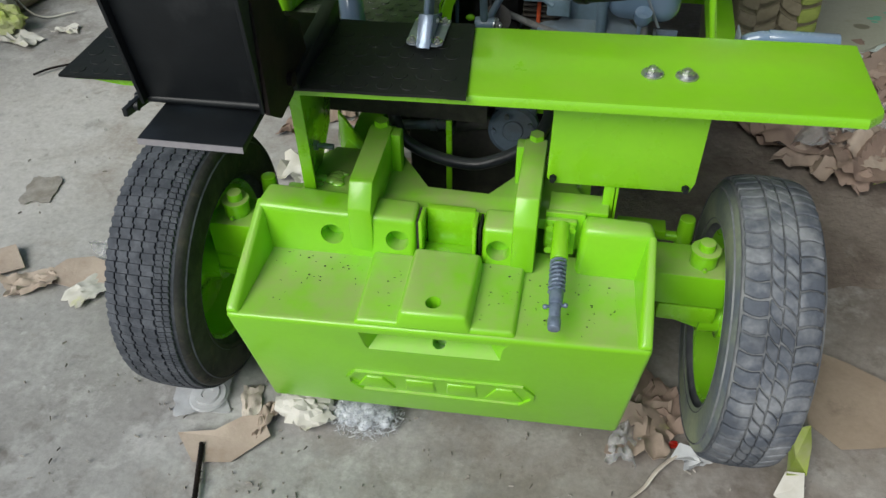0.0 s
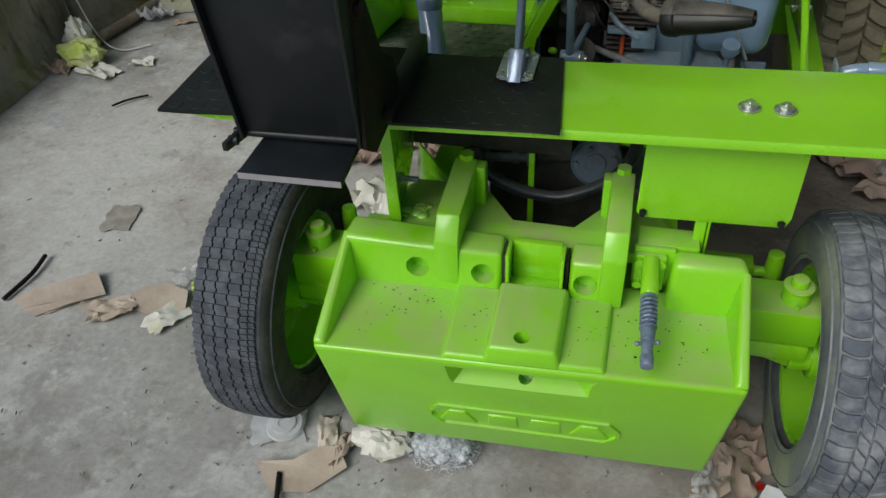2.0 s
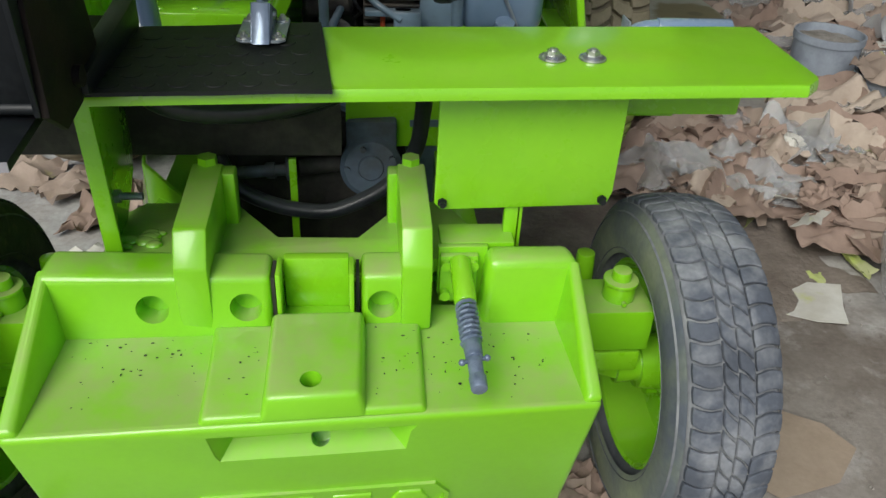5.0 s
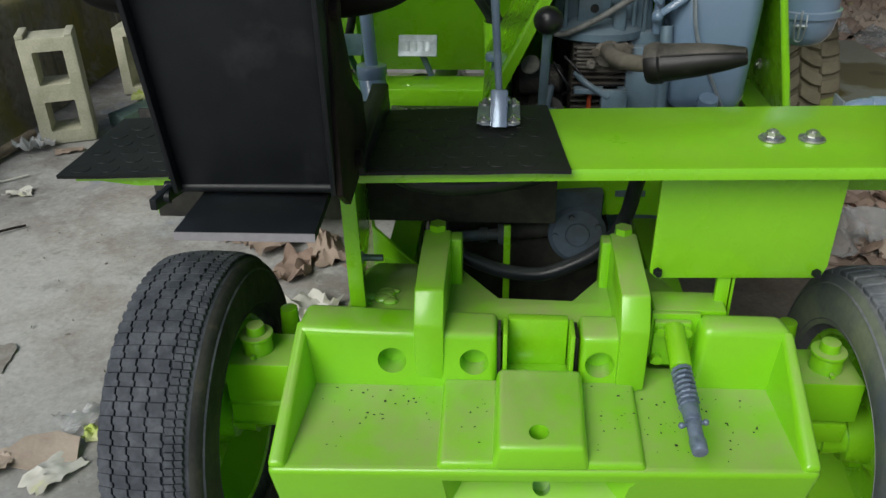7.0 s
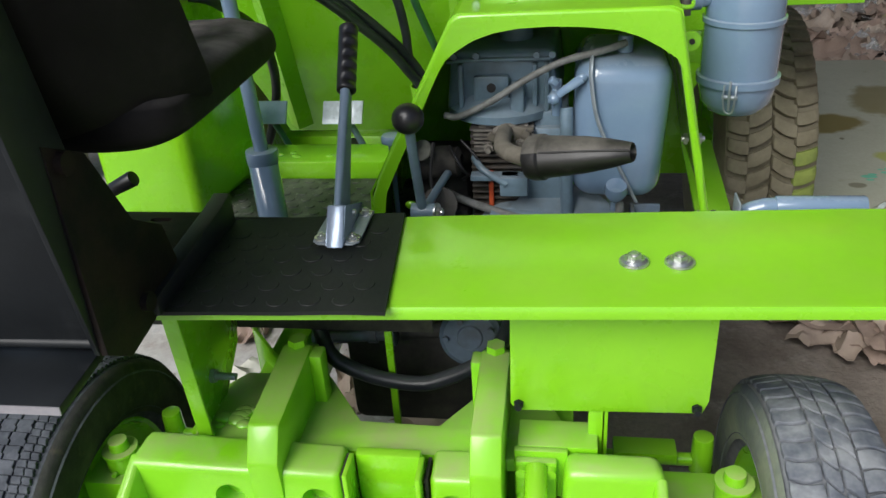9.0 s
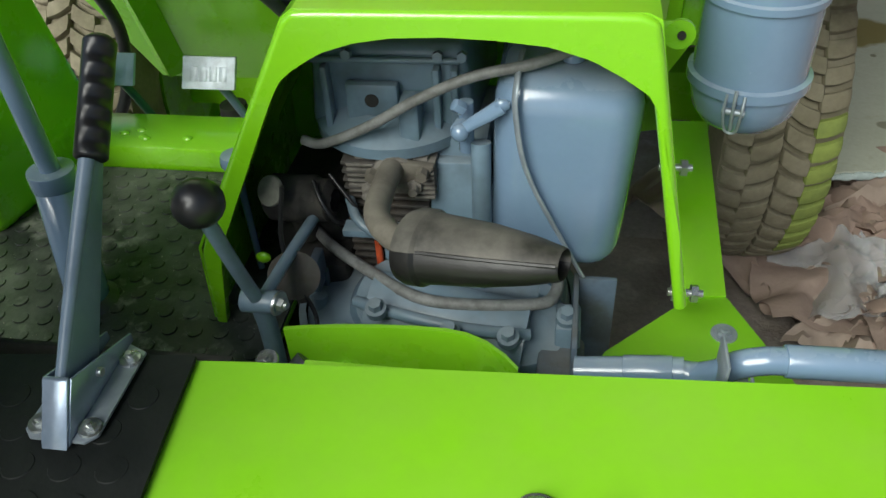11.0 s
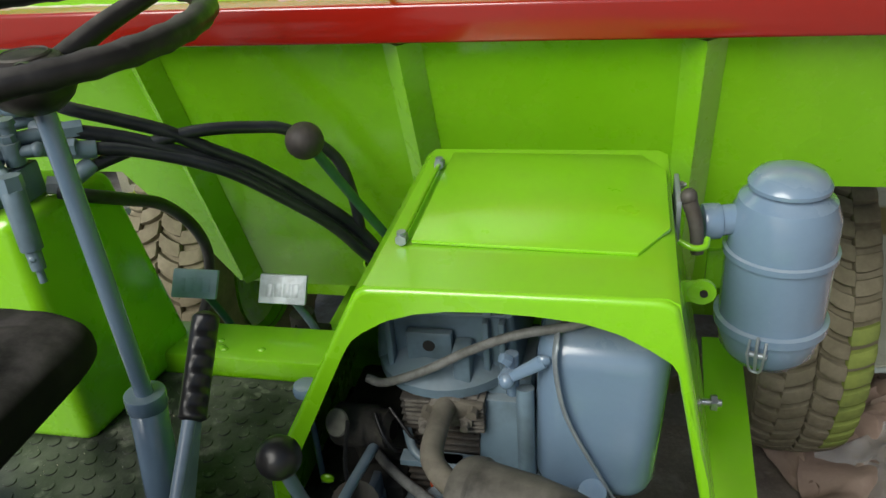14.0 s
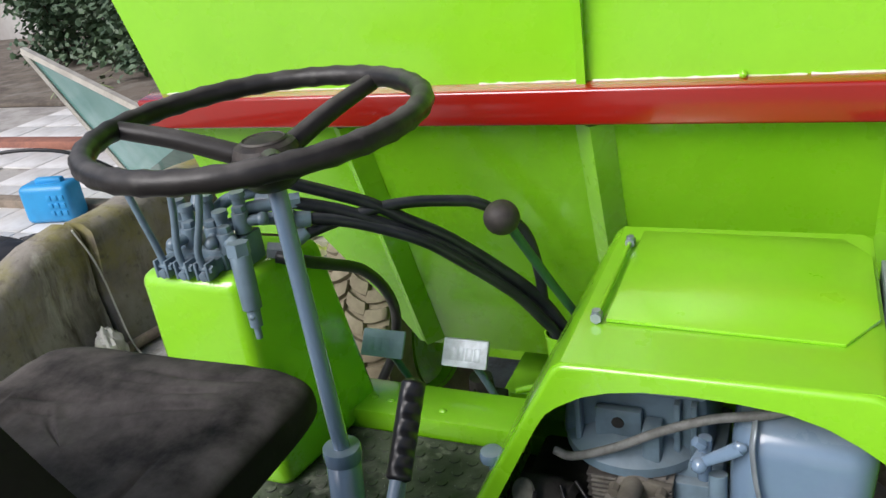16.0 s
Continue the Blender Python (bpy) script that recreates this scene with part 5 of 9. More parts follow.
def cushion(x0, x1, y0, y1, z0, z1, seed, dip=0.018, puff=0.9):
    s_ = Shape()
    nu, nv = 220, 150
    vs_, fs_ = [], []
    for j in range(nv + 1):
        th = math.pi * j / nv - math.pi / 2
        for i in range(nu):
            ph = 2 * math.pi * i / nu
            def sq(v, e):
                return math.copysign(abs(v) ** e, v)
            x = sq(math.cos(th), 0.42) * sq(math.cos(ph), 0.25)
            y = sq(math.cos(th), 0.42) * sq(math.sin(ph), 0.25)
            z = sq(math.sin(th), 0.6)
            if z < 0:
                x, y = x * (1 - 0.52 * z * z), y * (1 - 0.30 * z * z)
            X = (x0 + x1) / 2 + (x1 - x0) / 2 * x
            Y = (y0 + y1) / 2 + (y1 - y0) / 2 * y
            Z = (z0 + z1) / 2 + (z1 - z0) / 2 * z
            if z > 0:
                Z -= dip * (1 - x * x) * (1 - y * y)
                Z += 0.008 * noise.noise((X * 8, Y * 11, seed)) + 0.002 * noise.noise((X * 31, Y * 31, seed))
                # long wrinkles across the seat, and one split running to the corner
                bend = 0.035 * noise.noise((X * 6, Y * 3, seed + 2))
                for y_, x_a, x_b, deep, wide in ((1.455, -0.56, -0.235, 0.0060, 0.0055), (1.482, -0.57, -0.25, 0.0050, 0.0045), (1.428, -0.50, -0.29, 0.0050, 0.0050), (1.512, -0.42, -0.22, 0.0050, 0.0050), (1.36, -0.55, -0.34, 0.0040, 0.0060)):
                    on = min(1.0, max(0.0, (X - x_a) / 0.05)) * min(1.0, max(0.0, (x_b - X) / 0.05))
                    Z -= deep * on * math.exp(-((Y - y_ - 0.22 * (X + 0.34) - 0.5 * bend) / wide) ** 2)
                away = (X + 0.258) + 0.014 * noise.noise((X * 25, Y * 25, 3.0))
                Z -= 0.012 * math.exp(-(away / 0.0022) ** 2) * (1.312 < Y < 1.378)
            vs_.append((X, Y, Z))
    for j in range(nv):
        for i in range(nu):
            fs_.append([j * nu + i, j * nu + (i + 1) % nu, (j + 1) * nu + (i + 1) % nu, (j + 1) * nu + i])
    return s_.raw(vs_, fs_)


cush = cushion(-0.585, -0.168, 1.19, 1.575, 1.022, 1.117, 3.0, dip=0.012)
part("seat_cushion", cush, VINYL, dumper, "worn cracked black vinyl seat cushion", angle=80)
# curved backrest behind the cushion
bs = Shape()
vs_, fs_ = [], []
nn, mm = 22, 16
for side in (0, 1):
    for j in range(nn + 1):
        v = j / nn
        z = 1.040 + 0.50 * v
        shrink = 1 - 0.30 * max(0.0, (0.12 - v) / 0.12) ** 2 - 0.25 * max(0, v - 0.7)
        for i in range(mm + 1):
            u = i / mm * 2 - 1
            half = (0.212 if u > 0 else 0.236) * shrink
            y = 1.185 - 0.12 * v + 0.075 * (abs(u) ** 2.4) + 0.05 * (1 - v) ** 2
            th = 0.065 * (1 - abs(u) ** 6) * (1 - abs(2 * v - 1) ** 8) + 0.004
            vs_.append((-0.370 + half * u, y - (th if side == 0 else -0.0), z))
w2 = mm + 1
tot = w2 * (nn + 1)
for j in range(nn):
    for i in range(mm):
        a = j * w2 + i
        fs_.append([a, a + 1, a + w2 + 1, a + w2])
        fs_.append([tot + a, tot + a + w2, tot + a + w2 + 1, tot + a + 1])
for i in range(mm):
    fs_.append([i, tot + i, tot + i + 1, i + 1])
    fs_.append([nn * w2 + i, nn * w2 + i + 1, tot + nn * w2 + i + 1, tot + nn * w2 + i])
for j in range(nn):
    fs_.append([j * w2, (j + 1) * w2, tot + (j + 1) * w2, tot + j * w2])
    fs_.append([j * w2 + mm, tot + j * w2 + mm, tot + (j + 1) * w2 + mm, (j + 1) * w2 + mm])
bs.raw(vs_, fs_)
part("backrest", bs, VINYL, dumper, "curved black vinyl backrest", angle=80)
lvr = Shape().tube([(-0.62, 1.60, 0.775), (-0.56, 1.60, 0.80), (-0.505, 1.60, 0.826)], 0.005, 8)
lv_ob = part("seat_lever", lvr, BLACK_STEEL, dumper)
part("knob", Shape().cyl((-0.535, 1.60, 0.812), (-0.478, 1.60, 0.84), 0.011, 0.014, 14, 0.004), PLASTIC_BLACK, lv_ob, "black plastic lever knob")

# platform -------------------------------------------------------------------
fl = Shape().prism([(-0.66, 1.474), (-0.02, 1.474), (-0.02, 2.12), (-0.66, 2.12)], "z", 0.640, 0.650, 0.001)
platform = part("platform", fl, GREEN, dumper, "green footwell platform")
part("floor_mat", mat_sheet(-0.640, -0.020, 1.490, 2.00, 0.6575, pitch=0.034, r=0.011, stud=0.0016), FLOOR_MAT, platform, "dusty dark rubber floor mat with studs")
bm_ = Shape().box(-0.520, 0.02, 2.005, 2.110, 0.652, 0.696, 0.006)
beam = part("front_beam", bm_, GREEN, dumper, "lime box beam across the footwell")
for x, y in ((-0.392, 2.045), (-0.367, 2.054), (-0.349, 2.031), (-0.356, 2.036), (-0.280, 2.036), (-0.43, 2.05)):
    part("paint_blob", Shape().ball((x, y, 0.696), 0.006, (1.4, 1, 0.7), 8), GREEN, beam)
kb = Shape().cyl((-0.081, 1.785, 0.79), (-0.081, 1.785, 0.826), 0.006, 0.006, 8).cyl((-0.081, 1.785, 0.826), (-0.081, 1.785, 0.842), 0.019, 0.017, 14, 0.004)
kb.cyl((-0.081, 1.785, 0.65), (-0.081, 1.785, 0.80), 0.005, 0.005, 8)
part("pull_knob", kb, BLUE_LIGHT, dumper, "light blue round pull knob")
# right side of the platform: rails and three-cornered step
rr = Shape()
rr.hexa([(0.462, 1.775, 0.656), (0.527, 1.782, 0.656), (0.545, 2.20, 0.656), (0.480, 2.20, 0.656)], [(0.462, 1.775, 0.6635), (0.527, 1.782, 0.6635), (0.545, 2.20, 0.6635), (0.480, 2.20, 0.6635)], 0.001)
rr.hexa([(0.521, 1.782, 0.55), (0.527, 1.782, 0.55), (0.545, 2.20, 0.55), (0.539, 2.20, 0.55)], [(0.521, 1.782, 0.660), (0.527, 1.782, 0.660), (0.545, 2.20, 0.660), (0.539, 2.20, 0.660)])
part("edge_rail", rr, GREEN, dumper, "lime folded edge rail")
tri_ = Shape().prism([(0.340, 1.600), (0.377, 1.674), (0.479, 1.773), (0.528, 1.781), (0.560, 1.71), (0.606, 1.600)], "z", 0.652, 0.662, 0.001)
step = part("corner_step", tri_, GREEN, dumper, "three-cornered lime step plate")
part("bolt", Shape().bolt((0.517, 1.717, 0.662), (0, 0, 1), 0.009, 0.006), GALV, step, "flat bolt")
# crank tube lying on the step
ck = Shape().tube([(0.340, 1.548, 0.766), (0.440, 1.540, 0.785)], 0.0148, 18, smooth=False)
crank = part("crank_tube", ck, BLUE_LIGHT, dumper, "light blue starting crank in its clip")
part("crank_collar", Shape().cyl((0.385, 1.5445, 0.775), (0.430, 1.541, 0.783), 0.0160, 0.0160, 18, 0.001), BLUE_LIGHT, crank)
ck = Shape().tube([(0.430, 1.541, 0.783), (0.450, 1.536, 0.787), (0.466, 1.527, 0.803), (0.478, 1.520, 0.822), (0.495, 1.518, 0.831), (0.520, 1.518, 0.834), (0.630, 1.520, 0.834)], 0.0128, 14, 6)
part("crank_arm", ck, BLUE_LIGHT, crank)
part("crank_sleeve", Shape().cyl((0.515, 1.518, 0.834), (0.634, 1.520, 0.834), 0.0150, 0.0150, 18, 0.002), BLUE_LIGHT, crank)
clip = Shape().box(0.462, 0.490, 1.484, 1.520, 0.806, 0.809, 0.001).box(0.462, 0.465, 1.490, 1.530, 0.806, 0.850, 0.001).box(0.487, 0.490, 1.490, 1.505, 0.806, 0.825, 0.001)
part("clip", clip, GALV, crank, "galvanised spring clip")

# hood ----------------------------------------------------------------------------
HY = 1.677
outer = [(-0.110, 0.640), (-0.102, 0.776), (0.050, 1.064), (0.062, 1.073), (0.380, 1.075), (0.393, 1.069), (0.461, 0.735)]
hd = Shape()


outer_in = [(x + (0.205 - x) * 0.031, z - 0.0066 if z > 1.0 else z) for x, z in outer]
outer_sheet = [(x + (0.205 - x) * 0.012, z - 0.003 if z > 1.0 else z) for x, z in outer]
k = len(outer)
vs = [(x, y, z) for y in (HY + 0.0066, 2.055) for x, z in outer + outer_sheet]
fs = []
for i in range(k - 1):
    fs += [[i, i + 1, 2 * k + i + 1, 2 * k + i], [k + i, 3 * k + i, 3 * k + i + 1, k + i + 1], [i, k + i, k + i + 1, i + 1], [2 * k + i, 2 * k + i + 1, 3 * k + i + 1, 3 * k + i]]
for i in (0, k - 1):
    fs.append([i, 2 * k + i, 3 * k + i, k + i])
hd.raw(vs, fs)
# back sheet
hood = part("hood", hd, GREEN, dumper, "lime sheet-metal engine hood with arched opening")
part("back_sheet", Shape().prism(outer, "y", 2.0555, 2.060), GREEN, hood)
# arched rear flange with a rolled edge
inner_line = [(-0.094, 0.640), (-0.072, 0.778), (-0.016, 0.892), (0.012, 0.949), (0.030, 0.985), (0.041, 1.002), (0.055, 1.014), (0.084, 1.032), (0.117, 1.043), (0.153, 1.049), (0.202, 1.051), (0.25, 1.049), (0.298, 1.044),
              (0.336, 1.032), (0.366, 1.015), (0.389, 0.999), (0.401, 0.980), (0.413, 0.935), (0.439, 0.836), (0.453, 0.735)]
k = len(inner_line)


def resample(line, nums):
    d = [0.0]
    for p, q in zip(line, line[1:]):
        d.append(d[-1] + math.hypot(q[0] - p[0], q[1] - p[1]))
    out = []
    for i in range(nums):
        s_ = d[-1] * i / (nums - 1)
        j = max(x for x in range(len(d)) if d[x] <= s_ + 1e-9)
        j = min(j, len(line) - 2)
        u = (s_ - d[j]) / max(d[j + 1] - d[j], 1e-9)
        out.append((line[j][0] + (line[j + 1][0] - line[j][0]) * u, line[j][1] + (line[j + 1][1] - line[j][1]) * u))
    return out


# pair the outline with the arch piece by piece, so that corners stay sharp
o_parts = resample(outer_in[0:2], 6)[:-1] + resample(outer_in[1:3], 20)[:-1] + resample(outer_in[2:6], 40)[:-1] + resample(outer_in[5:7], 24)
i_parts = resample(inner_line[0:2], 6)[:-1] + resample(inner_line[1:6], 20)[:-1] + resample(inner_line[5:16], 40)[:-1] + resample(inner_line[15:], 24)
cnt = len(o_parts)
fa = Shape()
vs = [(x, HY, z) for x, z in o_parts] + [(x, HY, z) for x, z in i_parts] + [(x, HY + 0.012, z) for x, z in i_parts] + [(x, HY + 0.005, z) for x, z in o_parts]
fs = []
for i in range(cnt - 1):
    fs += [[i, i + 1, cnt + i + 1, cnt + i], [cnt + i, cnt + i + 1, 2 * cnt + i + 1, 2 * cnt + i], [2 * cnt + i, 2 * cnt + i + 1, 3 * cnt + i + 1, 3 * cnt + i]]
fa.raw(vs, fs)
part("hood_arch", fa, GREEN, hood, "arched face of the hood", angle=30)
# rolled top edges
edge_line = outer_in
for _ in range(3):
    edge_line = [edge_line[0]] + [(p[0] + (q[0] - p[0]) * u, p[1] + (q[1] - p[1]) * u) for p, q in zip(edge_line, edge_line[1:]) for u in (0.10, 0.90)] + [edge_line[-1]]
ro = Shape().tube([(x, HY + 0.0068, z) for x, z in edge_line], 0.0067, 20, smooth=False)
part("rolled_edge", ro, GREEN, hood)
hatch = Shape().prism([(0.094, 1.775), (0.352, 1.765), (0.388, 1.825), (0.388, 1.985), (0.356, 2.035), (0.094, 2.035)], "z", 1.0745, 1.0795, 0.0015)
ht = part("hatch", hatch, GREEN, hood, "flush lime hatch lid")
hr = Shape().cyl((0.083, 1.772, 1.081), (0.083, 1.992, 1.081), 0.0032, 0.0032, 10)
part("hinge_rod", hr, GREEN, ht)
for y in (1.776, 1.990):
    part("hinge_nut", Shape().cyl((0.083, y - 0.007, 1.081), (0.083, y + 0.007, 1.081), 0.0072, 0.0072, 6).cyl((0.083, y, 1.078), (0.083, y, 1.090), 0.0055, 0.0055, 8), STEEL, ht, "grey hinge nut")
# latch tab and clamp on the right side
part("lock_tab", Shape().cyl((0.432, 1.851, 0.977), (0.432, 1.857, 0.977), 0.017, 0.017, 20).box(0.405, 0.434, 1.8518, 1.8562, 0.962, 0.992, 0.001), GREEN, hood, "round-ended lock tab with hole")
part("tab_hole", Shape().cyl((0.434, 1.8480, 0.977), (0.434, 1.8505, 0.977), 0.0048, 0.0048, 14), DARK, hood)
ltch = Shape().box(0.398, 0.404, 1.90, 1.985, 1.02, 1.075, 0.001)
lt = part("latch_plate", ltch, GALV, hood, "galvanised latch plate")
part("latch_handle", Shape().tube([(0.413, 1.905, 1.074), (0.420, 1.90, 1.055), (0.424, 1.895, 1.035), (0.426, 1.89, 1.010)], (0.010, 0.008), 10).ball((0.412, 1.906, 1.080), 0.011, n=10), FINS, lt, "dull grey latch handle")
part("latch_ring", Shape().tube([(0.402, 1.875, 1.035), (0.418, 1.868, 1.030), (0.432, 1.872, 1.030), (0.436, 1.885, 1.034)], 0.004, 8), GREEN, lt)
part("bolt", Shape().bolt((0.404, 1.975, 1.062), (1, 0, 0.2), 0.006, 0.007), ZINC, lt)
part("hose_collar", Shape().lathe([(0.032, 0.006), (0.029, 0.006), (0.026, -0.03), (0.025, -0.14), (0.028, -0.14), (0.029, -0.03), (0.032, 0.006)], (-0.083, 2.168, 0.803), (0, 0, 1), 24), GREEN, hood, "lime funnel round the hoses")
for p in ((0.466, 1.730, 0.712), (0.452, 1.86, 0.80)):
    part("bolt", Shape().cyl((p[0] - 0.02, p[1], p[2]), (p[0] + 0.02, p[1], p[2]), 0.005, 0.005, 8).cyl((p[0] + 0.006, p[1], p[2]), (p[0] + 0.014, p[1], p[2]), 0.011, 0.011, 6).cyl((p[0] - 0.016, p[1], p[2]), (p[0] - 0.010, p[1], p[2]), 0.011, 0.011, 6), ZINC, hood, "zinc bolt")

# engine ------------------------------------------------------------------------------
en = Shape()
en.lathe([(0.0, 0.0), (0.12, 0.0), (0.165, 0.012), (0.172, 0.04), (0.165, 0.07), (0.14, 0.09), (0.09, 0.10), (0.0, 0.10)], (0.165, 1.765, 0.60), (0, 0, 1), 40)
en.box(0.02, 0.33, 1.68, 2.00, 0.42, 0.62, 0.02, seg=3)
en.lathe([(0.0, 0.0), (0.10, 0.0), (0.11, 0.02), (0.10, 0.05), (0.0, 0.055)], (0.22, 1.71, 0.66), (0, -0.5, 0.85), 30)
engine = part("engine", en, BLUE, dumper, "grey-blue air-cooled diesel engine")
part("bell_rim", Shape().lathe([(0.172, 0.0), (0.182, 0.004), (0.182, 0.016), (0.172, 0.02)], (0.165, 1.765, 0.632), (0, 0, 1), 44), BLUE, engine)
for a in range(7):
    an = -2.7 + a * 0.42
    part("bolt", Shape().cyl((0.165 + 0.15 * math.cos(an), 1.765 + 0.15 * math.sin(an), 0.66), (0.165 + 0.15 * math.cos(an), 1.765 + 0.15 * math.sin(an), 0.695), 0.010, 0.009, 8), BLUE, engine)
# lobed lower cover
lc = Shape().lathe([(0.0, 0.0), (0.055, 0.0), (0.062, -0.012), (0.060, -0.05), (0.05, -0.08)], (0.278, 1.67, 0.705), (0, -0.3, 0.95), 28)
lc.lathe([(0.0, 0.0), (0.06, 0.0), (0.07, -0.015), (0.07, -0.06)], (0.14, 1.69, 0.712), (0, -0.3, 0.95), 28)
lc.tube([(0.10, 1.675, 0.700), (0.20, 1.655, 0.700), (0.285, 1.645, 0.695)], 0.05, 14, flat=0.5)
part("lower_cover", lc, BLUE, engine)
for p in ((0.135, 1.70, 0.722), (0.262, 1.677, 0.712), (0.305, 1.705, 0.715), (0.33, 1.685, 0.69)):
    part("bolt", Shape().cyl(p, (p[0], p[1] - 0.004, p[2] + 0.014), 0.010, 0.009, 6), BLUE, engine)
part("casting_rib", Shape().tube([(0.085, 1.668, 0.722), (0.150, 1.640, 0.732), (0.225, 1.628, 0.730), (0.290, 1.640, 0.716)], 0.007, 8), BLUE, engine)
part("base_flange", Shape().hexa([(0.318, 1.640, 0.655), (0.348, 1.640, 0.655), (0.348, 1.690, 0.655), (0.318, 1.690, 0.655)], [(0.318, 1.646, 0.722), (0.346, 1.646, 0.722), (0.346, 1.690, 0.722), (0.318, 1.690, 0.722)], 0.004), BLUE, engine)
part("engine_mount", Shape().box(0.336, 0.342, 1.600, 1.720, 0.56, 0.742, 0.001).box(0.342, 0.385, 1.710, 1.716, 0.56, 0.742, 0.001), BLUE_DARK, engine, "dark steel engine mounting plate")
for p in ((0.118, 1.640, 0.735), (0.205, 1.612, 0.735), (0.268, 1.618, 0.728), (0.330, 1.660, 0.724)):
    part("bolt", Shape().cyl(p, (p[0], p[1] - 0.003, p[2] + 0.010), 0.012, 0.012, 20).cyl((p[0], p[1] - 0.003, p[2] + 0.010), (p[0], p[1] - 0.006, p[2] + 0.020), 0.008, 0.0075, 6), BLUE, engine)
# finned barrel
for i in range(15):
    z = 0.700 + i * 0.0115
    part("cooling_fin", Shape().box(0.066, 0.165, 1.745, 1.865, z, z + 0.0042, 0.001), FINS, engine)
part("barrel", Shape().box(0.082, 0.155, 1.76, 1.855, 0.69, 0.875), FINS, engine, "dirty finned cylinder barrel")
part("pushrod_tube", Shape().cyl((0.100, 1.741, 0.715), (0.100, 1.741, 0.79), 0.0045, 0.0045, 10), ORANGE, engine, "orange tube between the fins")
# head and cowling
cw_ = Shape()
cw_.hexa([(0.020, 1.80, 0.872), (0.215, 1.785, 0.875), (0.225, 1.985, 0.875), (0.010, 1.985, 0.875)], [(0.035, 1.792, 0.985), (0.205, 1.795, 0.985), (0.215, 1.975, 0.985), (0.025, 1.975, 0.985)], 0.012, 3)
cw_.lathe([(0.085, 0.0), (0.095, 0.005), (0.095, 0.018), (0.085, 0.025), (0.06, 0.04)], (0.115, 1.835, 0.868), (0, 0, 1), 36)
cw_.box(0.135, 0.158, 1.755, 1.79, 0.86, 0.935, 0.004)
cw_.box(0.072, 0.132, 1.778, 1.792, 0.900, 0.945, 0.004)
part("cowling", cw_, BLUE, engine, "pressed grey-blue cooling cowl")
for x in (0.05, 0.175, 0.195):
    part("cowl_rib", Shape().box(x - 0.004, x + 0.004, 1.777, 1.795, 0.88, 0.965, 0.002), BLUE, engine)
part("filler_neck", Shape().cyl((0.140, 1.875, 0.985), (0.140, 1.875, 1.035), 0.030, 0.028, 22, 0.003), BLUE, engine)
part("lug_hole", Shape().cyl((0.102, 1.7765, 0.926), (0.102, 1.7785, 0.926), 0.008, 0.008, 14), DARK, engine)
sd = Shape().box(0.170, 0.232, 1.775, 1.90, 0.68, 0.885, 0.006)
sd.hexa([(0.16, 1.735, 0.69), (0.235, 1.735, 0.69), (0.235, 1.755, 0.69), (0.16, 1.755, 0.69)], [(0.168, 1.760, 0.86), (0.228, 1.760, 0.86), (0.228, 1.780, 0.86), (0.168, 1.780, 0.86)], 0.003)
part("air_duct", sd, BLUE, engine)
part("oil_pipe", Shape().tube([(0.228, 1.735, 0.905), (0.229, 1.725, 0.86), (0.230, 1.72, 0.76), (0.232, 1.715, 0.70)], 0.011, 12), BLUE, engine)
bk2 = Shape().box(0.068, 0.150, 1.708, 1.730, 0.785, 0.795, 0.002).box(0.118, 0.165, 1.700, 1.730, 0.760, 0.795, 0.003)
bk2.tube([(0.072, 1.742, 0.815), (0.09, 1.712, 0.805), (0.13, 1.702, 0.782)], 0.006, 8)
part("linkage_bracket", bk2, BLUE, engine)
# finned head round the exhaust port
for i in range(7):
    part("head_fin", Shape().box(0.150, 0.174, 1.740, 1.792, 0.822 + i * 0.0066, 0.8252 + i * 0.0066, 0.0008), HEAD_ALLOY, engine)
for i in range(6):
    part("head_fin", Shape().box(0.072, 0.104, 1.744, 1.792, 0.824 + i * 0.0072, 0.8276 + i * 0.0072, 0.0008), HEAD_ALLOY, engine)
part("cylinder_head", Shape().box(0.080, 0.166, 1.752, 1.80, 0.815, 0.870, 0.004).cyl((0.128, 1.752, 0.852), (0.128, 1.740, 0.852), 0.026, 0.025, 20, 0.002), HEAD_ALLOY, engine, "dusty cast alloy cylinder head")
for x, z in ((0.098, 0.834), (0.152, 0.842)):
    part("stud_nut", Shape().cyl((x, 1.742, z), (x, 1.722, z), 0.0050, 0.0050, 10).cyl((x, 1.742, z), (x, 1.734, z), 0.0088, 0.0088, 6), HEAD_ALLOY, engine, "grimy stud nut")
part("cowl_seam", Shape().tube([(0.028, 1.789, 0.968), (0.060, 1.783, 0.972), (0.200, 1.786, 0.972)], 0.0035, 8), BLUE, engine)
for x in (0.040, 0.078, 0.178, 0.204):
    part("cowl_bolt", Shape().cyl((x, 1.787, 0.978), (x, 1.778, 0.980), 0.0062, 0.0058, 6), BLUE, engine)
part("wire", Shape().tube([(0.03, 1.745, 0.835), (0.042, 1.728, 0.820), (0.055, 1.722, 0.800), (0.062, 1.735, 0.785), (0.05, 1.75, 0.77)], 0.0028, 8), PLASTIC_BLACK, engine, "short black wire")
part("wire", Shape().tube([(0.05, 1.748, 0.845), (0.068, 1.735, 0.83), (0.082, 1.728, 0.815), (0.088, 1.735, 0.80)], 0.0024, 8), PLASTIC_BLACK, engine, "short black wire")
part("paint_tag", Shape().ball((-0.042, 1.72, 0.735), 0.010, (1.0, 0.5, 0.8), 10), GREEN, engine, "lime paint blob on a cable end")
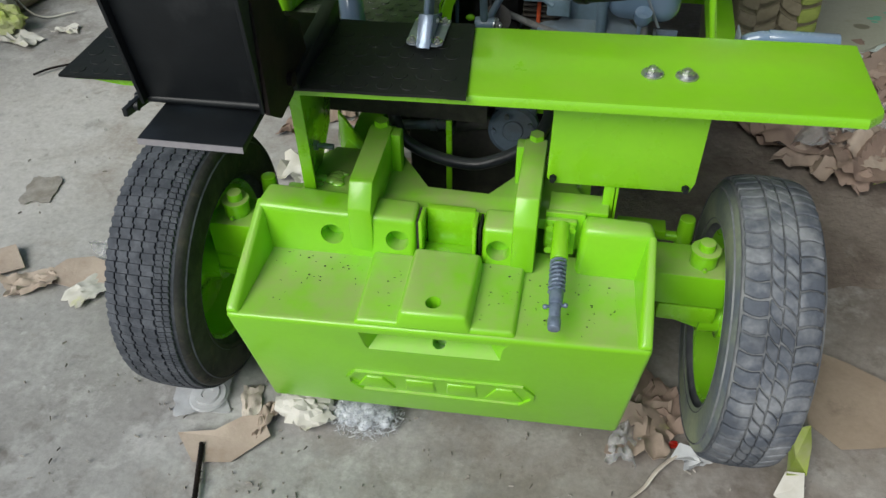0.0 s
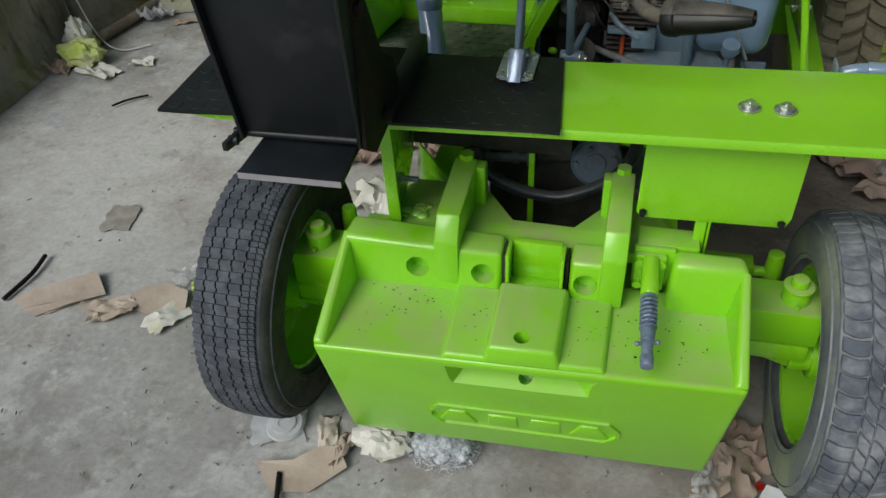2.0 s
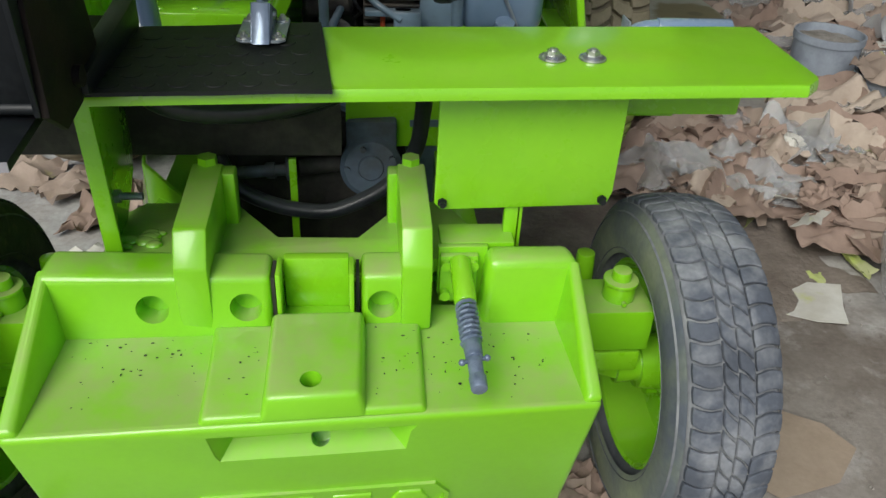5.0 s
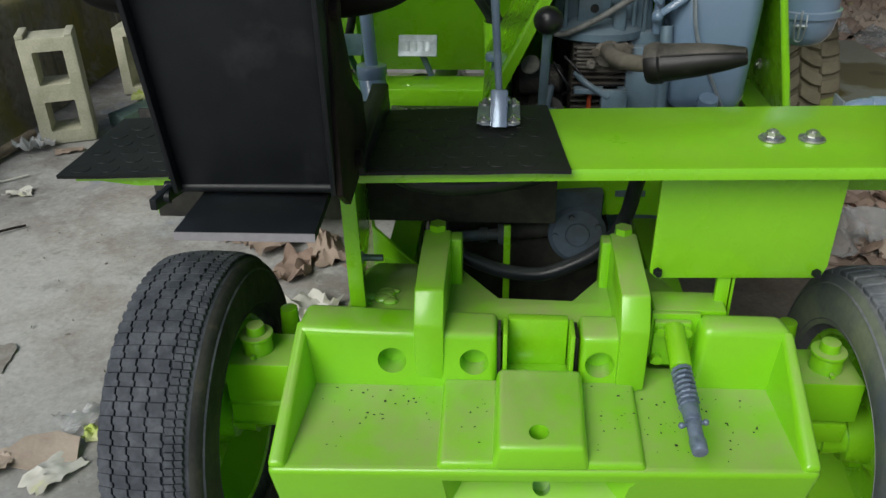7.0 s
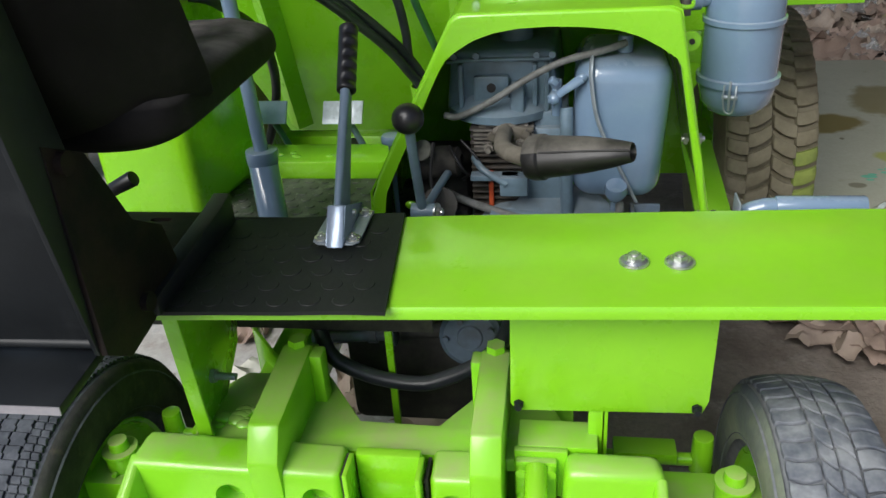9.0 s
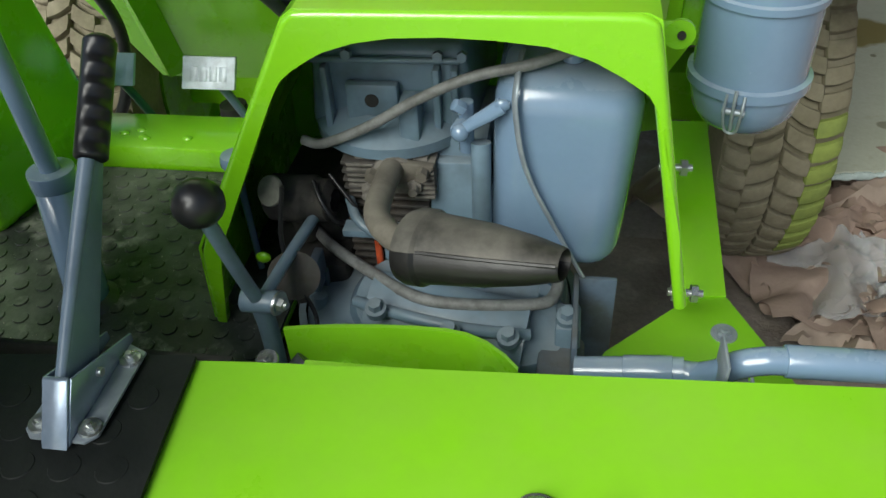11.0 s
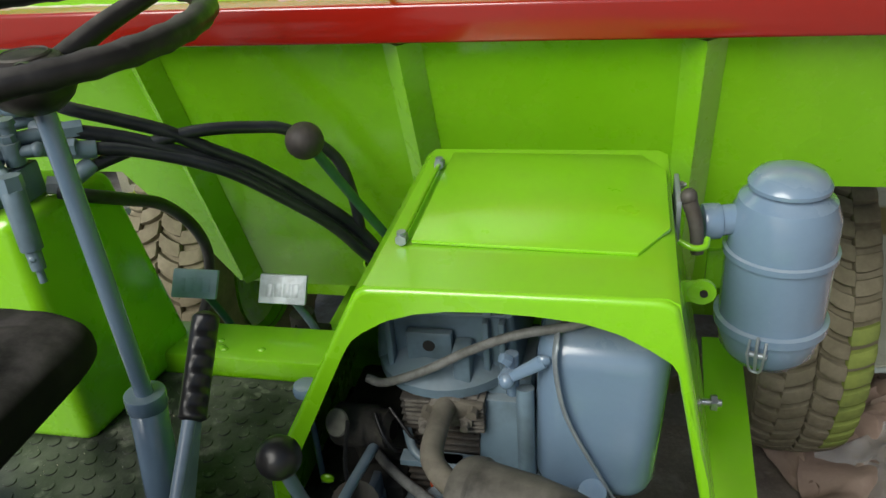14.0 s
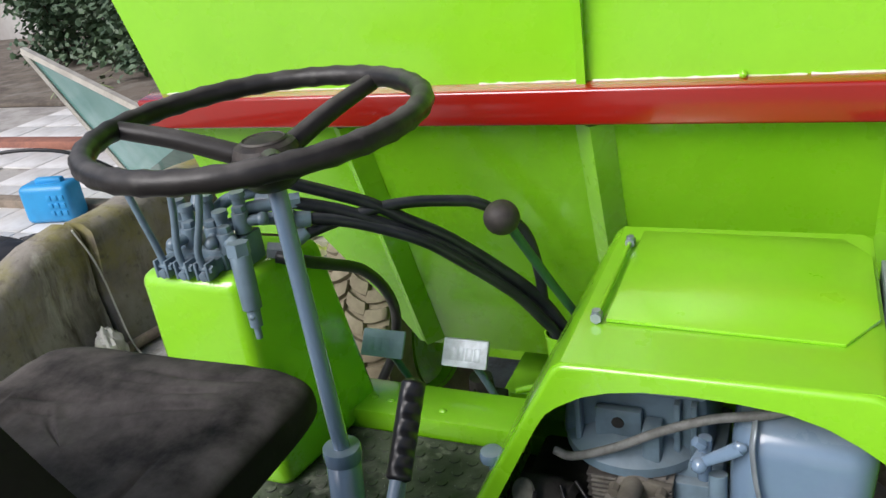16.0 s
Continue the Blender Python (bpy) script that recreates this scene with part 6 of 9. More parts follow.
part("pale_pad", Shape().cyl((-0.013, 1.722, 0.836), (-0.015, 1.718, 0.839), 0.019, 0.018, 20, 0.002), DUSTY_PAD, engine, "dull dusty round pad")

# fuel tap
tp = Shape().cyl((0.212, 1.742, 0.890), (0.212, 1.742, 0.950), 0.0085, 0.0085, 12, 0.001)
tp.cyl((0.214, 1.748, 0.926), (0.206, 1.722, 0.922), 0.0105, 0.0105, 6, 0.001).cyl((0.211, 1.730, 0.947), (0.202, 1.726, 0.955), 0.008, 0.007, 6, 0.001)
tp.ball((0.208, 1.722, 0.924), 0.0098, n=12)
tp.tube([(0.212, 1.724, 0.928), (0.224, 1.722, 0.938), (0.238, 1.721, 0.948), (0.252, 1.720, 0.959)], (0.0062, 0.0088), 12, 6, flat=0.55)
tp.ball((0.252, 1.720, 0.959), 0.0078, (1.1, 0.6, 0.9), 10)
part("fuel_tap", tp, BLUE_LIGHT, engine, "light blue fuel tap with lever")
# fuel tank
ft = Shape()
lo = [(0.236, 1.712, 0.748), (0.382, 1.712, 0.742), (0.386, 1.90, 0.742), (0.236, 1.90, 0.748)]
hi = [(0.242, 1.720, 0.985), (0.398, 1.720, 0.978), (0.398, 1.90, 0.985), (0.242, 1.90, 0.992)]
ft.hexa(lo, hi, 0.036, 6)
tank = part("fuel_tank", ft, BLUE_LIGHT, engine, "light blue rounded fuel tank", angle=50)
part("fuel_cap", Shape().cyl((0.320, 1.775, 0.984), (0.320, 1.775, 1.012), 0.013, 0.012, 14, 0.002), BLUE_LIGHT, engine)
part("tank_strap", Shape().tube([(0.268, 1.77, 0.994), (0.266, 1.724, 0.984), (0.266, 1.711, 0.955), (0.280, 1.707, 0.885), (0.325, 1.705, 0.79), (0.345, 1.708, 0.748)], 0.0042, 8, flat=0.45), GALV, engine, "grey tank strap")
part("drain_cup", Shape().lathe([(0.0, 0.014), (0.017, 0.012), (0.020, 0.0), (0.015, -0.014), (0.008, -0.022), (0.008, -0.08), (0.0, -0.08)], (0.311, 1.702, 0.772), (0, -0.35, 0.93), 20), BLUE_LIGHT, engine)
# exhaust
part("exhaust_flange", Shape().prism([(0.095, 0.855), (0.130, 0.872), (0.175, 0.868), (0.165, 0.848), (0.125, 0.842)], "y", 1.738, 1.748, 0.002).cyl((0.104, 1.738, 0.857), (0.104, 1.726, 0.857), 0.007, 0.007, 6).cyl((0.162, 1.738, 0.861), (0.162, 1.726, 0.861), 0.007, 0.007, 6), EXHAUST, engine)
part("exhaust_elbow", Shape().tube([(0.127, 1.755, 0.860), (0.126, 1.70, 0.866), (0.132, 1.64, 0.872), (0.160, 1.602, 0.875), (0.185, 1.593, 0.878)], 0.0138, 20, 8), EXHAUST, engine, "dusty brown exhaust elbow")
ma, mb = Vector((0.172, 1.594, 0.876)), Vector((0.326, 1.545, 0.905))
mu = Shape().lathe([(0.0, 0.0), (0.020, 0.0), (0.040, 0.004), (0.0435, 0.012), (0.0435, 0.026), (0.040, 0.030), (0.038, 0.05), (0.034, 0.09), (0.026, 0.13), (0.018, 0.158), (0.0165, 0.160), (0.0155, 0.158), (0.0145, 0.12), (0.0, 0.118)], ma, mb - ma, 40)
axm = (mb - ma).normalized()
# two pressed half-shells: lower than it is wide
mu.v = [tuple(Vector(p) - Vector((0, 0, 1)) * ((Vector(p) - ma) - axm * (Vector(p) - ma).dot(axm)).z * 0.24) for p in mu.v]
upm = (Vector((0, 0, 1)) - axm * axm.z).normalized()
sdm = axm.cross(upm)
if sdm.y > 0:
    sdm = -sdm
dirm = (upm * 0.50 + sdm * 0.87).normalized()
facing = (upm * 0.87 - sdm * 0.50).normalized()
top_shell, low_shell = Shape(), Shape()
for f in mu.f:
    pts = [Vector(mu.v[q]) for q in f]
    side_ = top_shell if (sum(pts, Vector()) / len(pts) - ma).dot(facing) > 0 else low_shell
    side_.raw([tuple(p) for p in pts], [list(range(len(pts)))])
for sh in (top_shell, low_shell):
    seen, keep, fs_ = {}, [], []
    for f in sh.f:
        ring = []
        for q in f:
            key = tuple(round(c_, 6) for c_ in sh.v[q])
            if key not in seen:
                seen[key] = len(keep)
                keep.append(sh.v[q])
            ring.append(seen[key])
        fs_.append(ring)
    sh.v, sh.f = keep, fs_
muf = part("muffler", low_shell, MUFFLER_BLACK, engine, "sooty black cone muffler with a dusty top", angle=25)
part("top_shell", top_shell, MUFFLER, muf, "upper half caked with pale dust", angle=25)
seam = Shape()
seam.tube([ma + axm * d + dirm * r for d, r in ((0.03, 0.0355), (0.06, 0.0335), (0.09, 0.0302), (0.125, 0.0240), (0.158, 0.0162))], 0.0022, 6)
part("seam", seam, MUFFLER_BLACK, muf)
# pipes, dirt and shadowed parts on the engine's left
part("breather_hose", Shape().tube([(0.024, 1.752, 0.888), (0.05, 1.746, 0.888), (0.105, 1.742, 0.915), (0.16, 1.740, 0.950), (0.22, 1.738, 0.980), (0.28, 1.740, 0.995), (0.320, 1.760, 1.002)], 0.0058, 10, 8), HOSE_GREY, engine, "grey braided hose over the engine")
part("fuel_hose", Shape().tube([(0.0, 1.79, 0.735), (0.042, 1.746, 0.735), (0.098, 1.705, 0.735), (0.160, 1.668, 0.735), (0.224, 1.662, 0.735), (0.298, 1.671, 0.735), (0.316, 1.688, 0.737), (0.318, 1.71, 0.745)], 0.0072, 10, 6), HOSE_GREY, engine, "slack grey hose along the engine base")
# housing takes the dark colour to hold the shade at the hood's left
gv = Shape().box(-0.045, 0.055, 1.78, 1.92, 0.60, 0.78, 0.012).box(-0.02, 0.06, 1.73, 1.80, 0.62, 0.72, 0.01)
part("governor_housing", gv, DARK, engine, "governor housing coloured dark for the shade inside the hood")
sm = Shape().lathe([(0.0, 0.0), (0.024, 0.0), (0.029, 0.006), (0.030, 0.060), (0.026, 0.066), (0.026, 0.080), (0.014, 0.086)], (-0.036, 1.765, 0.795), (1, -0.12, 0.08), 24)
sm.cyl((0.0, 1.775, 0.73), (0.0, 1.765, 0.775), 0.014, 0.016, 12)
part("starter_motor", sm, STARTER, engine, "dirt-caked brown starter body")
part("dip_bracket", Shape().box(-0.015, 0.035, 1.722, 1.740, 0.690, 0.715, 0.003).box(0.02, 0.032, 1.70, 1.735, 0.700, 0.745, 0.003), BLUE_DARK, engine)
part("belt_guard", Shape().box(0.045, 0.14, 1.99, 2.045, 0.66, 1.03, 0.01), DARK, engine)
gp_ = Shape()
line_g = [(0.035, 1.571), (0.06, 1.576), (0.09, 1.580), (0.13, 1.584), (0.17, 1.586), (0.205, 1.586), (0.228, 1.582), (0.25, 1.572), (0.27, 1.556), (0.284, 1.540)]
vs = []
for x, y in line_g:
    vs += [(x, y, 0.600), (x, y, 0.768), (x, y + 0.005, 0.768), (x, y + 0.005, 0.600)]
fs = [[i * 4 + q, i * 4 + (q + 1) % 4, i * 4 + 4 + (q + 1) % 4, i * 4 + 4 + q] for i in range(len(line_g) - 1) for q in range(4)]
gp_.raw(vs, fs + [[0, 1, 2, 3], [len(vs) - 1, len(vs) - 2, len(vs) - 3, len(vs) - 4]])
guard = part("front_guard", gp_, GREEN, dumper, "lime curved guard strip before the engine")
for x, y in ((0.094, 1.581), (0.278, 1.549)):
    part("bolt", Shape().bolt((x, y, 0.708), (0.1, -1, 0.2), 0.009, 0.009), GREEN, guard)
part("bolt", Shape().bolt((0.030, 1.530, 0.765), (0, -0.3, 1), 0.007, 0.008), ZINC, dumper, "zinc bolt")
part("battery_box", Shape().box(0.300, 0.352, 1.56, 1.66, 0.52, 0.695, 0.004), BLUE_DARK, dumper)

# gear lever near the deck
gl = Shape().tube([(0.006, 1.530, 0.955), (0.005, 1.562, 0.865), (0.004, 1.593, 0.786)], 0.0076, 10)
gl.cyl((-0.014, 1.593, 0.786), (0.026, 1.593, 0.786), 0.013, 0.013, 12, 0.002)
gl.tube([(0.004, 1.593, 0.786), (0.004, 1.60, 0.74), (0.004, 1.60, 0.66)], 0.011, 10)
gl.tube([(0.010, 1.598, 0.790), (0.018, 1.66, 0.792), (0.026, 1.73, 0.790), (0.030, 1.786, 0.786)], 0.0068, 10)
gear = part("gear_lever", gl, BLUE, dumper, "blue-grey bent gear lever")
part("knob", Shape().ball((0.006, 1.530, 0.963), 0.0235, (1, 1, 0.95), 20), PLASTIC_BLACK, gear, "black ball knob")
part("bolt", Shape().bolt((0.026, 1.592, 0.786), (1, -0.3, 0), 0.008, 0.009), ZINC, gear, "zinc bolt")
gw = Shape().lathe([(0.0, 0.0), (0.028, 0.0), (0.030, 0.004), (0.0, 0.005)], (0.02, 1.66, 0.765), (0.3, -1, 0.4), 20)
part("cover_disc", gw, FINS, engine)
part("loose_cable", Shape().tube([(0.01, 1.70, 0.86), (0.005, 1.68, 0.80), (0.02, 1.66, 0.76), (0.045, 1.64, 0.72), (0.05, 1.60, 0.70)], 0.003, 6), PLASTIC_BLACK, engine)

# second, tall lever behind the hood
g2 = Shape().tube([(-0.080, 1.925, 1.140), (-0.055, 2.020, 1.000), (-0.035, 2.090, 0.900), (-0.016, 2.159, 0.800), (-0.004, 2.20, 0.70)], 0.0075, 12)
lever2 = part("direction_lever", g2, GREEN_STEEL, dumper, "dark green control lever")
part("knob", Shape().ball((-0.080, 1.918, 1.143), 0.026, (1, 1, 0.97), 20), KNOB, lever2, "dusty brown ball knob")

# air cleaner ---------------------------------------------------------------------------
AC = (0.533, 1.945, 0.011)
ac = Shape().lathe([(0.0, 0.808), (0.030, 0.808), (0.050, 0.818), (0.062, 0.835), (0.067, 0.860), (0.067, 0.868), (0.073, 0.870), (0.073, 0.882), (0.067, 0.884), (0.067, 0.975), (0.071, 0.977), (0.071, 0.985), (0.067, 0.987),
                    (0.066, 1.030), (0.058, 1.052), (0.046, 1.062), (0.042, 1.066), (0.0, 1.066)], AC, (0, 0, 1), 48)
cleaner = part("air_cleaner", ac, BLUE_LIGHT, dumper, "light blue oil-bath air cleaner canister", angle=30)
part("cap", Shape().lathe([(0.0, 1.094), (0.024, 1.092), (0.041, 1.085), (0.0495, 1.074), (0.0495, 1.069), (0.045, 1.067), (0.0, 1.068)], AC, (0, 0, 1), 40), BLUE_LIGHT, cleaner, "domed cap")
part("inlet_pipe", Shape().cyl((0.500, 1.945, 1.035), (0.442, 1.935, 1.032), 0.020, 0.020, 20).cyl((0.455, 1.937, 1.032), (0.432, 1.933, 1.032), 0.0235, 0.0235, 20, 0.003), BLUE_LIGHT, cleaner)
for ang in (-1.9, 0.6):
    lx, ly = AC[0] + 0.073 * math.cos(ang), AC[1] + 0.073 * math.sin(ang)
    ox, oy = math.cos(ang), math.sin(ang)
    lt_ = Shape().tube([(lx + ox * 0.004, ly + oy * 0.004, 0.900), (lx + ox * 0.006, ly + oy * 0.006, 0.880), (lx - ox * 0.002, ly - oy * 0.002, 0.845)], 0.0022, 6)
    sx_, sy_ = -oy, ox
    lt_.tube([(lx + sx_ * 0.010, ly + sy_ * 0.010, 0.892), (lx + sx_ * 0.010 + ox * 0.006, ly + sy_ * 0.010 + oy * 0.006, 0.87), (lx + sx_ * 0.006 - ox * 0.004, ly + sy_ * 0.006 - oy * 0.004, 0.842),
              (lx - sx_ * 0.006 - ox * 0.004, ly - sy_ * 0.006 - oy * 0.004, 0.842), (lx - sx_ * 0.010 + ox * 0.006, ly - sy_ * 0.010 + oy * 0.006, 0.87), (lx - sx_ * 0.010, ly - sy_ * 0.010, 0.892)], 0.0018, 6)
    lt_.cyl((lx - sx_ * 0.013, ly - sy_ * 0.013, 0.870), (lx + sx_ * 0.013, ly + sy_ * 0.013, 0.870), 0.004, 0.004, 8)
    part("wire_latch", lt_, GALV, cleaner, "wire toggle latch")
acb = Shape().box(0.45, 0.53, 1.985, 1.995, 0.90, 0.96, 0.002)
part("bracket", acb, GREEN, cleaner)

# steering --------------------------------------------------------------------------------
col = Shape().cyl((-0.290, 1.700, 0.655), (-0.317, 1.760, 0.800), 0.0270, 0.0270, 24, 0.002)
col.cyl((-0.317, 1.760, 0.798), (-0.3165, 1.761, 0.824), 0.0295, 0.0295, 24, 0.003)
column = part("steering_column", col, BLUE_LIGHT, dumper, "light blue steering column")
part("upper_tube", Shape().cyl((-0.3165, 1.761, 0.82), (-0.337, 1.772, 1.262), 0.0130, 0.0130, 22), BLUE_LIGHT, column)
part("boot", Shape().lathe([(0.042, 0.0), (0.036, 0.006), (0.029, 0.012)], (-0.290, 1.700, 0.657), (0, 0, 1), 20), HOSE, column)
WC = Vector((-0.338, 1.770, 1.283))
WN = Vector((0.0, -0.02, 1.0)).normalized()
hub = Shape().lathe([(0.0, 0.018), (0.030, 0.016), (0.044, 0.006), (0.050, -0.006), (0.050, -0.016), (0.042, -0.030), (0.028, -0.042), (0.0, -0.044)], WC, WN, 32)
part("steering_hub", hub, WHEEL_BLACK, column, "worn black steering wheel hub", angle=50)
qx = WN.orthogonal().normalized()
qy = WN.cross(qx)
RW = 0.2090
WR = Vector((-0.326, 1.750, 1.337))
rimw = Shape()
n1, n2 = 96, 12
vs, fs = [], []
for i in range(n1):
    a = 2 * math.pi * i / n1
    d = qx * math.cos(a) + qy * math.sin(a)
    rr_ = 0.0145 + 0.0010 * math.cos(a * 32)
    for j in range(n2):
        b = 2 * math.pi * j / n2
        vs.append(tuple(WR + d * (RW + rr_ * math.cos(b)) + WN * rr_ * math.sin(b)))
for i in range(n1):
    for j in range(n2):
        fs.append([i * n2 + j, ((i + 1) % n1) * n2 + j, ((i + 1) % n1) * n2 + (j + 1) % n2, i * n2 + (j + 1) % n2])
rimw.raw(vs, fs)
part("wheel_rim", rimw, WHEEL_BLACK, column, "worn black ribbed steering wheel rim", angle=60)
for ang in (71, 189, 310):
    d = Vector((math.cos(radians(ang)), math.sin(radians(ang)), 0))
    p0, p1 = WC + d * 0.03, WR + d * RW
    part("spoke", Shape().tube([p0, p0.lerp(p1, 0.5) + WN * 0.004, p1], (0.0150, 0.0120), 12), WHEEL_BLACK, column, "black rubber-covered spoke")
part("cap_ring", Shape().lathe([(0.026, 0.0235), (0.028, 0.0250), (0.0305, 0.0225)], WC, WN, 32), FINS, column, "thin dull metal ring round the hub cap")
part("hub_cap", Shape().lathe([(0.0, 0.0235), (0.027, 0.0230), (0.040, 0.0175), (0.044, 0.008)], WC, WN, 28), KNOB, column, "dusty hub cap")

# pedals ---------------------------------------------------------------------------------
for x, mat_, z in ((-0.268, PEDAL, -0.004), (-0.445, PEDAL_BLUE, -0.002)):
    pd = Shape().hexa([(x - 0.046, 2.119, 0.742 + z), (x + 0.046, 2.119, 0.742 + z), (x + 0.046, 2.127, 0.739 + z), (x - 0.046, 2.127, 0.739 + z)],
                      [(x - 0.046, 2.152, 0.785 + z), (x + 0.046, 2.152, 0.785 + z), (x + 0.046, 2.160, 0.782 + z), (x - 0.046, 2.160, 0.782 + z)], 0.002)
    pedal = part("pedal", pd, mat_, dumper, "silver painted foot pedal")
    for i in range(4):
        cx = x - 0.0255 + i * 0.017
        q = Shape()
        for (za, zb) in ((0.752, 0.772),):
            ya, yb = 2.119 + (za - 0.742) * 0.767, 2.119 + (zb - 0.742) * 0.767
            q.hexa([(cx - 0.0072, ya - 0.0004, za + z), (cx + 0.0072, ya - 0.0004, za + z), (cx + 0.006, ya + 0.003, za + z), (cx - 0.006, ya + 0.003, za + z)],
                   [(cx - 0.0072, yb - 0.0004, zb + z), (cx + 0.0072, yb - 0.0004, zb + z), (cx + 0.006, yb + 0.003, zb + z), (cx - 0.006, yb + 0.003, zb + z)], 0.001)
        part("pedal_mark", q, mat_, pedal)
    part("pedal_arm", Shape().tube([(x + 0.005, 2.140, 0.752 + z), (x + 0.022, 2.155, 0.70), (x + 0.042, 2.165, 0.64), (x + 0.05, 2.18, 0.56)], 0.0075, 8), GREEN_STEEL if mat_ is PEDAL_BLUE else BLUE, pedal)
# tangle of brake gear behind the pedals, coloured dark for the shade beneath the skip
bg = Shape().cyl((-0.27, 2.20, 0.60), (-0.27, 2.20, 0.665), 0.03, 0.024, 14).box(-0.30, -0.22, 2.17, 2.22, 0.56, 0.63, 0.004).box(-0.45, -0.10, 2.19, 2.21, 0.55, 0.58, 0.003)
bg.prism([(-0.34, 0.56), (-0.27, 0.66), (-0.25, 0.56)], "y", 2.16, 2.166)
part("brake_gear", bg, DARK, dumper)
for i, x in enumerate((-0.19, -0.165, -0.14)):
    part("brass_fitting", Shape().cyl((x, 2.18, 0.655 - 0.02 * (i % 2)), (x + 0.045, 2.20, 0.66 - 0.02 * (i % 2)), 0.007, 0.007, 8), GREEN, dumper)

# hydraulic tank and valve block ---------------------------------------------------------------
ht_ = Shape().hexa([(-0.684, 1.815, 0.652), (-0.485, 1.815, 0.652), (-0.440, 2.095, 0.652), (-0.684, 2.095, 0.652)],
                   [(-0.684, 1.812, 1.064), (-0.485, 1.812, 1.064), (-0.440, 1.995, 1.064), (-0.684, 1.995, 1.064)], 0.022, 4)
htank = part("hydraulic_tank", ht_, GREEN, dumper, "tall lime hydraulic oil tank", angle=50)
vb = Shape().box(-0.640, -0.520, 1.845, 1.915, 1.060, 1.100, 0.005)
for i in range(3):
    vb.box(-0.632 + i * 0.040, -0.606 + i * 0.040, 1.822, 1.85, 1.066, 1.090, 0.003)
    vb.cyl((-0.619 + i * 0.040, 1.83, 1.078), (-0.619 + i * 0.040, 1.815, 1.078), 0.009, 0.008, 8)
vb.box(-0.520, -0.490, 1.850, 1.91, 1.063, 1.115, 0.004)
valve = part("control_valve", vb, BLUE, htank, "blue-grey hydraulic control valve block")
for i, (tx, ty_, tz) in enumerate(((-0.640, 1.798, 1.240), (-0.577, 1.832, 1.236), (-0.522, 1.838, 1.236))):
    bx = -0.619 + i * 0.040
    part("valve_lever", Shape().tube([(bx, 1.818, 1.070), (bx - 0.004, 1.816, 1.11), (tx * 0.5 + bx * 0.5, ty_ * 0.5 + 0.5 * 1.815, 1.10 + (tz - 1.10) * 0.5), (tx, ty_, tz)], (0.0062, 0.0055), 10), BLUE, htank, "thin blue-grey valve lever")
for i in range(3):
    bx = -0.619 + i * 0.040
    part("lever_clevis", Shape().box(bx - 0.013, bx - 0.008, 1.806, 1.830, 1.064, 1.094, 0.0015).box(bx + 0.008, bx + 0.013, 1.806, 1.830, 1.064, 1.094, 0.0015).cyl((bx - 0.018, 1.815, 1.082), (bx + 0.018, 1.815, 1.082), 0.0045, 0.0045, 14, 0.001), BLUE, htank, "forked lever clevis")
    part("clevis_nut", Shape().cyl((bx + 0.013, 1.815, 1.082), (bx + 0.019, 1.815, 1.082), 0.0068, 0.0068, 6), BLUE, htank)
    part("spool_end", Shape().cyl((bx, 1.822, 1.072), (bx, 1.806, 1.070), 0.008, 0.008, 16, 0.001), BLUE, htank)
for (x, y, z), (dx, dy) in (((-0.545, 1.862, 1.122), (0.5, -0.86)), ((-0.512, 1.850, 1.118), (0.8, -0.6)), ((-0.588, 1.858, 1.120), (-0.3, -0.95)), ((-0.500, 1.880, 1.140), (0.9, 0.4))):
    part("banjo_fitting", Shape().cyl((x, y, z - 0.022), (x, y, z + 0.012), 0.0135, 0.0135, 16, 0.002).cyl((x, y, z + 0.012), (x, y, z + 0.022), 0.0115, 0.0105, 6, 0.001).cyl((x, y, z - 0.004), (x + dx * 0.034, y + dy * 0.034, z - 0.004), 0.0085, 0.0085, 14).ball((x + dx * 0.034, y + dy * 0.034, z - 0.004), 0.011, n=14), BLUE, htank, "painted banjo hose fitting")
for (x, y, h) in ((-0.60, 1.875, 0.055), (-0.565, 1.885, 0.07), (-0.53, 1.87, 0.05), (-0.505, 1.89, 0.075), (-0.625, 1.885, 0.06)):
    fit_ = Shape().lathe([(0.0, 0.0), (0.011, 0.0), (0.011, h * 0.4), (0.0145, h * 0.4 + 0.001), (0.0145, h * 0.4 + 0.011), (0.0105, h * 0.4 + 0.012), (0.0105, h), (0.0135, h + 0.001), (0.0125, h + 0.009), (0.0, h + 0.010)], (x, y, 1.098), (0, 0, 1), 12)
    part("valve_fitting", fit_, BLUE, htank, "blue-grey hose fitting")
rv = Shape().cyl((-0.472, 1.825, 1.105), (-0.462, 1.812, 1.020), 0.0165, 0.0155, 14, 0.002).cyl((-0.462, 1.812, 1.022), (-0.459, 1.808, 0.992), 0.011, 0.010, 10).cyl((-0.459, 1.808, 0.992), (-0.4575, 1.806, 0.972), 0.0055, 0.0055, 8)
rv.cyl((-0.473, 1.826, 1.105), (-0.474, 1.828, 1.125), 0.019, 0.018, 6).cyl((-0.473, 1.826, 1.112), (-0.515, 1.86, 1.118), 0.010, 0.010, 10)
rv.ball((-0.460, 1.806, 1.01), 0.008, n=8)
part("relief_valve", rv, BLUE, htank, "hanging blue-grey relief valve")
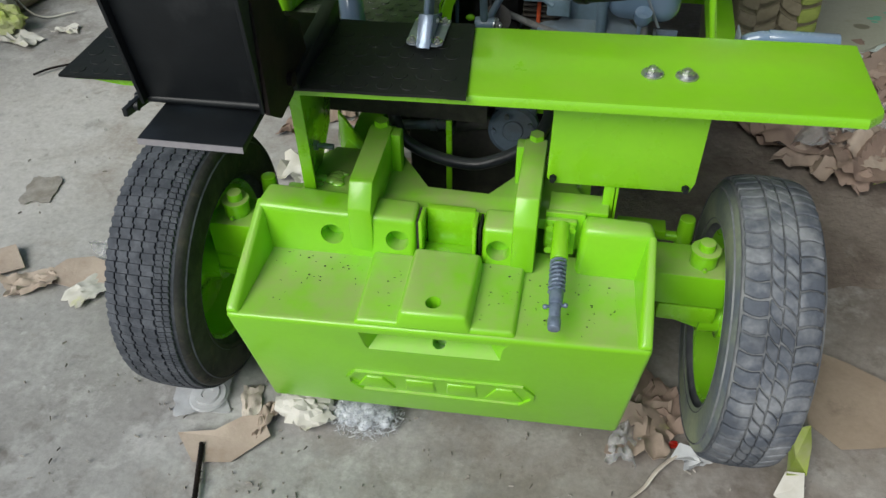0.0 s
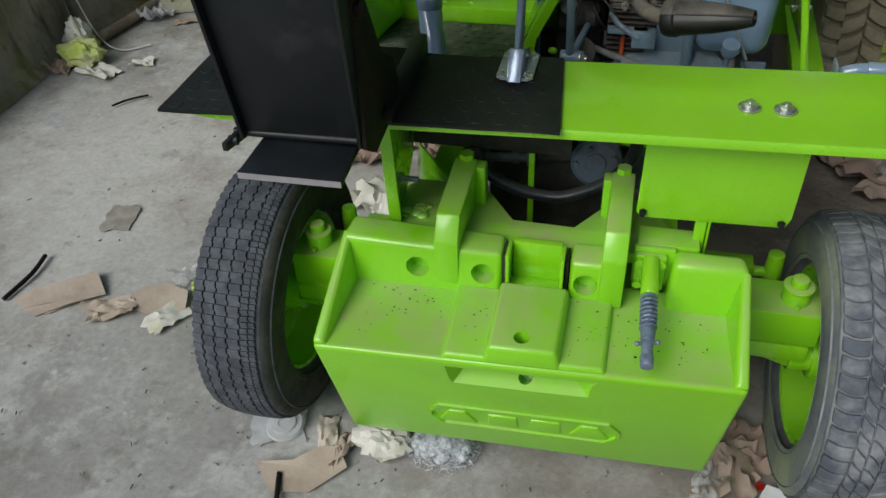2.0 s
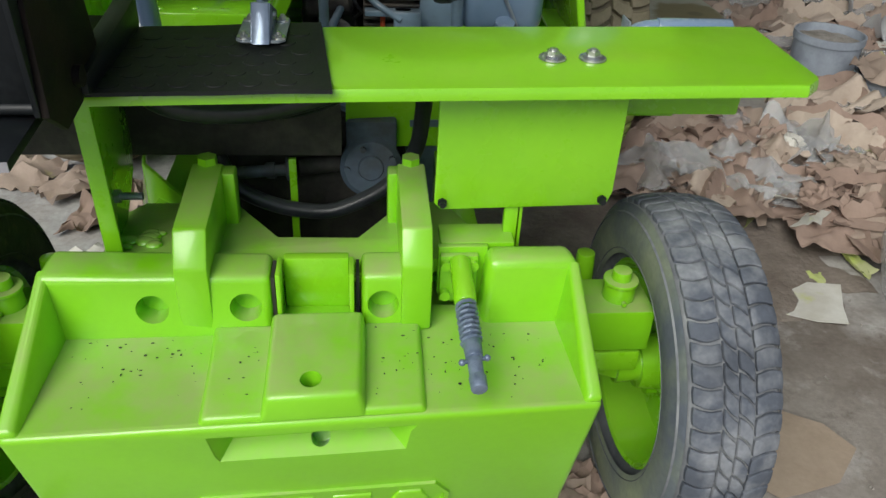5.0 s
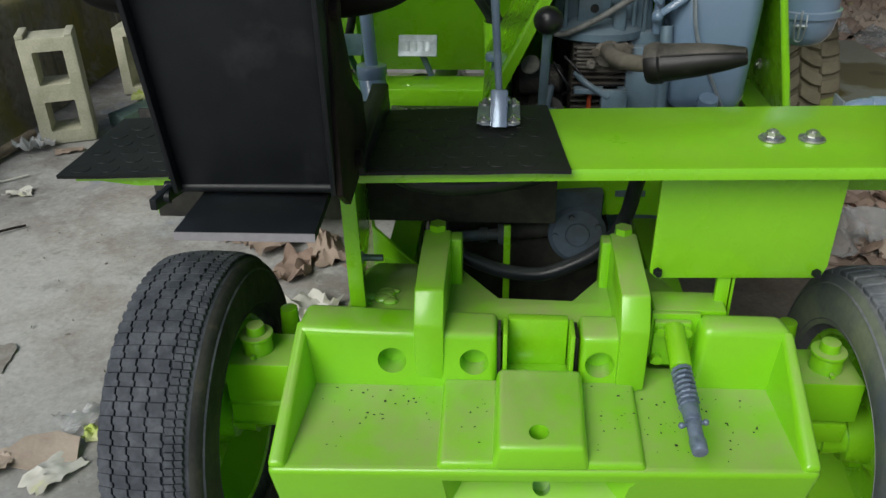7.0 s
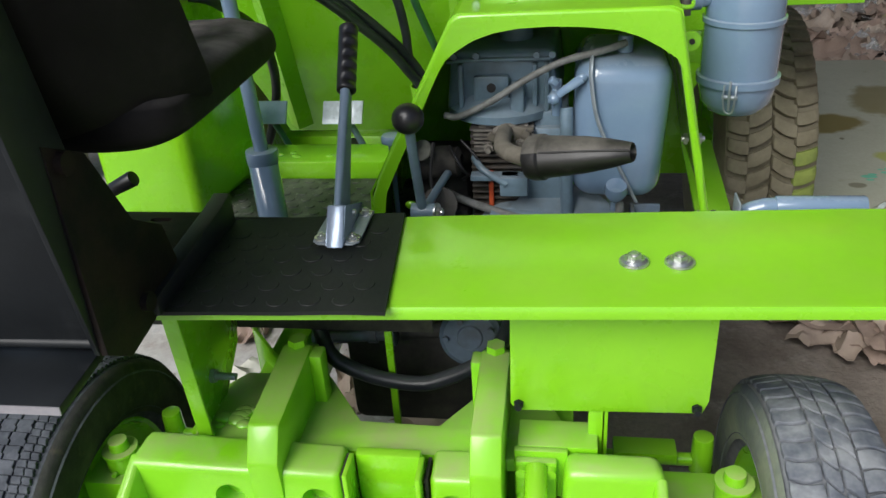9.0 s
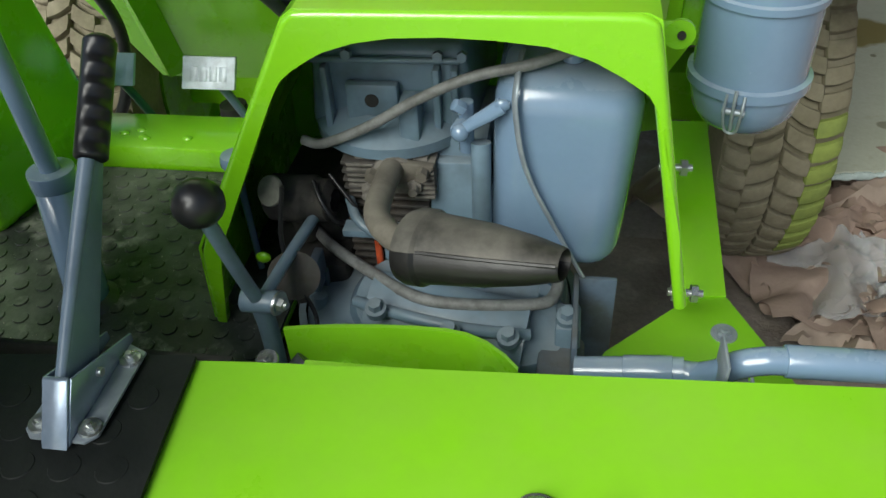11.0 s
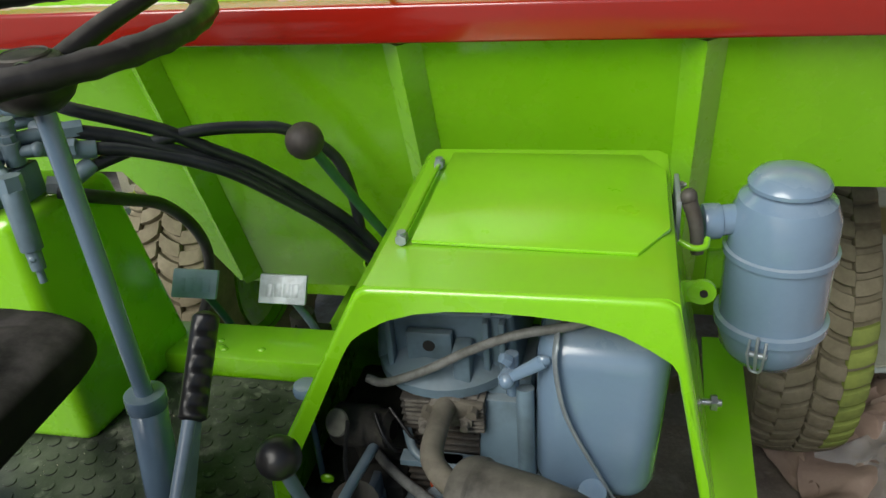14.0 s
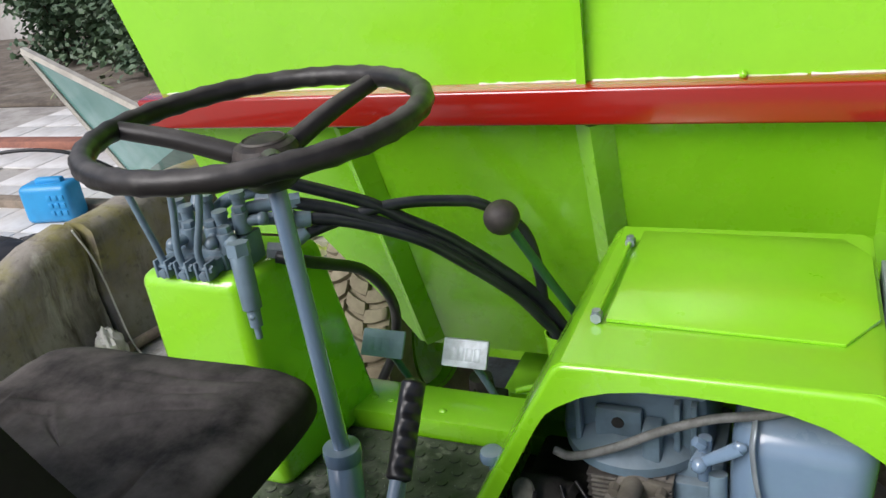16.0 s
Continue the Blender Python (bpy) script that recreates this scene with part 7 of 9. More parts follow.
elbows = (((-0.590, 1.885, 1.15), (-0.590, 1.91, 1.175), (-0.555, 1.935, 1.180)), ((-0.565, 1.89, 1.14), (-0.55, 1.92, 1.155), (-0.515, 1.945, 1.160)),
          ((-0.505, 1.89, 1.15), (-0.49, 1.905, 1.150), (-0.455, 1.93, 1.148)), ((-0.53, 1.87, 1.13), (-0.50, 1.90, 1.13), (-0.46, 1.915, 1.128)))
for e in elbows:
    part("hose_elbow", Shape().tube(e, 0.0105, 10).cyl(e[-1], tuple(Vector(e[-1]) + (Vector(e[-1]) - Vector(e[-2])).normalized() * 0.03), 0.0135, 0.0135, 6), BLUE, htank)
# hoses sweeping across to the hood
H1 = [(-0.53, 1.93, 1.182), (-0.47, 1.935, 1.190), (-0.432, 1.943, 1.176), (-0.385, 1.976, 1.148), (-0.339, 2.009, 1.118), (-0.294, 2.040, 1.078), (-0.240, 2.079, 1.030), (-0.169, 2.129, 0.948), (-0.122, 2.161, 0.885), (-0.092, 2.174, 0.835), (-0.074, 2.178, 0.79), (-0.070, 2.178, 0.70)]
H2 = [(-0.50, 1.93, 1.150), (-0.444, 1.938, 1.146), (-0.378, 1.981, 1.116), (-0.310, 2.029, 1.068), (-0.242, 2.077, 1.017), (-0.178, 2.122, 0.934), (-0.122, 2.159, 0.857), (-0.094, 2.165, 0.80), (-0.090, 2.166, 0.70)]
H3 = [(-0.452, 1.92, 1.124), (-0.401, 1.955, 1.112), (-0.345, 1.998, 1.084), (-0.270, 2.040, 1.040), (-0.205, 2.085, 0.972), (-0.150, 2.125, 0.905), (-0.112, 2.148, 0.845), (-0.086, 2.155, 0.80), (-0.082, 2.157, 0.70)]
H4 = [(-0.455, 1.915, 1.075), (-0.440, 1.930, 1.086), (-0.377, 1.982, 1.102), (-0.304, 2.033, 1.109), (-0.232, 2.084, 1.096), (-0.188, 2.115, 1.078), (-0.134, 2.154, 1.017), (-0.116, 2.166, 0.933), (-0.112, 2.168, 0.868), (-0.096, 2.174, 0.80), (-0.094, 2.176, 0.70)]
for h_, r_ in ((H1, 0.0105), (H2, 0.0105), (H3, 0.010), (H4, 0.0098)):
    hose = part("hydraulic_hose", Shape().tube(h_, r_, 12, 8), HOSE, dumper, "dusty black hydraulic hose")
    f0, f1 = Vector(h_[0]), Vector(h_[1])
    part("ferrule", Shape().cyl(f0, f0 + (f1 - f0).normalized() * 0.045, r_ + 0.0035, r_ + 0.0035, 20, 0.002), BLUE, hose, "painted crimped ferrule")
part("hydraulic_hose", Shape().tube([(-0.455, 1.89, 1.072), (-0.422, 1.90, 1.062), (-0.412, 1.97, 1.022), (-0.405, 2.05, 0.972), (-0.412, 2.13, 0.888), (-0.435, 2.19, 0.792), (-0.475, 2.215, 0.68), (-0.52, 2.22, 0.60)], 0.0105, 12, 8), HOSE, dumper, "black hose dropping beside the tank")
part("hose_nut", Shape().cyl((-0.475, 1.895, 1.080), (-0.44, 1.912, 1.072), 0.014, 0.014, 6), GALV, dumper)
# big suction hose under the deck, pump and shaft
part("suction_hose", Shape().tube([(-0.165, 1.50, 0.625), (-0.144, 1.475, 0.590), (-0.117, 1.47, 0.568), (-0.066, 1.47, 0.546), (-0.006, 1.47, 0.537), (0.035, 1.47, 0.546), (0.089, 1.47, 0.575), (0.127, 1.47, 0.613), (0.147, 1.47, 0.655), (0.152, 1.45, 0.71), (0.152, 1.41, 0.77), (0.150, 1.38, 0.83)], 0.0125, 14, 8), HOSE, dumper, "thick black suction hose")
pm = Shape().lathe([(0.0, -0.004), (0.020, -0.004), (0.022, 0.0), (0.044, 0.0), (0.052, 0.007), (0.052, 0.04), (0.044, 0.06), (0.0, 0.06)], (0.076, 1.54, 0.580), (0, 1, -0.25), 28)
pm.box(0.035, 0.120, 1.56, 1.62, 0.545, 0.655, 0.006)
pump = part("hydraulic_pump", pm, BLUE_DARK, dumper, "dirty blue hydraulic pump")
for an in (0.5, 1.9, 3.2, 4.6, 5.7):
    part("bolt", Shape().cyl((0.076 + 0.040 * math.cos(an), 1.541 - 0.008 * math.sin(an), 0.580 + 0.040 * math.sin(an)), (0.076 + 0.040 * math.cos(an), 1.532 - 0.008 * math.sin(an), 0.582 + 0.040 * math.sin(an)), 0.0055, 0.005, 6), BLUE_DARK, pump)
sh = Shape().cyl((-0.20, 1.56, 0.556), (-0.060, 1.56, 0.568), 0.0105, 0.0105, 14).cyl((-0.066, 1.56, 0.5675), (-0.052, 1.56, 0.5685), 0.020, 0.020, 18, 0.002).cyl((-0.10, 1.56, 0.565), (-0.085, 1.56, 0.566), 0.014, 0.014, 12)
part("pump_shaft", sh, BLUE_DARK, dumper, "dark blue-grey pump shaft")
part("coupling", Shape().cyl((-0.045, 1.565, 0.569), (0.03, 1.575, 0.574), 0.015, 0.015, 14).box(-0.02, 0.02, 1.56, 1.60, 0.59, 0.64, 0.006).cyl((-0.03, 1.57, 0.61), (0.0, 1.57, 0.62), 0.012, 0.012, 10), DARK, dumper, "grimy coupling and pipe fittings")
# dark gearbox; its thin second box is a shield added to deepen under-deck shade
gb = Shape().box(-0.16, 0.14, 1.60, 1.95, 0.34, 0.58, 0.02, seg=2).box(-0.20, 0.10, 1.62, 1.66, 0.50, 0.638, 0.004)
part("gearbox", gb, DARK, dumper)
for pts in (((-0.26, 1.40, 0.79), (-0.20, 1.385, 0.755), (-0.10, 1.39, 0.745), (0.0, 1.40, 0.765), (0.10, 1.42, 0.80)), ((-0.26, 1.44, 0.77), (-0.17, 1.43, 0.74), (-0.05, 1.43, 0.735), (0.04, 1.45, 0.76), (0.09, 1.50, 0.80))):
    part("under_deck_hose", Shape().tube(pts, 0.017, 12, 8), HOSE, dumper, "thick black hose under the deck")
# added dark sheet that keeps the space under the deck in shade
part("under_deck_plate", Shape().box(-0.655, 0.03, 1.466, 1.472, 0.640, 0.835, 0.001), DARK, dumper, "dark plate added for the shade under the deck")
part("stay", Shape().box(-0.056, -0.044, 1.496, 1.504, 0.42, 0.618, 0.001), GREEN, dumper)
part("frame_bracket", Shape().box(-0.37, -0.32, 1.66, 1.70, 0.575, 0.625, 0.004), GREEN, dumper)
part("under_deck_bar", Shape().box(0.44, 0.62, 1.40, 1.46, 0.74, 0.79, 0.004), GREEN, dumper)
part("drive_shaft", Shape().cyl((0, 1.95, 0.45), (0, 2.7, 0.42), 0.03, 0.03, 14), DARK, dumper)
cf = Shape().box(-0.27, -0.20, 2.3, 3.1, 0.42, 0.56, 0.006)
part("front_rail", cf, GREEN, dumper)
cf = Shape().box(0.18, 0.25, 2.3, 3.1, 0.42, 0.56, 0.006)
part("front_rail", cf, GREEN, dumper)

# skip -----------------------------------------------------------------------------------
def wall_y(z):
    """The skip's rear wall leans away towards its foot."""
    return 2.135 + (1.215 - z) * 0.36


sk = Shape()
outline = [(-0.815, 1.235), (0.815, 1.235), (0.822, 0.945), (0.64, 0.945), (0.56, 0.86), (0.47, 0.64), (-0.47, 0.64), (-0.52, 0.78), (-0.60, 0.945), (-0.822, 0.945)]
sk.hexa([(x, wall_y(z), z) for x, z in outline], [(x, wall_y(z) + 0.006, z) for x, z in outline])
skip = part("skip", sk, GREEN, dumper, "lime steel tipping skip")
for sx in (-1, 1):
    part("skip_side", Shape().hexa([(sx * 0.815, wall_y(0.945) + 0.008, 0.95), (sx * 0.809, wall_y(0.945) + 0.008, 0.95), (sx * 0.809, 3.25, 0.95), (sx * 0.815, 3.25, 0.95)],
                                   [(sx * 0.815, 2.145, 1.235), (sx * 0.809, 2.145, 1.235), (sx * 0.809, 3.35, 1.235), (sx * 0.815, 3.35, 1.235)]), GREEN, skip)
    part("skip_flank", Shape().hexa([(sx * 0.47, wall_y(0.64) + 0.01, 0.65), (sx * 0.47, wall_y(0.64) + 0.01, 0.656), (sx * 0.47, 3.2, 0.66), (sx * 0.47, 3.2, 0.654)],
                                    [(sx * 0.60, wall_y(0.95) + 0.01, 0.942), (sx * 0.60, wall_y(0.95) + 0.01, 0.948), (sx * 0.60, 3.25, 0.948), (sx * 0.60, 3.25, 0.942)]), GREEN, skip)
    part("skip_shelf", Shape().box(sx * 0.602, sx * 0.815, wall_y(0.95) + 0.012, 3.25, 0.942, 0.948), GREEN, skip)
part("skip_floor", Shape().box(-0.468, 0.468, wall_y(0.64) + 0.012, 3.2, 0.640, 0.646), GREEN, skip)
part("skip_front", Shape().box(-0.80, 0.80, 3.252, 3.258, 0.66, 1.235), GREEN, skip)
for x in (-0.435, 0.004, 0.437):
    rb = Shape()
    z0, z1 = 0.66, 1.214
    w3, d3 = 0.030, 0.030
    rb.hexa([(x - w3, wall_y(z0) - 0.001, z0), (x, wall_y(z0) - d3, z0 - 0.004), (x + w3, wall_y(z0) - 0.001, z0)], [(x - w3, wall_y(z1) - 0.001, z1), (x, wall_y(z1) - d3, z1), (x + w3, wall_y(z1) - 0.001, z1)])
    part("rib", rb, GREEN, skip, "ridged stiffening rib")
rl = Shape().hexa([(-0.840, 2.088, 1.221), (0.840, 2.088, 1.221), (0.840, 2.138, 1.226), (-0.840, 2.138, 1.226)], [(-0.852, 2.084, 1.278), (0.852, 2.084, 1.278), (0.852, 2.130, 1.284), (-0.852, 2.130, 1.284)], 0.006, 4)
part("top_rail", rl, RED, skip, "glossy red box rail along the skip's rim")
up = Shape()
for (x0_, x1_) in ((-1.0, -0.006), (-0.002, 1.0)):
    xa0, xa1 = (max(x0_, -0.815), min(x1_, 0.815))
    xb0, xb1 = (-0.90 if x0_ < -0.5 else x0_), (0.90 if x1_ > 0.5 else x1_)
    up.hexa([(xa0, 2.118, 1.280), (xa1, 2.118, 1.280), (xa1, 2.124, 1.280), (xa0, 2.124, 1.280)], [(xb0, 2.122, 1.53), (xb1, 2.122, 1.53), (xb1, 2.128, 1.53), (xb0, 2.128, 1.53)])
for sx in (-1, 1):
    up.hexa([(sx * 0.815, 2.118, 1.28), (sx * 0.815, 2.124, 1.28), (sx * 0.83, 2.24, 1.28), (sx * 0.826, 2.24, 1.28)], [(sx * 0.90, 2.122, 1.53), (sx * 0.90, 2.128, 1.53), (sx * 0.94, 2.40, 1.53), (sx * 0.934, 2.40, 1.53)])
part("spill_guard", up, GREEN, skip, "lime sheet spill guard above the red rail")
part("seam_gusset", Shape().hexa([(-0.012, 2.104, 1.272), (0.002, 2.104, 1.272), (0.0, 2.112, 1.268), (-0.010, 2.112, 1.268)], [(-0.006, 2.094, 1.53), (0.000, 2.094, 1.53), (0.0, 2.122, 1.53), (-0.006, 2.122, 1.53)]), GREEN, skip)
for xa, xb in ((-0.80, -0.30), (-0.17, -0.015), (0.010, 0.30), (0.305, 0.80)):
    bead_rng = random.Random(int(xa * 100) + 500)
    pts = [(xa + (xb - xa) * i / 24, 2.1165, 1.2815 + bead_rng.uniform(-0.0012, 0.0012)) for i in range(25)]
    part("sealant_bead", Shape().tube(pts, 0.0026, 8, 2), SEALANT, skip, "rough white sealant bead")
for x in (0.22, 0.50):
    part("weld_drop", Shape().ball((x, 2.113, 1.285), 0.006, n=8), GREEN, skip)


# ---------------------------------------------------------------- things in the yard
def crumple(w, d, amp, seed, n=10, ragged=0.12, fold=4.0, curl=0.0, thick=0.0012):
    """A creased sheet lying round the origin, its lowest point at z = 0."""
    rng = random.Random(seed)
    ox, oy = rng.uniform(0, 99), rng.uniform(0, 99)
    folds = [(rng.uniform(0, math.pi), rng.uniform(-0.4, 0.4), rng.uniform(-0.9, 0.9)) for _ in range(4)]
    vs_ = []
    for j in range(n + 1):
        for i in range(n + 1):
            u, v = i / n * 2 - 1, j / n * 2 - 1
            e = 1 + ragged * noise.noise((ox + u * 2, oy + v * 2, 5.0)) * (max(abs(u), abs(v)) ** 2) * 2
            x, y = u * w / 2 * e, v * d / 2 * e
            z = 0.0
            for a, off, k_ in folds:
                z += k_ * abs((u * math.cos(a) + v * math.sin(a)) - off) * amp * 0.5
            z += amp * (abs(noise.noise((ox + u * fold * 0.5, oy + v * fold * 0.5, 1.0))) * 1.3 + 0.35 * abs(noise.noise((ox + u * fold * 1.6, oy + v * fold * 1.6, 2.0))))
            z += curl * (u * u) * 0.5
            x += amp * 0.35 * noise.noise((ox + u * 1.3, oy + v * 1.3, 8.0))
            y += amp * 0.35 * noise.noise((ox + u * 1.3, oy + v * 1.3, 9.0))
            vs_.append([x, y, z])
    lo = sorted(p[2] for p in vs_)[len(vs_) // 12]
    for p in vs_:
        p[2] = max(p[2] - lo, 0.0) + 0.002
    tot = len(vs_)
    vs_ = [tuple(p) for p in vs_] + [(p[0], p[1], p[2] - thick) for p in vs_]
    w2 = n + 1
    fs_ = []
    for j in range(n):
        for i in range(n):
            a = j * w2 + i
            fs_.append([a, a + 1, a + w2 + 1, a + w2])
            fs_.append([tot + a, tot + a + w2, tot + a + w2 + 1, tot + a + 1])
    for i in range(n):
        fs_.append([i, tot + i, tot + i + 1, i + 1])
        fs_.append([n * w2 + i, n * w2 + i + 1, tot + n * w2 + i + 1, tot + n * w2 + i])
        fs_.append([i * w2, (i + 1) * w2, tot + (i + 1) * w2, tot + i * w2])
        fs_.append([i * w2 + n, tot + i * w2 + n, tot + (i + 1) * w2 + n, (i + 1) * w2 + n])
    return vs_, fs_


def scrap(name, x, y, w, d, amp, turn, mat, label, category, seed, z=0.0, group="", n=10, **kw):
    v_, f_ = crumple(w, d, amp, seed, n=n, **kw)
    ob = thing(name, Shape().raw(v_, f_), mat, label, category, group, angle=50)
    ob.matrix_basis = pose(x, y, z, 0, 0, turn)
    return ob


def wad(name, x, y, z, r, squash, turn, mat, label, seed, group=""):
    """A sheet of paper crushed into a creased lump."""
    rng = random.Random(seed)
    off = Vector((rng.uniform(0, 50), rng.uniform(0, 50), rng.uniform(0, 50)))
    vs_, fs_ = [], []
    nu, nv = 26, 15
    for j in range(nv + 1):
        th = math.pi * j / nv - math.pi / 2
        for i in range(nu):
            ph = 2 * math.pi * i / nu
            d = Vector((math.cos(th) * math.cos(ph), math.cos(th) * math.sin(ph), math.sin(th)))
            f = 0.72 + 0.50 * abs(noise.noise(d * 1.4 + off)) + 0.42 * abs(noise.noise(d * 2.9 + off * 2)) + 0.06 * noise.noise(d * 6.0 + off * 3)
            vs_.append((d.x * r * f * squash[0], d.y * r * f * squash[1], max(-0.85 * r * squash[2], d.z * r * f * squash[2]) + 0.85 * r * squash[2]))
    for j in range(nv):
        for i in range(nu):
            fs_.append([j * nu + i, j * nu + (i + 1) % nu, (j + 1) * nu + (i + 1) % nu, (j + 1) * nu + i])
    ob = thing(name, Shape().raw(vs_, fs_), mat, label, "paper", group, angle=22)
    ob.matrix_basis = pose(x, y, z, 0, 0, turn)
    return ob


def flat_sheet(name, pts, lifts, mat, label):
    """A stiff flat piece of paper with a crease across it."""
    cx, cy = sum(p[0] for p in pts) / len(pts), sum(p[1] for p in pts) / len(pts)
    s = Shape()
    k_ = len(pts)
    rim = [(x, y, 0.003 + z) for (x, y), z in zip(pts, lifts)]
    mid = (cx, cy, 0.010)
    lo = [(x, y, z - 0.0012) for x, y, z in rim + [mid]]
    s.raw(rim + [mid] + lo, [[i, (i + 1) % k_, k_] for i in range(k_)] + [[k_ + 1 + (i + 1) % k_, k_ + 1 + i, 2 * k_ + 1] for i in range(k_)] + [[i, k_ + 1 + i, k_ + 1 + (i + 1) % k_, (i + 1) % k_] for i in range(k_)])
    return thing(name, s, mat, label, "paper", angle=20)


# litter by the rear wheels
scrap("plastic_scrap", -0.585, 1.195, 0.12, 0.11, 0.008, 20, FILM_PALE, "flattened clear plastic scrap on the floor", "litter", 11)
dsc = Shape().lathe([(0.045, 0.0), (0.042, 0.006), (0.030, 0.006), (0.028, 0.012), (0.014, 0.012), (0.012, 0.008), (0.0, 0.008)], (0, 0, 0), (0, 0, 1), 28)
d_ob = thing("plastic_disc", dsc, FILM_PALE, "round clear plastic disc lying on the floor", "litter")
d_ob.matrix_basis = pose(-0.565, 1.19, 0.012, 6, -4, 0)
flat_sheet("brown_paper", ((-0.592, 1.080), (-0.51, 1.098), (-0.460, 1.140), (-0.415, 1.145), (-0.385, 1.106), (-0.452, 1.035), (-0.533, 1.019)), (0.012, 0.016, 0.022, 0.030, 0.012, 0.0, 0.004), CARDBOARD_PALE, "creased tan wrapping paper on the floor")
scrap("brown_paper", -0.412, 1.150, 0.035, 0.10, 0.030, -14, CARDBOARD_PALE, "twisted end of tan wrapping paper", "paper", 21, n=12)
scrap("brown_paper", -0.46, 1.19, 0.05, 0.11, 0.015, 15, PAPER_PALE, "torn strip of tan paper", "paper", 23)
wad("crumpled_paper", -0.325, 1.180, 0.0, 0.060, (1.15, 0.80, 0.62), -12, PAPER_WHITE, "crumpled white paper with lime overspray", 24)
wl = Shape()
for i in range(60):
    a = random.uniform(0, 6.28)
    r_ = random.uniform(0, 0.05)
    wl.ball((r_ * math.cos(a) * 1.25, r_ * math.sin(a) * 0.8, 0.022 + random.uniform(-0.008, 0.03) * (1 - r_ / 0.06)), random.uniform(0.008, 0.014), (1.1, 1, 0.8), 10)
fib = random.Random(12)
for i in range(1600):
    a, r_ = fib.uniform(0, 6.28), 0.062 * math.sqrt(fib.random())
    p = Vector((r_ * math.cos(a) * 1.25, r_ * math.sin(a) * 0.85, 0.050 * (1 - (r_ / 0.066) ** 2) + fib.uniform(0.0, 0.010)))
    d1, d2 = Vector((fib.gauss(0, 1), fib.gauss(0, 1), fib.gauss(0.2, 0.6))).normalized() * fib.uniform(0.008, 0.020), Vector((fib.gauss(0, 1), fib.gauss(0, 1), fib.gauss(0, 0.6))).normalized() * 0.010
    side_ = d1.cross(d2).normalized() * 0.0004
    wl.raw([p - side_, p + side_, p + d1 + side_, p + d1 - side_, p + d1 + d2 + side_, p + d1 + d2 - side_], [[0, 1, 2, 3], [3, 2, 4, 5]])
w_ob = thing("wool_wad", wl, WOOL, "loose wad of grey cotton waste", "cotton waste", kind="stuff", angle=80)
w_ob.matrix_basis = pose(-0.19, 1.195, 0.0)
rod = Shape().cyl((-0.528, 1.062, 0.012), (-0.488, 0.925, 0.010), 0.0055, 0.0055, 10)
for i in range(16):
    p = Vector((-0.528, 1.062, 0.012)).lerp(Vector((-0.488, 0.925, 0.010)), i / 15)
    rod.cyl(p - Vector((0, 0.002, 0)), p + Vector((0.0005, 0.001, 0.0)), 0.0066, 0.0066, 8)
thing("steel_rod", rod, RUSTY, "dark ribbed steel rod on the floor", "steel rod")
thing("plastic_strip", Shape().tube([(0.352, 1.030, 0.006), (0.385, 1.075, 0.010), (0.425, 1.118, 0.008), (0.452, 1.160, 0.014), (0.492, 1.208, 0.010)], (0.0035, 0.0075), 10, 6, flat=0.35), PAPER_PALE, "twisted pale strip of plastic film", "plastic film")
flat_sheet("strip_end", ((0.480, 1.196), (0.500, 1.232), (0.548, 1.226), (0.560, 1.206), (0.520, 1.200)), (0.010, 0.024, 0.016, 0.0, 0.012), FILM_PALE, "torn pale end of plastic film")
scrap("plastic_scrap", 0.545, 1.225, 0.09, 0.06, 0.025, 30, FILM_PALE, "crumpled clear plastic scrap", "plastic film", 32)
flat_sheet("lime_sleeve", ((0.738, 1.300), (0.784, 1.322), (0.772, 1.255), (0.758, 1.196), (0.712, 1.180), (0.722, 1.240)), (0.034, 0.030, 0.040, 0.022, 0.034, 0.044), PAPER_LIME, "folded paper sleeve sprayed lime")
flat_sheet("sleeve_end", ((0.690, 1.150), (0.712, 1.190), (0.752, 1.196), (0.750, 1.150), (0.722, 1.128)), (0.002, 0.034, 0.028, 0.006, 0.0), PAPER_WHITE, "white and lime folded paper end on the floor")
flat_sheet("cardboard_sheet", ((0.790, 1.350), (0.800, 1.460), (0.825, 1.570), (0.905, 1.545), (1.020, 1.468), (1.060, 1.400), (0.985, 1.322), (0.900, 1.296), (0.850, 1.290)), (0.0, 0.004, 0.012, 0.006, 0.014, 0.010, 0.002, 0.008, 0.002), CARDBOARD, "worn brown cardboard sheet on the floor")
for i, (x, y, w, d, m_, lab) in enumerate(((0.42, 1.27, 0.16, 0.12, PAPER_TAN, "crumpled tan paper beside the wheel"), (0.47, 1.33, 0.12, 0.14, PAPER_BROWN, "crumpled brown paper beside the wheel"),
                                           (0.38, 1.22, 0.10, 0.06, FILM, "crumpled clear film beside the wheel"), (0.36, 1.40, 0.18, 0.16, PAPER_BROWN, "crumpled brown paper beside the wheel"),
                                           (0.30, 1.55, 0.2, 0.2, PAPER_TAN, "crumpled tan paper under the dumper"), (0.62, 1.62, 0.22, 0.16, PAPER_BROWN, "crumpled brown paper behind the wheel"))):
    scrap("paper_scrap", x, y, w, d, 0.035, random.uniform(0, 180), m_, lab, "paper", 40 + i)
scrap("red_scrap", 0.475, 1.24, 0.05, 0.02, 0.006, 5, RED, "small red plastic scrap on the floor", "litter", 51)
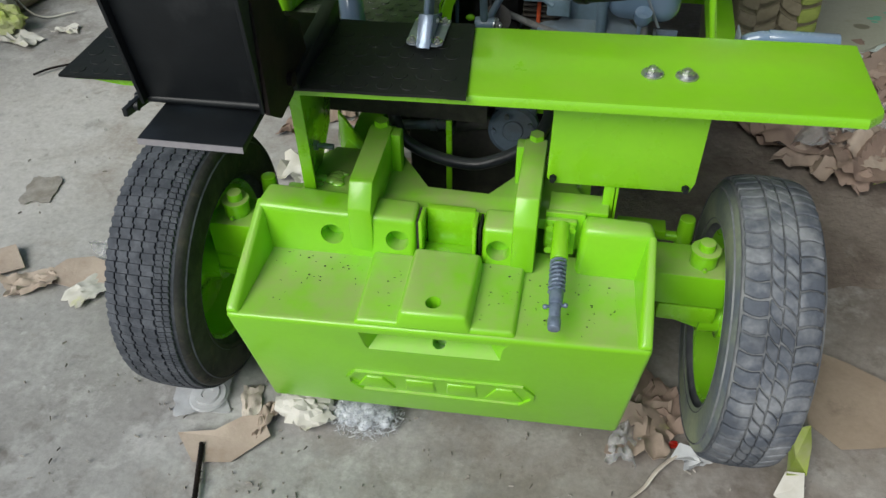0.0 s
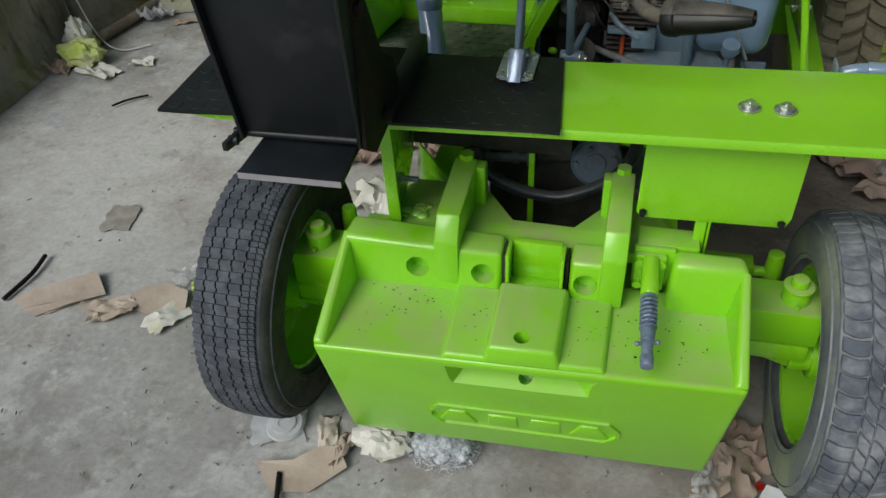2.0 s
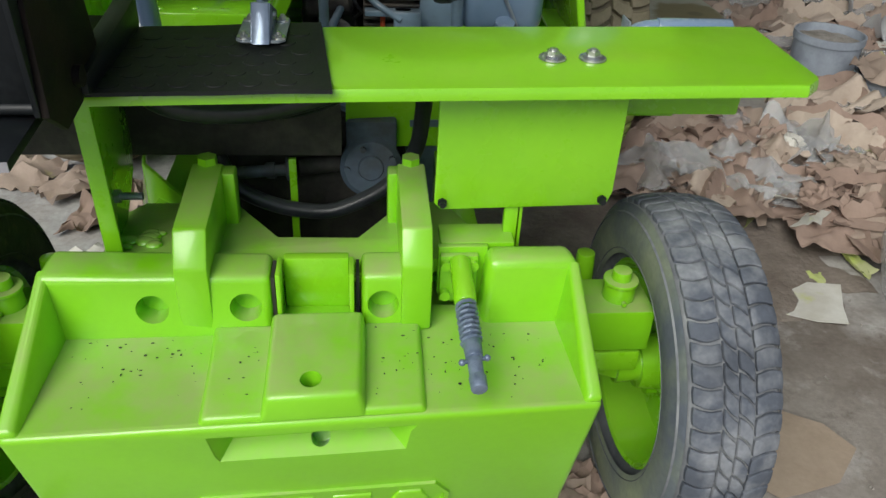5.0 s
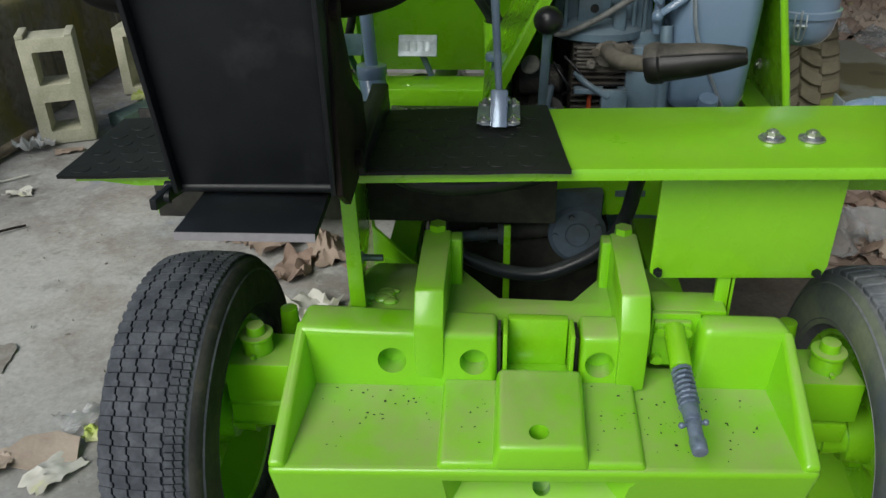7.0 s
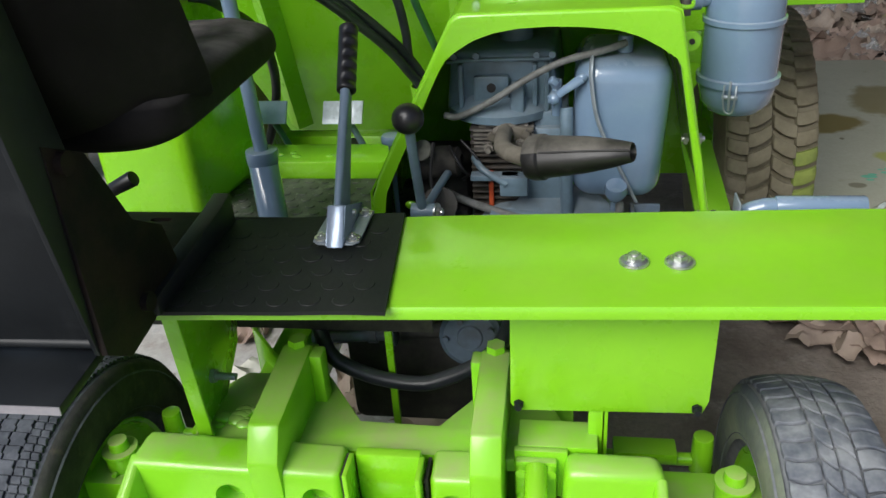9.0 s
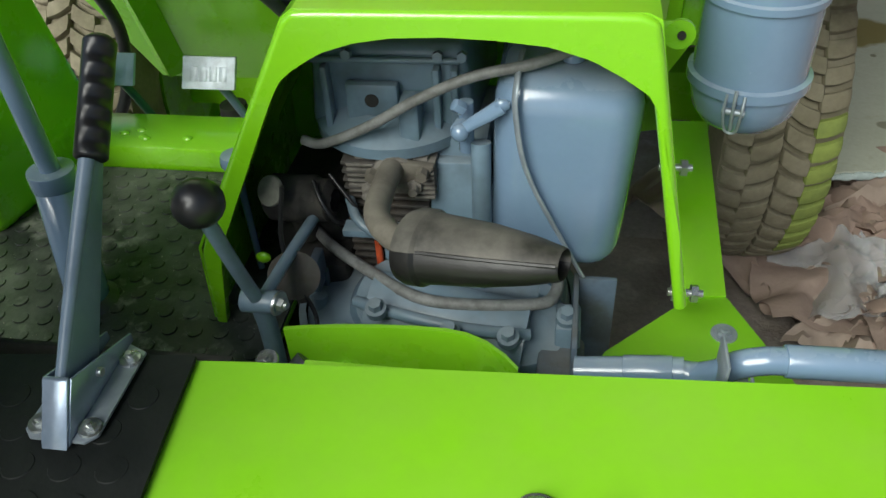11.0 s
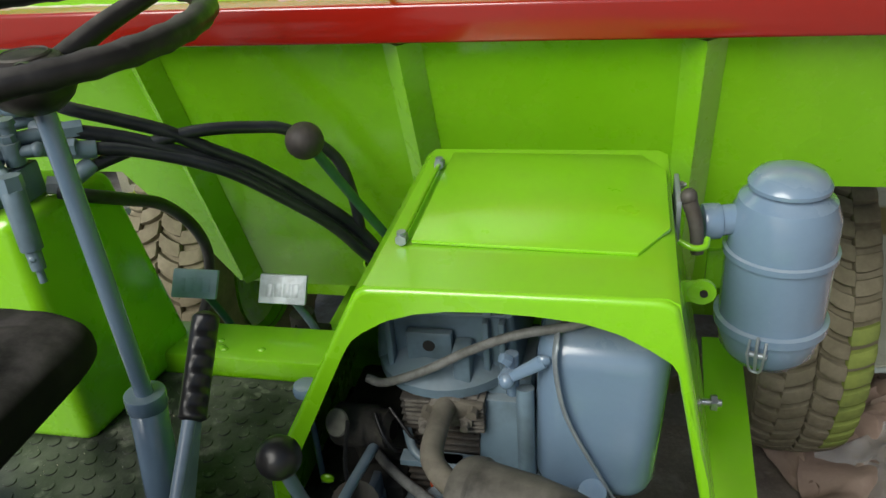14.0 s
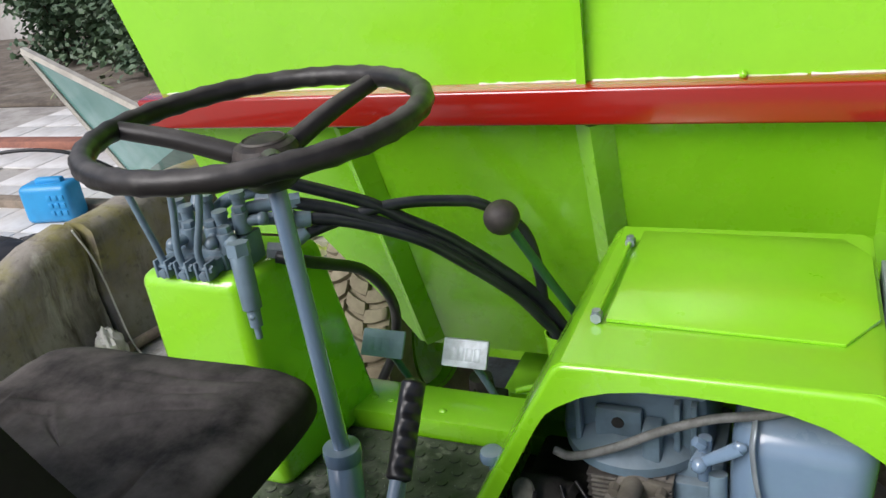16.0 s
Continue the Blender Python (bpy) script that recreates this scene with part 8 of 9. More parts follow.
# pieces to the right of the dumper
flat_sheet("paper_sheet", ((1.157, 1.993), (1.246, 1.992), (1.322, 1.963), (1.290, 1.880), (1.260, 1.801), (1.192, 1.822), (1.103, 1.871)), (0.010, 0.004, 0.016, 0.004, 0.012, 0.004, 0.0), PAPER_WHITE, "curled white paper sheet on the earth")
flat_sheet("paper_piece", ((1.013, 2.253), (1.050, 2.318), (1.100, 2.292), (1.153, 2.266), (1.085, 2.246)), (0.0, 0.030, 0.012, 0.0, 0.010), PAPER_WHITE, "small folded white paper on the earth")
flat_sheet("lime_leaf", ((1.108, 2.272), (1.150, 2.336), (1.216, 2.382), (1.318, 2.416), (1.300, 2.370), (1.248, 2.312), (1.165, 2.244)), (0.016, 0.034, 0.042, 0.050, 0.030, 0.028, 0.014), PAPER_LIME, "curved lime sprayed paper strip")
scrap("lime_leaf", 1.42, 2.08, 0.03, 0.14, 0.02, 12, PAPER_LIME, "lime sprayed paper strip", "paper", 64, curl=0.02)
bag = Shape()
vs_, fs_ = [], []
nu, nv = 72, 44
for j in range(nv + 1):
    th = math.pi * j / nv - math.pi / 2
    for i in range(nu):
        ph = 2 * math.pi * i / nu
        d = Vector((math.cos(th) * math.cos(ph), math.cos(th) * math.sin(ph), math.sin(th)))
        f = 1 + 0.14 * noise.noise(d * 1.7 + Vector((3, 1, 2))) + 0.07 * abs(noise.noise(d * 3.5)) + 0.035 * abs(noise.noise((d.x * 9.0, d.y * 9.0, d.z * 4.0))) + 0.012 * abs(noise.noise(d * 23.0))
        vs_.append((d.x * 0.22 * f, d.y * 0.25 * f, max(0.0, 0.15 + d.z * 0.17 * f)))
for j in range(nv):
    for i in range(nu):
        fs_.append([j * nu + i, j * nu + (i + 1) % nu, (j + 1) * nu + (i + 1) % nu, (j + 1) * nu + i])
b_ob = thing("plastic_bag", bag.raw(vs_, fs_), BAG, "large clear plastic bag on the earth", "plastic bag", angle=50)
b_ob.matrix_basis = pose(1.57, 1.80, 0.0)
# stained broken board
bd = Shape().prism([(0.905, 2.812), (0.99, 2.834), (1.13, 2.858), (1.305, 3.02), (1.424, 3.13), (1.543, 3.225), (1.685, 3.365), (1.745, 3.440), (1.735, 3.70), (1.745, 4.00), (1.72, 4.52), (0.95, 4.52)], "z", 0.125, 0.150, 0.002)
board = thing("stained_board", bd, STONE_BOARD, "oil-stained broken grey board lying on rubbish", "board")
be = Shape()
edge_pts = [(0.905, 2.812), (0.99, 2.834), (1.13, 2.858), (1.20, 2.915), (1.305, 3.02), (1.424, 3.13), (1.48, 3.185), (1.543, 3.225), (1.61, 3.30), (1.685, 3.365), (1.745, 3.440)]
for (xa, ya), (xb, yb) in zip(edge_pts, edge_pts[1:]):
    for q in range(8):
        u = q / 8 + 0.05
        be.ball((xa + (xb - xa) * u + 0.004, ya + (yb - ya) * u - 0.004, 0.137), random.uniform(0.006, 0.013), (1.9, 0.9, 0.95), 7)
part("broken_edge", be, BOARD_EDGE, board, "pale crumbling broken edge")
MINT = material("mint_paint", (0.16, 0.48, 0.33), 0.6, grain=0.1)
for i in range(11):
    u = random.uniform(-1, 1)
    sp_ = Shape().ball((1.312 + 0.075 * u + random.uniform(-0.01, 0.01), 3.198 + 0.062 * u + random.uniform(-0.015, 0.015), 0.1505), random.uniform(0.005, 0.014), (1.6, 1, 0.10), 10)
    part("paint_splash", sp_, MINT, board, "mint green paint splash")
prop = thing("brick", Shape().box(1.25, 1.47, 3.55, 3.66, 0.0, 0.1245, 0.004), BRICK_RED, "brick propping up the stained board", "brick")
prop = thing("brick", Shape().box(1.50, 1.72, 3.95, 4.06, 0.0, 0.1245, 0.004), BRICK_RED, "brick propping up the stained board", "brick")

# heaps of masking paper and film
pile_rng = random.Random(5)


def masking_sheet(w, d, amp, seed, n=20, thick=0.0010):
    """A torn sheet of soft paper: a few sharp folds, one edge turned over, fine wrinkles between."""
    rng = random.Random(seed)
    ox, oy = rng.uniform(0, 99), rng.uniform(0, 99)
    folds = [(rng.uniform(0, math.pi), rng.uniform(-0.8, 0.8), rng.uniform(-0.6, 1.0), rng.uniform(0.10, 0.40)) for _ in range(8)]
    top = []
    for j in range(n + 1):
        for i in range(n + 1):
            u, v = i / n * 2 - 1, j / n * 2 - 1
            lim = 1.0 - 0.10 * (u * v) ** 2
            x = (u * lim + 0.10 * noise.noise((ox, oy + v * 0.9, 5.0)) + 0.02 * noise.noise((ox, oy + v * 5, 6.0))) * w / 2
            y = (v * lim + 0.10 * noise.noise((ox + u * 0.9, oy, 7.0)) + 0.02 * noise.noise((ox + u * 5, oy, 8.0))) * d / 2
            z = 0.0
            for a_, off, k_, wide in folds:
                q = abs(u * math.cos(a_) + v * math.sin(a_) - off + 0.12 * noise.noise((ox + u * 1.5, oy + v * 1.5, a_)))
                z += k_ * amp * max(0.0, 1 - q / wide) ** 1.4
            z += amp * 0.55 * noise.noise((ox + u * 1.2, oy + v * 1.2, 1.0)) + amp * 0.30 * abs(noise.noise((ox + u * 3.5, oy + v * 3.5, 2.0))) + amp * 0.10 * noise.noise((ox + u * 9, oy + v * 9, 3.0))
            top.append([x, y, z])
    lo_ = sorted(p[2] for p in top)[len(top) // 10]
    for p in top:
        p[2] = max(p[2] - lo_, 0.0) + 0.002
    w2, tot = n + 1, len(top)
    fs_ = []
    for j in range(n):
        for i in range(n):
            a_ = j * w2 + i
            fs_ += [[a_, a_ + 1, a_ + w2 + 1, a_ + w2], [tot + a_, tot + a_ + w2, tot + a_ + w2 + 1, tot + a_ + 1]]
    for i in range(n):
        fs_ += [[i, tot + i, tot + i + 1, i + 1], [n * w2 + i, n * w2 + i + 1, tot + n * w2 + i + 1, tot + n * w2 + i],
                [i * w2, (i + 1) * w2, tot + (i + 1) * w2, tot + i * w2], [i * w2 + n, tot + i * w2 + n, tot + (i + 1) * w2 + n, (i + 1) * w2 + n]]
    return [tuple(p) for p in top] + [(p[0], p[1], p[2] - thick) for p in top], fs_



def heap_height(x, y):
    return 0.02 + 0.05 * max(0.0, noise.noise((x * 2.1, y * 2.1, 7.0)) + 0.4) + 0.16 * max(0.0, min(1.0, (x - 1.75) / 1.0)) * max(0.0, min(1.0, (y - 2.6) / 1.5))


def in_heap(x, y):
    if x < 0.68 or x > 3.6:
        return False
    out = (x - 1.13) * 0.68 - (y - 2.858) * 0.73
    if 0.86 < x < 1.79 and 2.78 < y < 4.6 and out < 0.03:
        return False
    if 1.36 < x < 1.95 and 0.0 < out < 0.24 and y > 2.95:
        return False
    if y < 3.05:
        return y > 2.06 + 0.10 * math.sin(x * 5) and y > 2.75 - (x - 0.68) * 0.9 and x + y > 2.95
    pail_room = math.hypot(x - 1.98, y - 3.42) < 0.22
    return not pail_room and x > 1.5 + max(0, y - 4.5) * 0.1


singles, heap, loose_litter = 0, {}, {}
kinds = ((PAPER_BROWN, 0.40, "crumpled brown masking paper"), (PAPER_TAN, 0.22, "crumpled tan paper with lime overspray"), (CARDBOARD_PALE, 0.08, "creased pale tan masking paper"), (FILM, 0.15, "crumpled clear plastic film"), (PAPER_WHITE, 0.03, "crumpled white paper"), (PAPER_LIME, 0.08, "lime sprayed masking paper"))
tries = 0
while tries < 5200 and sum(heap.values(), 0) < 460:
    tries += 1
    x, y = pile_rng.uniform(0.68, 3.5), pile_rng.uniform(2.05, 5.8)
    if not in_heap(x, y):
        continue
    r_ = pile_rng.random()
    for mat_, share, lab in kinds:
        if r_ < share:
            break
        r_ -= share
    size = pile_rng.uniform(0.20, 0.56) * (0.32 if mat_ in (PAPER_LIME, PAPER_WHITE) else 1.0)
    amp = size * pile_rng.uniform(0.08, 0.15)
    key = mat_.name
    heap[key] = heap.get(key, 0) + 1
    sh = masking_sheet(size, size * pile_rng.uniform(0.35, 0.75), amp, tries + 1000)
    turn = pile_rng.uniform(0, 360)
    over = pile_rng.uniform(0.012, 0.050)
    cs_, sn_ = math.cos(radians(turn)), math.sin(radians(turn))
    tilt_x, tilt_y = pile_rng.uniform(-0.08, 0.08), pile_rng.uniform(-0.08, 0.08)
    sh = ([(px, py, pz + over + px * tilt_x + py * tilt_y + 0.65 * heap_height(x + cs_ * px - sn_ * py, y + sn_ * px + cs_ * py)) for px, py, pz in sh[0]], sh[1])
    m4 = pose(x, y, 0.0, 0, 0, turn)
    if singles < 110 and size > 0.16 and y < 4.2:
        singles += 1
        ob = thing("masking_paper", Shape().raw(*sh), mat_, lab + " on the heap", "paper", "heap of masking paper", angle=40)
        ob.matrix_basis = m4
    else:
        pts = [tuple(m4 @ Vector(p)) for p in sh[0]]
        loose_litter.setdefault(key, (Shape(), mat_))[0].raw(pts, sh[1])
for key, (sh, mat_) in loose_litter.items():
    thing("paper_litter", sh, mat_, "heaped crumpled " + key.replace("_", " ") + " and scraps", "litter", kind="stuff", angle=60)

# crushed wads among the sheets
for k, (x, y, r_, mat_, lab) in enumerate(((1.245, 2.865, 0.075, PAPER_TAN, "crushed tan paper wad beside the board"), (1.34, 2.86, 0.080, FILM, "crushed clear film beside the board"), (1.50, 2.66, 0.055, PAPER_WHITE, "crushed white paper on the heap"),
                                           (1.62, 2.45, 0.075, PAPER_TAN, "crushed tan paper wad on the heap"), (1.70, 2.88, 0.040, PAPER_LIME, "crushed lime sprayed paper on the heap"), (1.05, 2.62, 0.070, PAPER_BROWN, "crushed brown paper wad on the heap"),
                                           (1.42, 2.30, 0.065, PAPER_BROWN, "crushed brown paper wad on the heap"), (1.95, 2.60, 0.100, FILM, "crushed clear film on the heap"), (1.47, 3.13, 0.045, PAPER_LIME, "crushed lime sprayed paper under the board"))):
    wad("crushed_paper", x, y, 0.65 * heap_height(x, y) + 0.015, r_, (1.2, 0.9, 0.7), 47 * k, mat_, lab, 300 + k, "heap of masking paper")

flat_sheet("paper_strip", ((1.713, 2.724), (1.765, 2.765), (1.813, 2.784), (1.748, 2.691), (1.708, 2.599), (1.714, 2.503), (1.665, 2.462), (1.620, 2.480), (1.652, 2.585)), (0.075, 0.090, 0.080, 0.095, 0.090, 0.070, 0.060, 0.080, 0.095), PAPER_PALE, "pale curved strip of paper on the heap")
thing("wooden_stick", Shape().tube([(1.763, 2.676, 0.125), (1.85, 2.735, 0.138), (2.025, 2.845, 0.150)], (0.009, 0.006), 8, 3, flat=0.4), CARDBOARD_PALE, "thin pale wooden stick lying on the papers", "stick")
scrap("masking_paper", 1.47, 2.62, 0.20, 0.34, 0.05, -38, PAPER_BROWN, "folded brown masking paper on the heap", "paper", 141, z=0.055, n=18)
scrap("masking_paper", 1.80, 2.36, 0.36, 0.26, 0.06, 25, PAPER_BROWN, "large brown masking paper on the heap", "paper", 142, z=0.065, n=18)

for k, (x, y, size, mat_, lab) in enumerate(((0.88, 2.44, 0.17, PAPER_BROWN, "brown"), (0.96, 2.36, 0.20, PAPER_TAN, "tan"), (1.00, 2.48, 0.19, PAPER_BROWN, "brown"), (1.07, 2.34, 0.16, PAPER_BROWN, "brown"), (0.93, 2.53, 0.15, CARDBOARD_PALE, "pale tan"),
                                              (1.12, 2.44, 0.20, PAPER_TAN, "tan"), (1.02, 2.27, 0.14, PAPER_BROWN, "brown"), (1.20, 2.36, 0.18, PAPER_BROWN, "brown"))):
    scrap("masking_paper", x, y, size, size * 0.7, size * 0.28, 53 * k, mat_, "sharply crumpled " + lab + " masking paper on the heap", "paper", 960 + k, z=0.045, group="heap of masking paper", n=14, fold=3.4, ragged=0.25)
crush_rng = random.Random(19)
placed = 0
while placed < 32:
    x, y = crush_rng.uniform(0.80, 2.0), crush_rng.uniform(2.15, 2.95)
    if not in_heap(x, y):
        continue
    placed += 1
    mat_, lab = crush_rng.choice(((PAPER_BROWN, "brown masking paper"), (PAPER_BROWN, "brown masking paper"), (PAPER_TAN, "tan masking paper"), (CARDBOARD_PALE, "pale tan masking paper"), (FILM, "clear plastic film")))
    size = crush_rng.uniform(0.14, 0.28)
    ob = scrap("masking_paper", x, y, size, size * crush_rng.uniform(0.5, 0.9), size * crush_rng.uniform(0.20, 0.36), crush_rng.uniform(0, 360), mat_, "sharply crumpled " + lab + " on the heap", "paper", 900 + placed, z=0.65 * heap_height(x, y) + crush_rng.uniform(0.02, 0.05), group="heap of masking paper", n=13, fold=3.2, ragged=0.25)
    ob.matrix_basis = ob.matrix_basis @ pose(0, 0, 0, crush_rng.uniform(-14, 14), crush_rng.uniform(-14, 14), 0)

# trodden layer of paper under the heap
base = Shape()
gx, gy, cell = 50, 64, 0.06
vs_, fs_, idx = [], [], {}
for j in range(gy):
    for i in range(gx):
        x, y = 0.66 + i * cell, 2.0 + j * cell
        if in_heap(x, y) or in_heap(x + 0.08, y + 0.05):
            idx[(i, j)] = len(vs_)
            z = 0.006 + 0.65 * heap_height(x, y) + 0.020 * abs(noise.noise((x * 5, y * 5, 3.0))) + 0.010 * abs(noise.noise((x * 13, y * 13, 6.0)))
            edge = all(in_heap(x + a, y + b_) for a, b_ in ((0.1, 0), (-0.1, 0), (0, 0.1), (0, -0.1)))
            vs_.append((x + 0.03 * noise.noise((x * 9, y * 9, 1)), y + 0.03 * noise.noise((x * 9, y * 9, 2)), z if edge else 0.004))
for (i, j), a in idx.items():
    if (i + 1, j) in idx and (i, j + 1) in idx and (i + 1, j + 1) in idx:
        fs_.append([a, idx[(i + 1, j)], idx[(i + 1, j + 1)], idx[(i, j + 1)]])
thing("paper_litter", base.raw(vs_, fs_), EARTH, "trodden brown earth and rubbish under the papers", "earth", kind="stuff", angle=30)

# bare trodden earth between the wheels and the heap
soil = Shape()
vs_, fs_, idx = [], [], {}
for j in range(40):
    for i in range(44):
        x, y = -0.05 + i * 0.04, 1.55 + j * 0.04
        ex = math.hypot((x - 0.80) / 0.72, (y - 2.30) / 0.60) + 0.35 * noise.noise((x * 3.1, y * 3.1, 4.0)) + 0.15 * noise.noise((x * 9.0, y * 9.0, 4.0))
        if ex < 1.0:
            idx[(i, j)] = len(vs_)
            vs_.append((x, y, -0.004 + 0.022 * min(1.0, (1.0 - ex) * 2.5) + 0.006 * noise.noise((x * 14, y * 14, 2.0))))
for (i, j), a in idx.items():
    if (i + 1, j) in idx and (i, j + 1) in idx and (i + 1, j + 1) in idx:
        fs_.append([a, idx[(i + 1, j)], idx[(i + 1, j + 1)], idx[(i, j + 1)]])
thing("bare_earth", soil.raw(vs_, fs_), EARTH, "bare trodden brown earth beside the dumper", "earth", kind="stuff", angle=40)

# small torn bits strewn over the heap and round its edge
bits = {}
bit_rng = random.Random(77)
for k in range(560):
    x, y = bit_rng.uniform(0.62, 3.2), bit_rng.uniform(1.95, 4.8)
    inside = in_heap(x, y)
    if not inside and (bit_rng.random() > 0.10 or (0.8 < x < 1.8 and y > 2.75)):
        continue
    mat_ = bit_rng.choice((PAPER_LIME, PAPER_WHITE, PAPER_TAN, PAPER_TAN, FILM, PAPER_PALE, PAPER_BROWN))
    size = bit_rng.uniform(0.025, 0.11)
    sh = crumple(size, size * bit_rng.uniform(0.25, 0.9), size * 0.18, 5000 + k, n=5, ragged=0.2)
    top = 0.65 * heap_height(x, y) + 0.05 if inside else 0.0
    m4 = pose(x, y, top, bit_rng.uniform(-25, 25) if inside else 0, bit_rng.uniform(-25, 25) if inside else 0, bit_rng.uniform(0, 360))
    bits.setdefault(mat_.name, (Shape(), mat_))[0].raw([tuple(m4 @ Vector(p)) for p in sh[0]], sh[1])
for key, (sh, mat_) in bits.items():
    thing("paper_bits", sh, mat_, "small torn bits of " + key.replace("_", " ") + " on the heap", "litter", kind="stuff", angle=60)

# crumbs of dirt and grit on the yard floor
crumbs = Shape()
grit_rng = random.Random(31)
for k in range(700):
    near = grit_rng.random()
    if near < 0.55:
        x, y = grit_rng.gauss(0.0, 0.55), grit_rng.uniform(0.75, 1.45)
    else:
        x, y = grit_rng.uniform(-2.1, 1.6), grit_rng.uniform(0.9, 3.4)
    r_ = grit_rng.uniform(0.0010, 0.0032)
    a = grit_rng.uniform(0, 6.28)
    z = 0.004
    if k % 5 < 2:
        # straw-like fibres
        ln_, wd_ = grit_rng.uniform(0.006, 0.016), grit_rng.uniform(0.0005, 0.0010)
        ux, uy = math.cos(a), math.sin(a)
        quad = [(x + ux * ln_ * p - uy * wd_ * q, y + uy * ln_ * p + ux * wd_ * q, z - 0.004) for p, q in ((-0.5, -1), (0.5, -1), (0.5, 1), (-0.5, 1))]
        crumbs.raw(quad + [(x - ux * ln_ * 0.4, y - uy * ln_ * 0.4, z + 0.0006), (x + ux * ln_ * 0.4, y + uy * ln_ * 0.4, z + 0.0012)], [[0, 1, 5, 4], [2, 3, 4, 5], [1, 2, 5], [3, 0, 4]])
        continue
    pts = [(x + r_ * math.cos(a + q * 1.57) * grit_rng.uniform(0.6, 1.5), y + r_ * math.sin(a + q * 1.57) * grit_rng.uniform(0.6, 1.5), z - 0.006) for q in range(4)]
    crumbs.raw(pts + [(x, y, z + r_ * grit_rng.uniform(0.4, 1.0))], [[0, 1, 4], [1, 2, 4], [2, 3, 4], [3, 0, 4]])
thing("dirt_crumbs", crumbs, CEMENT, "crumbs of dirt and grit on the yard floor", "grit", kind="stuff", angle=20)

# pale crumbs trodden onto the driver's floor mat
mat_crumbs = Shape()
for k in range(380):
    x, y = grit_rng.uniform(-0.60, -0.04), grit_rng.uniform(1.50, 1.95)
    r_, a = grit_rng.uniform(0.0008, 0.0026), grit_rng.uniform(0, 6.28)
    long_ = 3.0 if k % 6 == 0 else 1.0
    pts = [(x + r_ * long_ * math.cos(a + q * 1.57) * grit_rng.uniform(0.5, 1.5), y + r_ * math.sin(a + q * 1.57) * grit_rng.uniform(0.5, 1.5), 0.6555) for q in range(4)]
    mat_crumbs.raw(pts + [(x, y, 0.6590 + r_ * 0.5)], [[0, 1, 4], [1, 2, 4], [2, 3, 4], [3, 0, 4]])
thing("mat_crumbs", mat_crumbs, PAPER_PALE, "pale crumbs and grit on the floor mat", "grit", kind="stuff", angle=20)

# pails
def pail(x, y, r, h, mat, fill, label, tilt=0):
    p = Shape().lathe([(0.0, 0.004), (r * 0.86, 0.004), (r * 0.88, 0.0), (r, h - 0.03), (r + 0.006, h - 0.03), (r + 0.006, h), (r - 0.003, h), (r - 0.004, h - 0.02), (r * 0.84, 0.012), (0.0, 0.012)], (0, 0, 0), (0, 0, 1), 36)
    ob = thing("pail", p, mat, label, "pail")
    ob.matrix_basis = pose(x, y, 0.0, tilt, 0, 0)
    if fill:
        v_, f_ = [], []
        s2 = Shape()
        n_ = 24
        v_ = [(0, 0, h - 0.035)]
        for k2 in range(1, 5):
            for i in range(n_):
                a = 2 * math.pi * i / n_
                rr2 = (r - 0.008) * k2 / 4
                v_.append((rr2 * math.cos(a), rr2 * math.sin(a), h - 0.03 + 0.012 * noise.noise((rr2 * 40 * math.cos(a), rr2 * 40 * math.sin(a), x))))
        f_ = [[0, 1 + i, 1 + (i + 1) % n_] for i in range(n_)]
        for k2 in range(3):
            for i in range(n_):
                f_.append([1 + k2 * n_ + i, 1 + (k2 + 1) * n_ + i, 1 + (k2 + 1) * n_ + (i + 1) % n_, 1 + k2 * n_ + (i + 1) % n_])
        part("dried_cement", s2.raw(v_, f_), CEMENT, ob, "lumpy dried cement filling").matrix_parent_inverse = Matrix()
    return ob


pail(1.98, 3.42, 0.135, 0.24, PAIL, True, "grey plastic pail full of dried cement")
pail(2.12, 3.12, 0.15, 0.17, PAIL, False, "battered pale grey tub among the papers")
scrap("masking_paper", 2.14, 3.10, 0.40, 0.26, 0.06, 20, PAPER_TAN, "tan sprayed paper draped over a tub", "paper", 71, z=0.165, n=12)
scrap("masking_paper", 1.97, 4.00, 0.34, 0.28, 0.05, 60, PAPER_TAN, "tan paper with lime overspray beside the board", "paper", 72, z=0.10, n=12)
scrap("plastic_sack", 2.65, 3.75, 0.55, 0.75, 0.22, 15, FILM_PALE, "pale crumpled plastic sack", "plastic sack", 73, z=0.08, n=14)


# concrete blocks and rubbish by the low wall
def block(w, d, h, holes, label):
    b = Shape().box(-w / 2, w / 2, 0, d, 0, h, 0.004)
    ob = thing("concrete_block", b, BLOCK, label, "concrete block")
    c = Shape()
    for (z0, z1) in holes:
        c.box(-w / 2 + 0.048, w / 2 - 0.048, -0.05, d + 0.05, z0, z1, 0.006)
    return carve(ob, c)


bl = block(0.215, 0.15, 0.450, ((0.055, 0.185), (0.255, 0.395)), "hollow concrete block standing on end")
bl.matrix_basis = pose(-1.925, 3.372, 0.0, 0, 0, 22)
for xa, xb, zt in ((-0.107, -0.075, 0.468), (0.075, 0.107, 0.462)):
    part("end_nib", Shape().box(xa, xb, 0, 0.15, 0.449, zt, 0.004), BLOCK, bl).matrix_parent_inverse = Matrix()
bl2 = block(0.24, 0.16, 0.33, ((0.04, 0.29),), "hollow concrete block with paper stuffed inside")
bl2.matrix_basis = pose(-1.84, 4.02, 0.0, 0, 0, 4)
scrap("lime_rag", -1.84, 3.99, 0.10, 0.16, 0.05, 10, PAPER_LIME, "lime sprayed paper hanging from a block", "paper", 81, z=0.0, n=10)
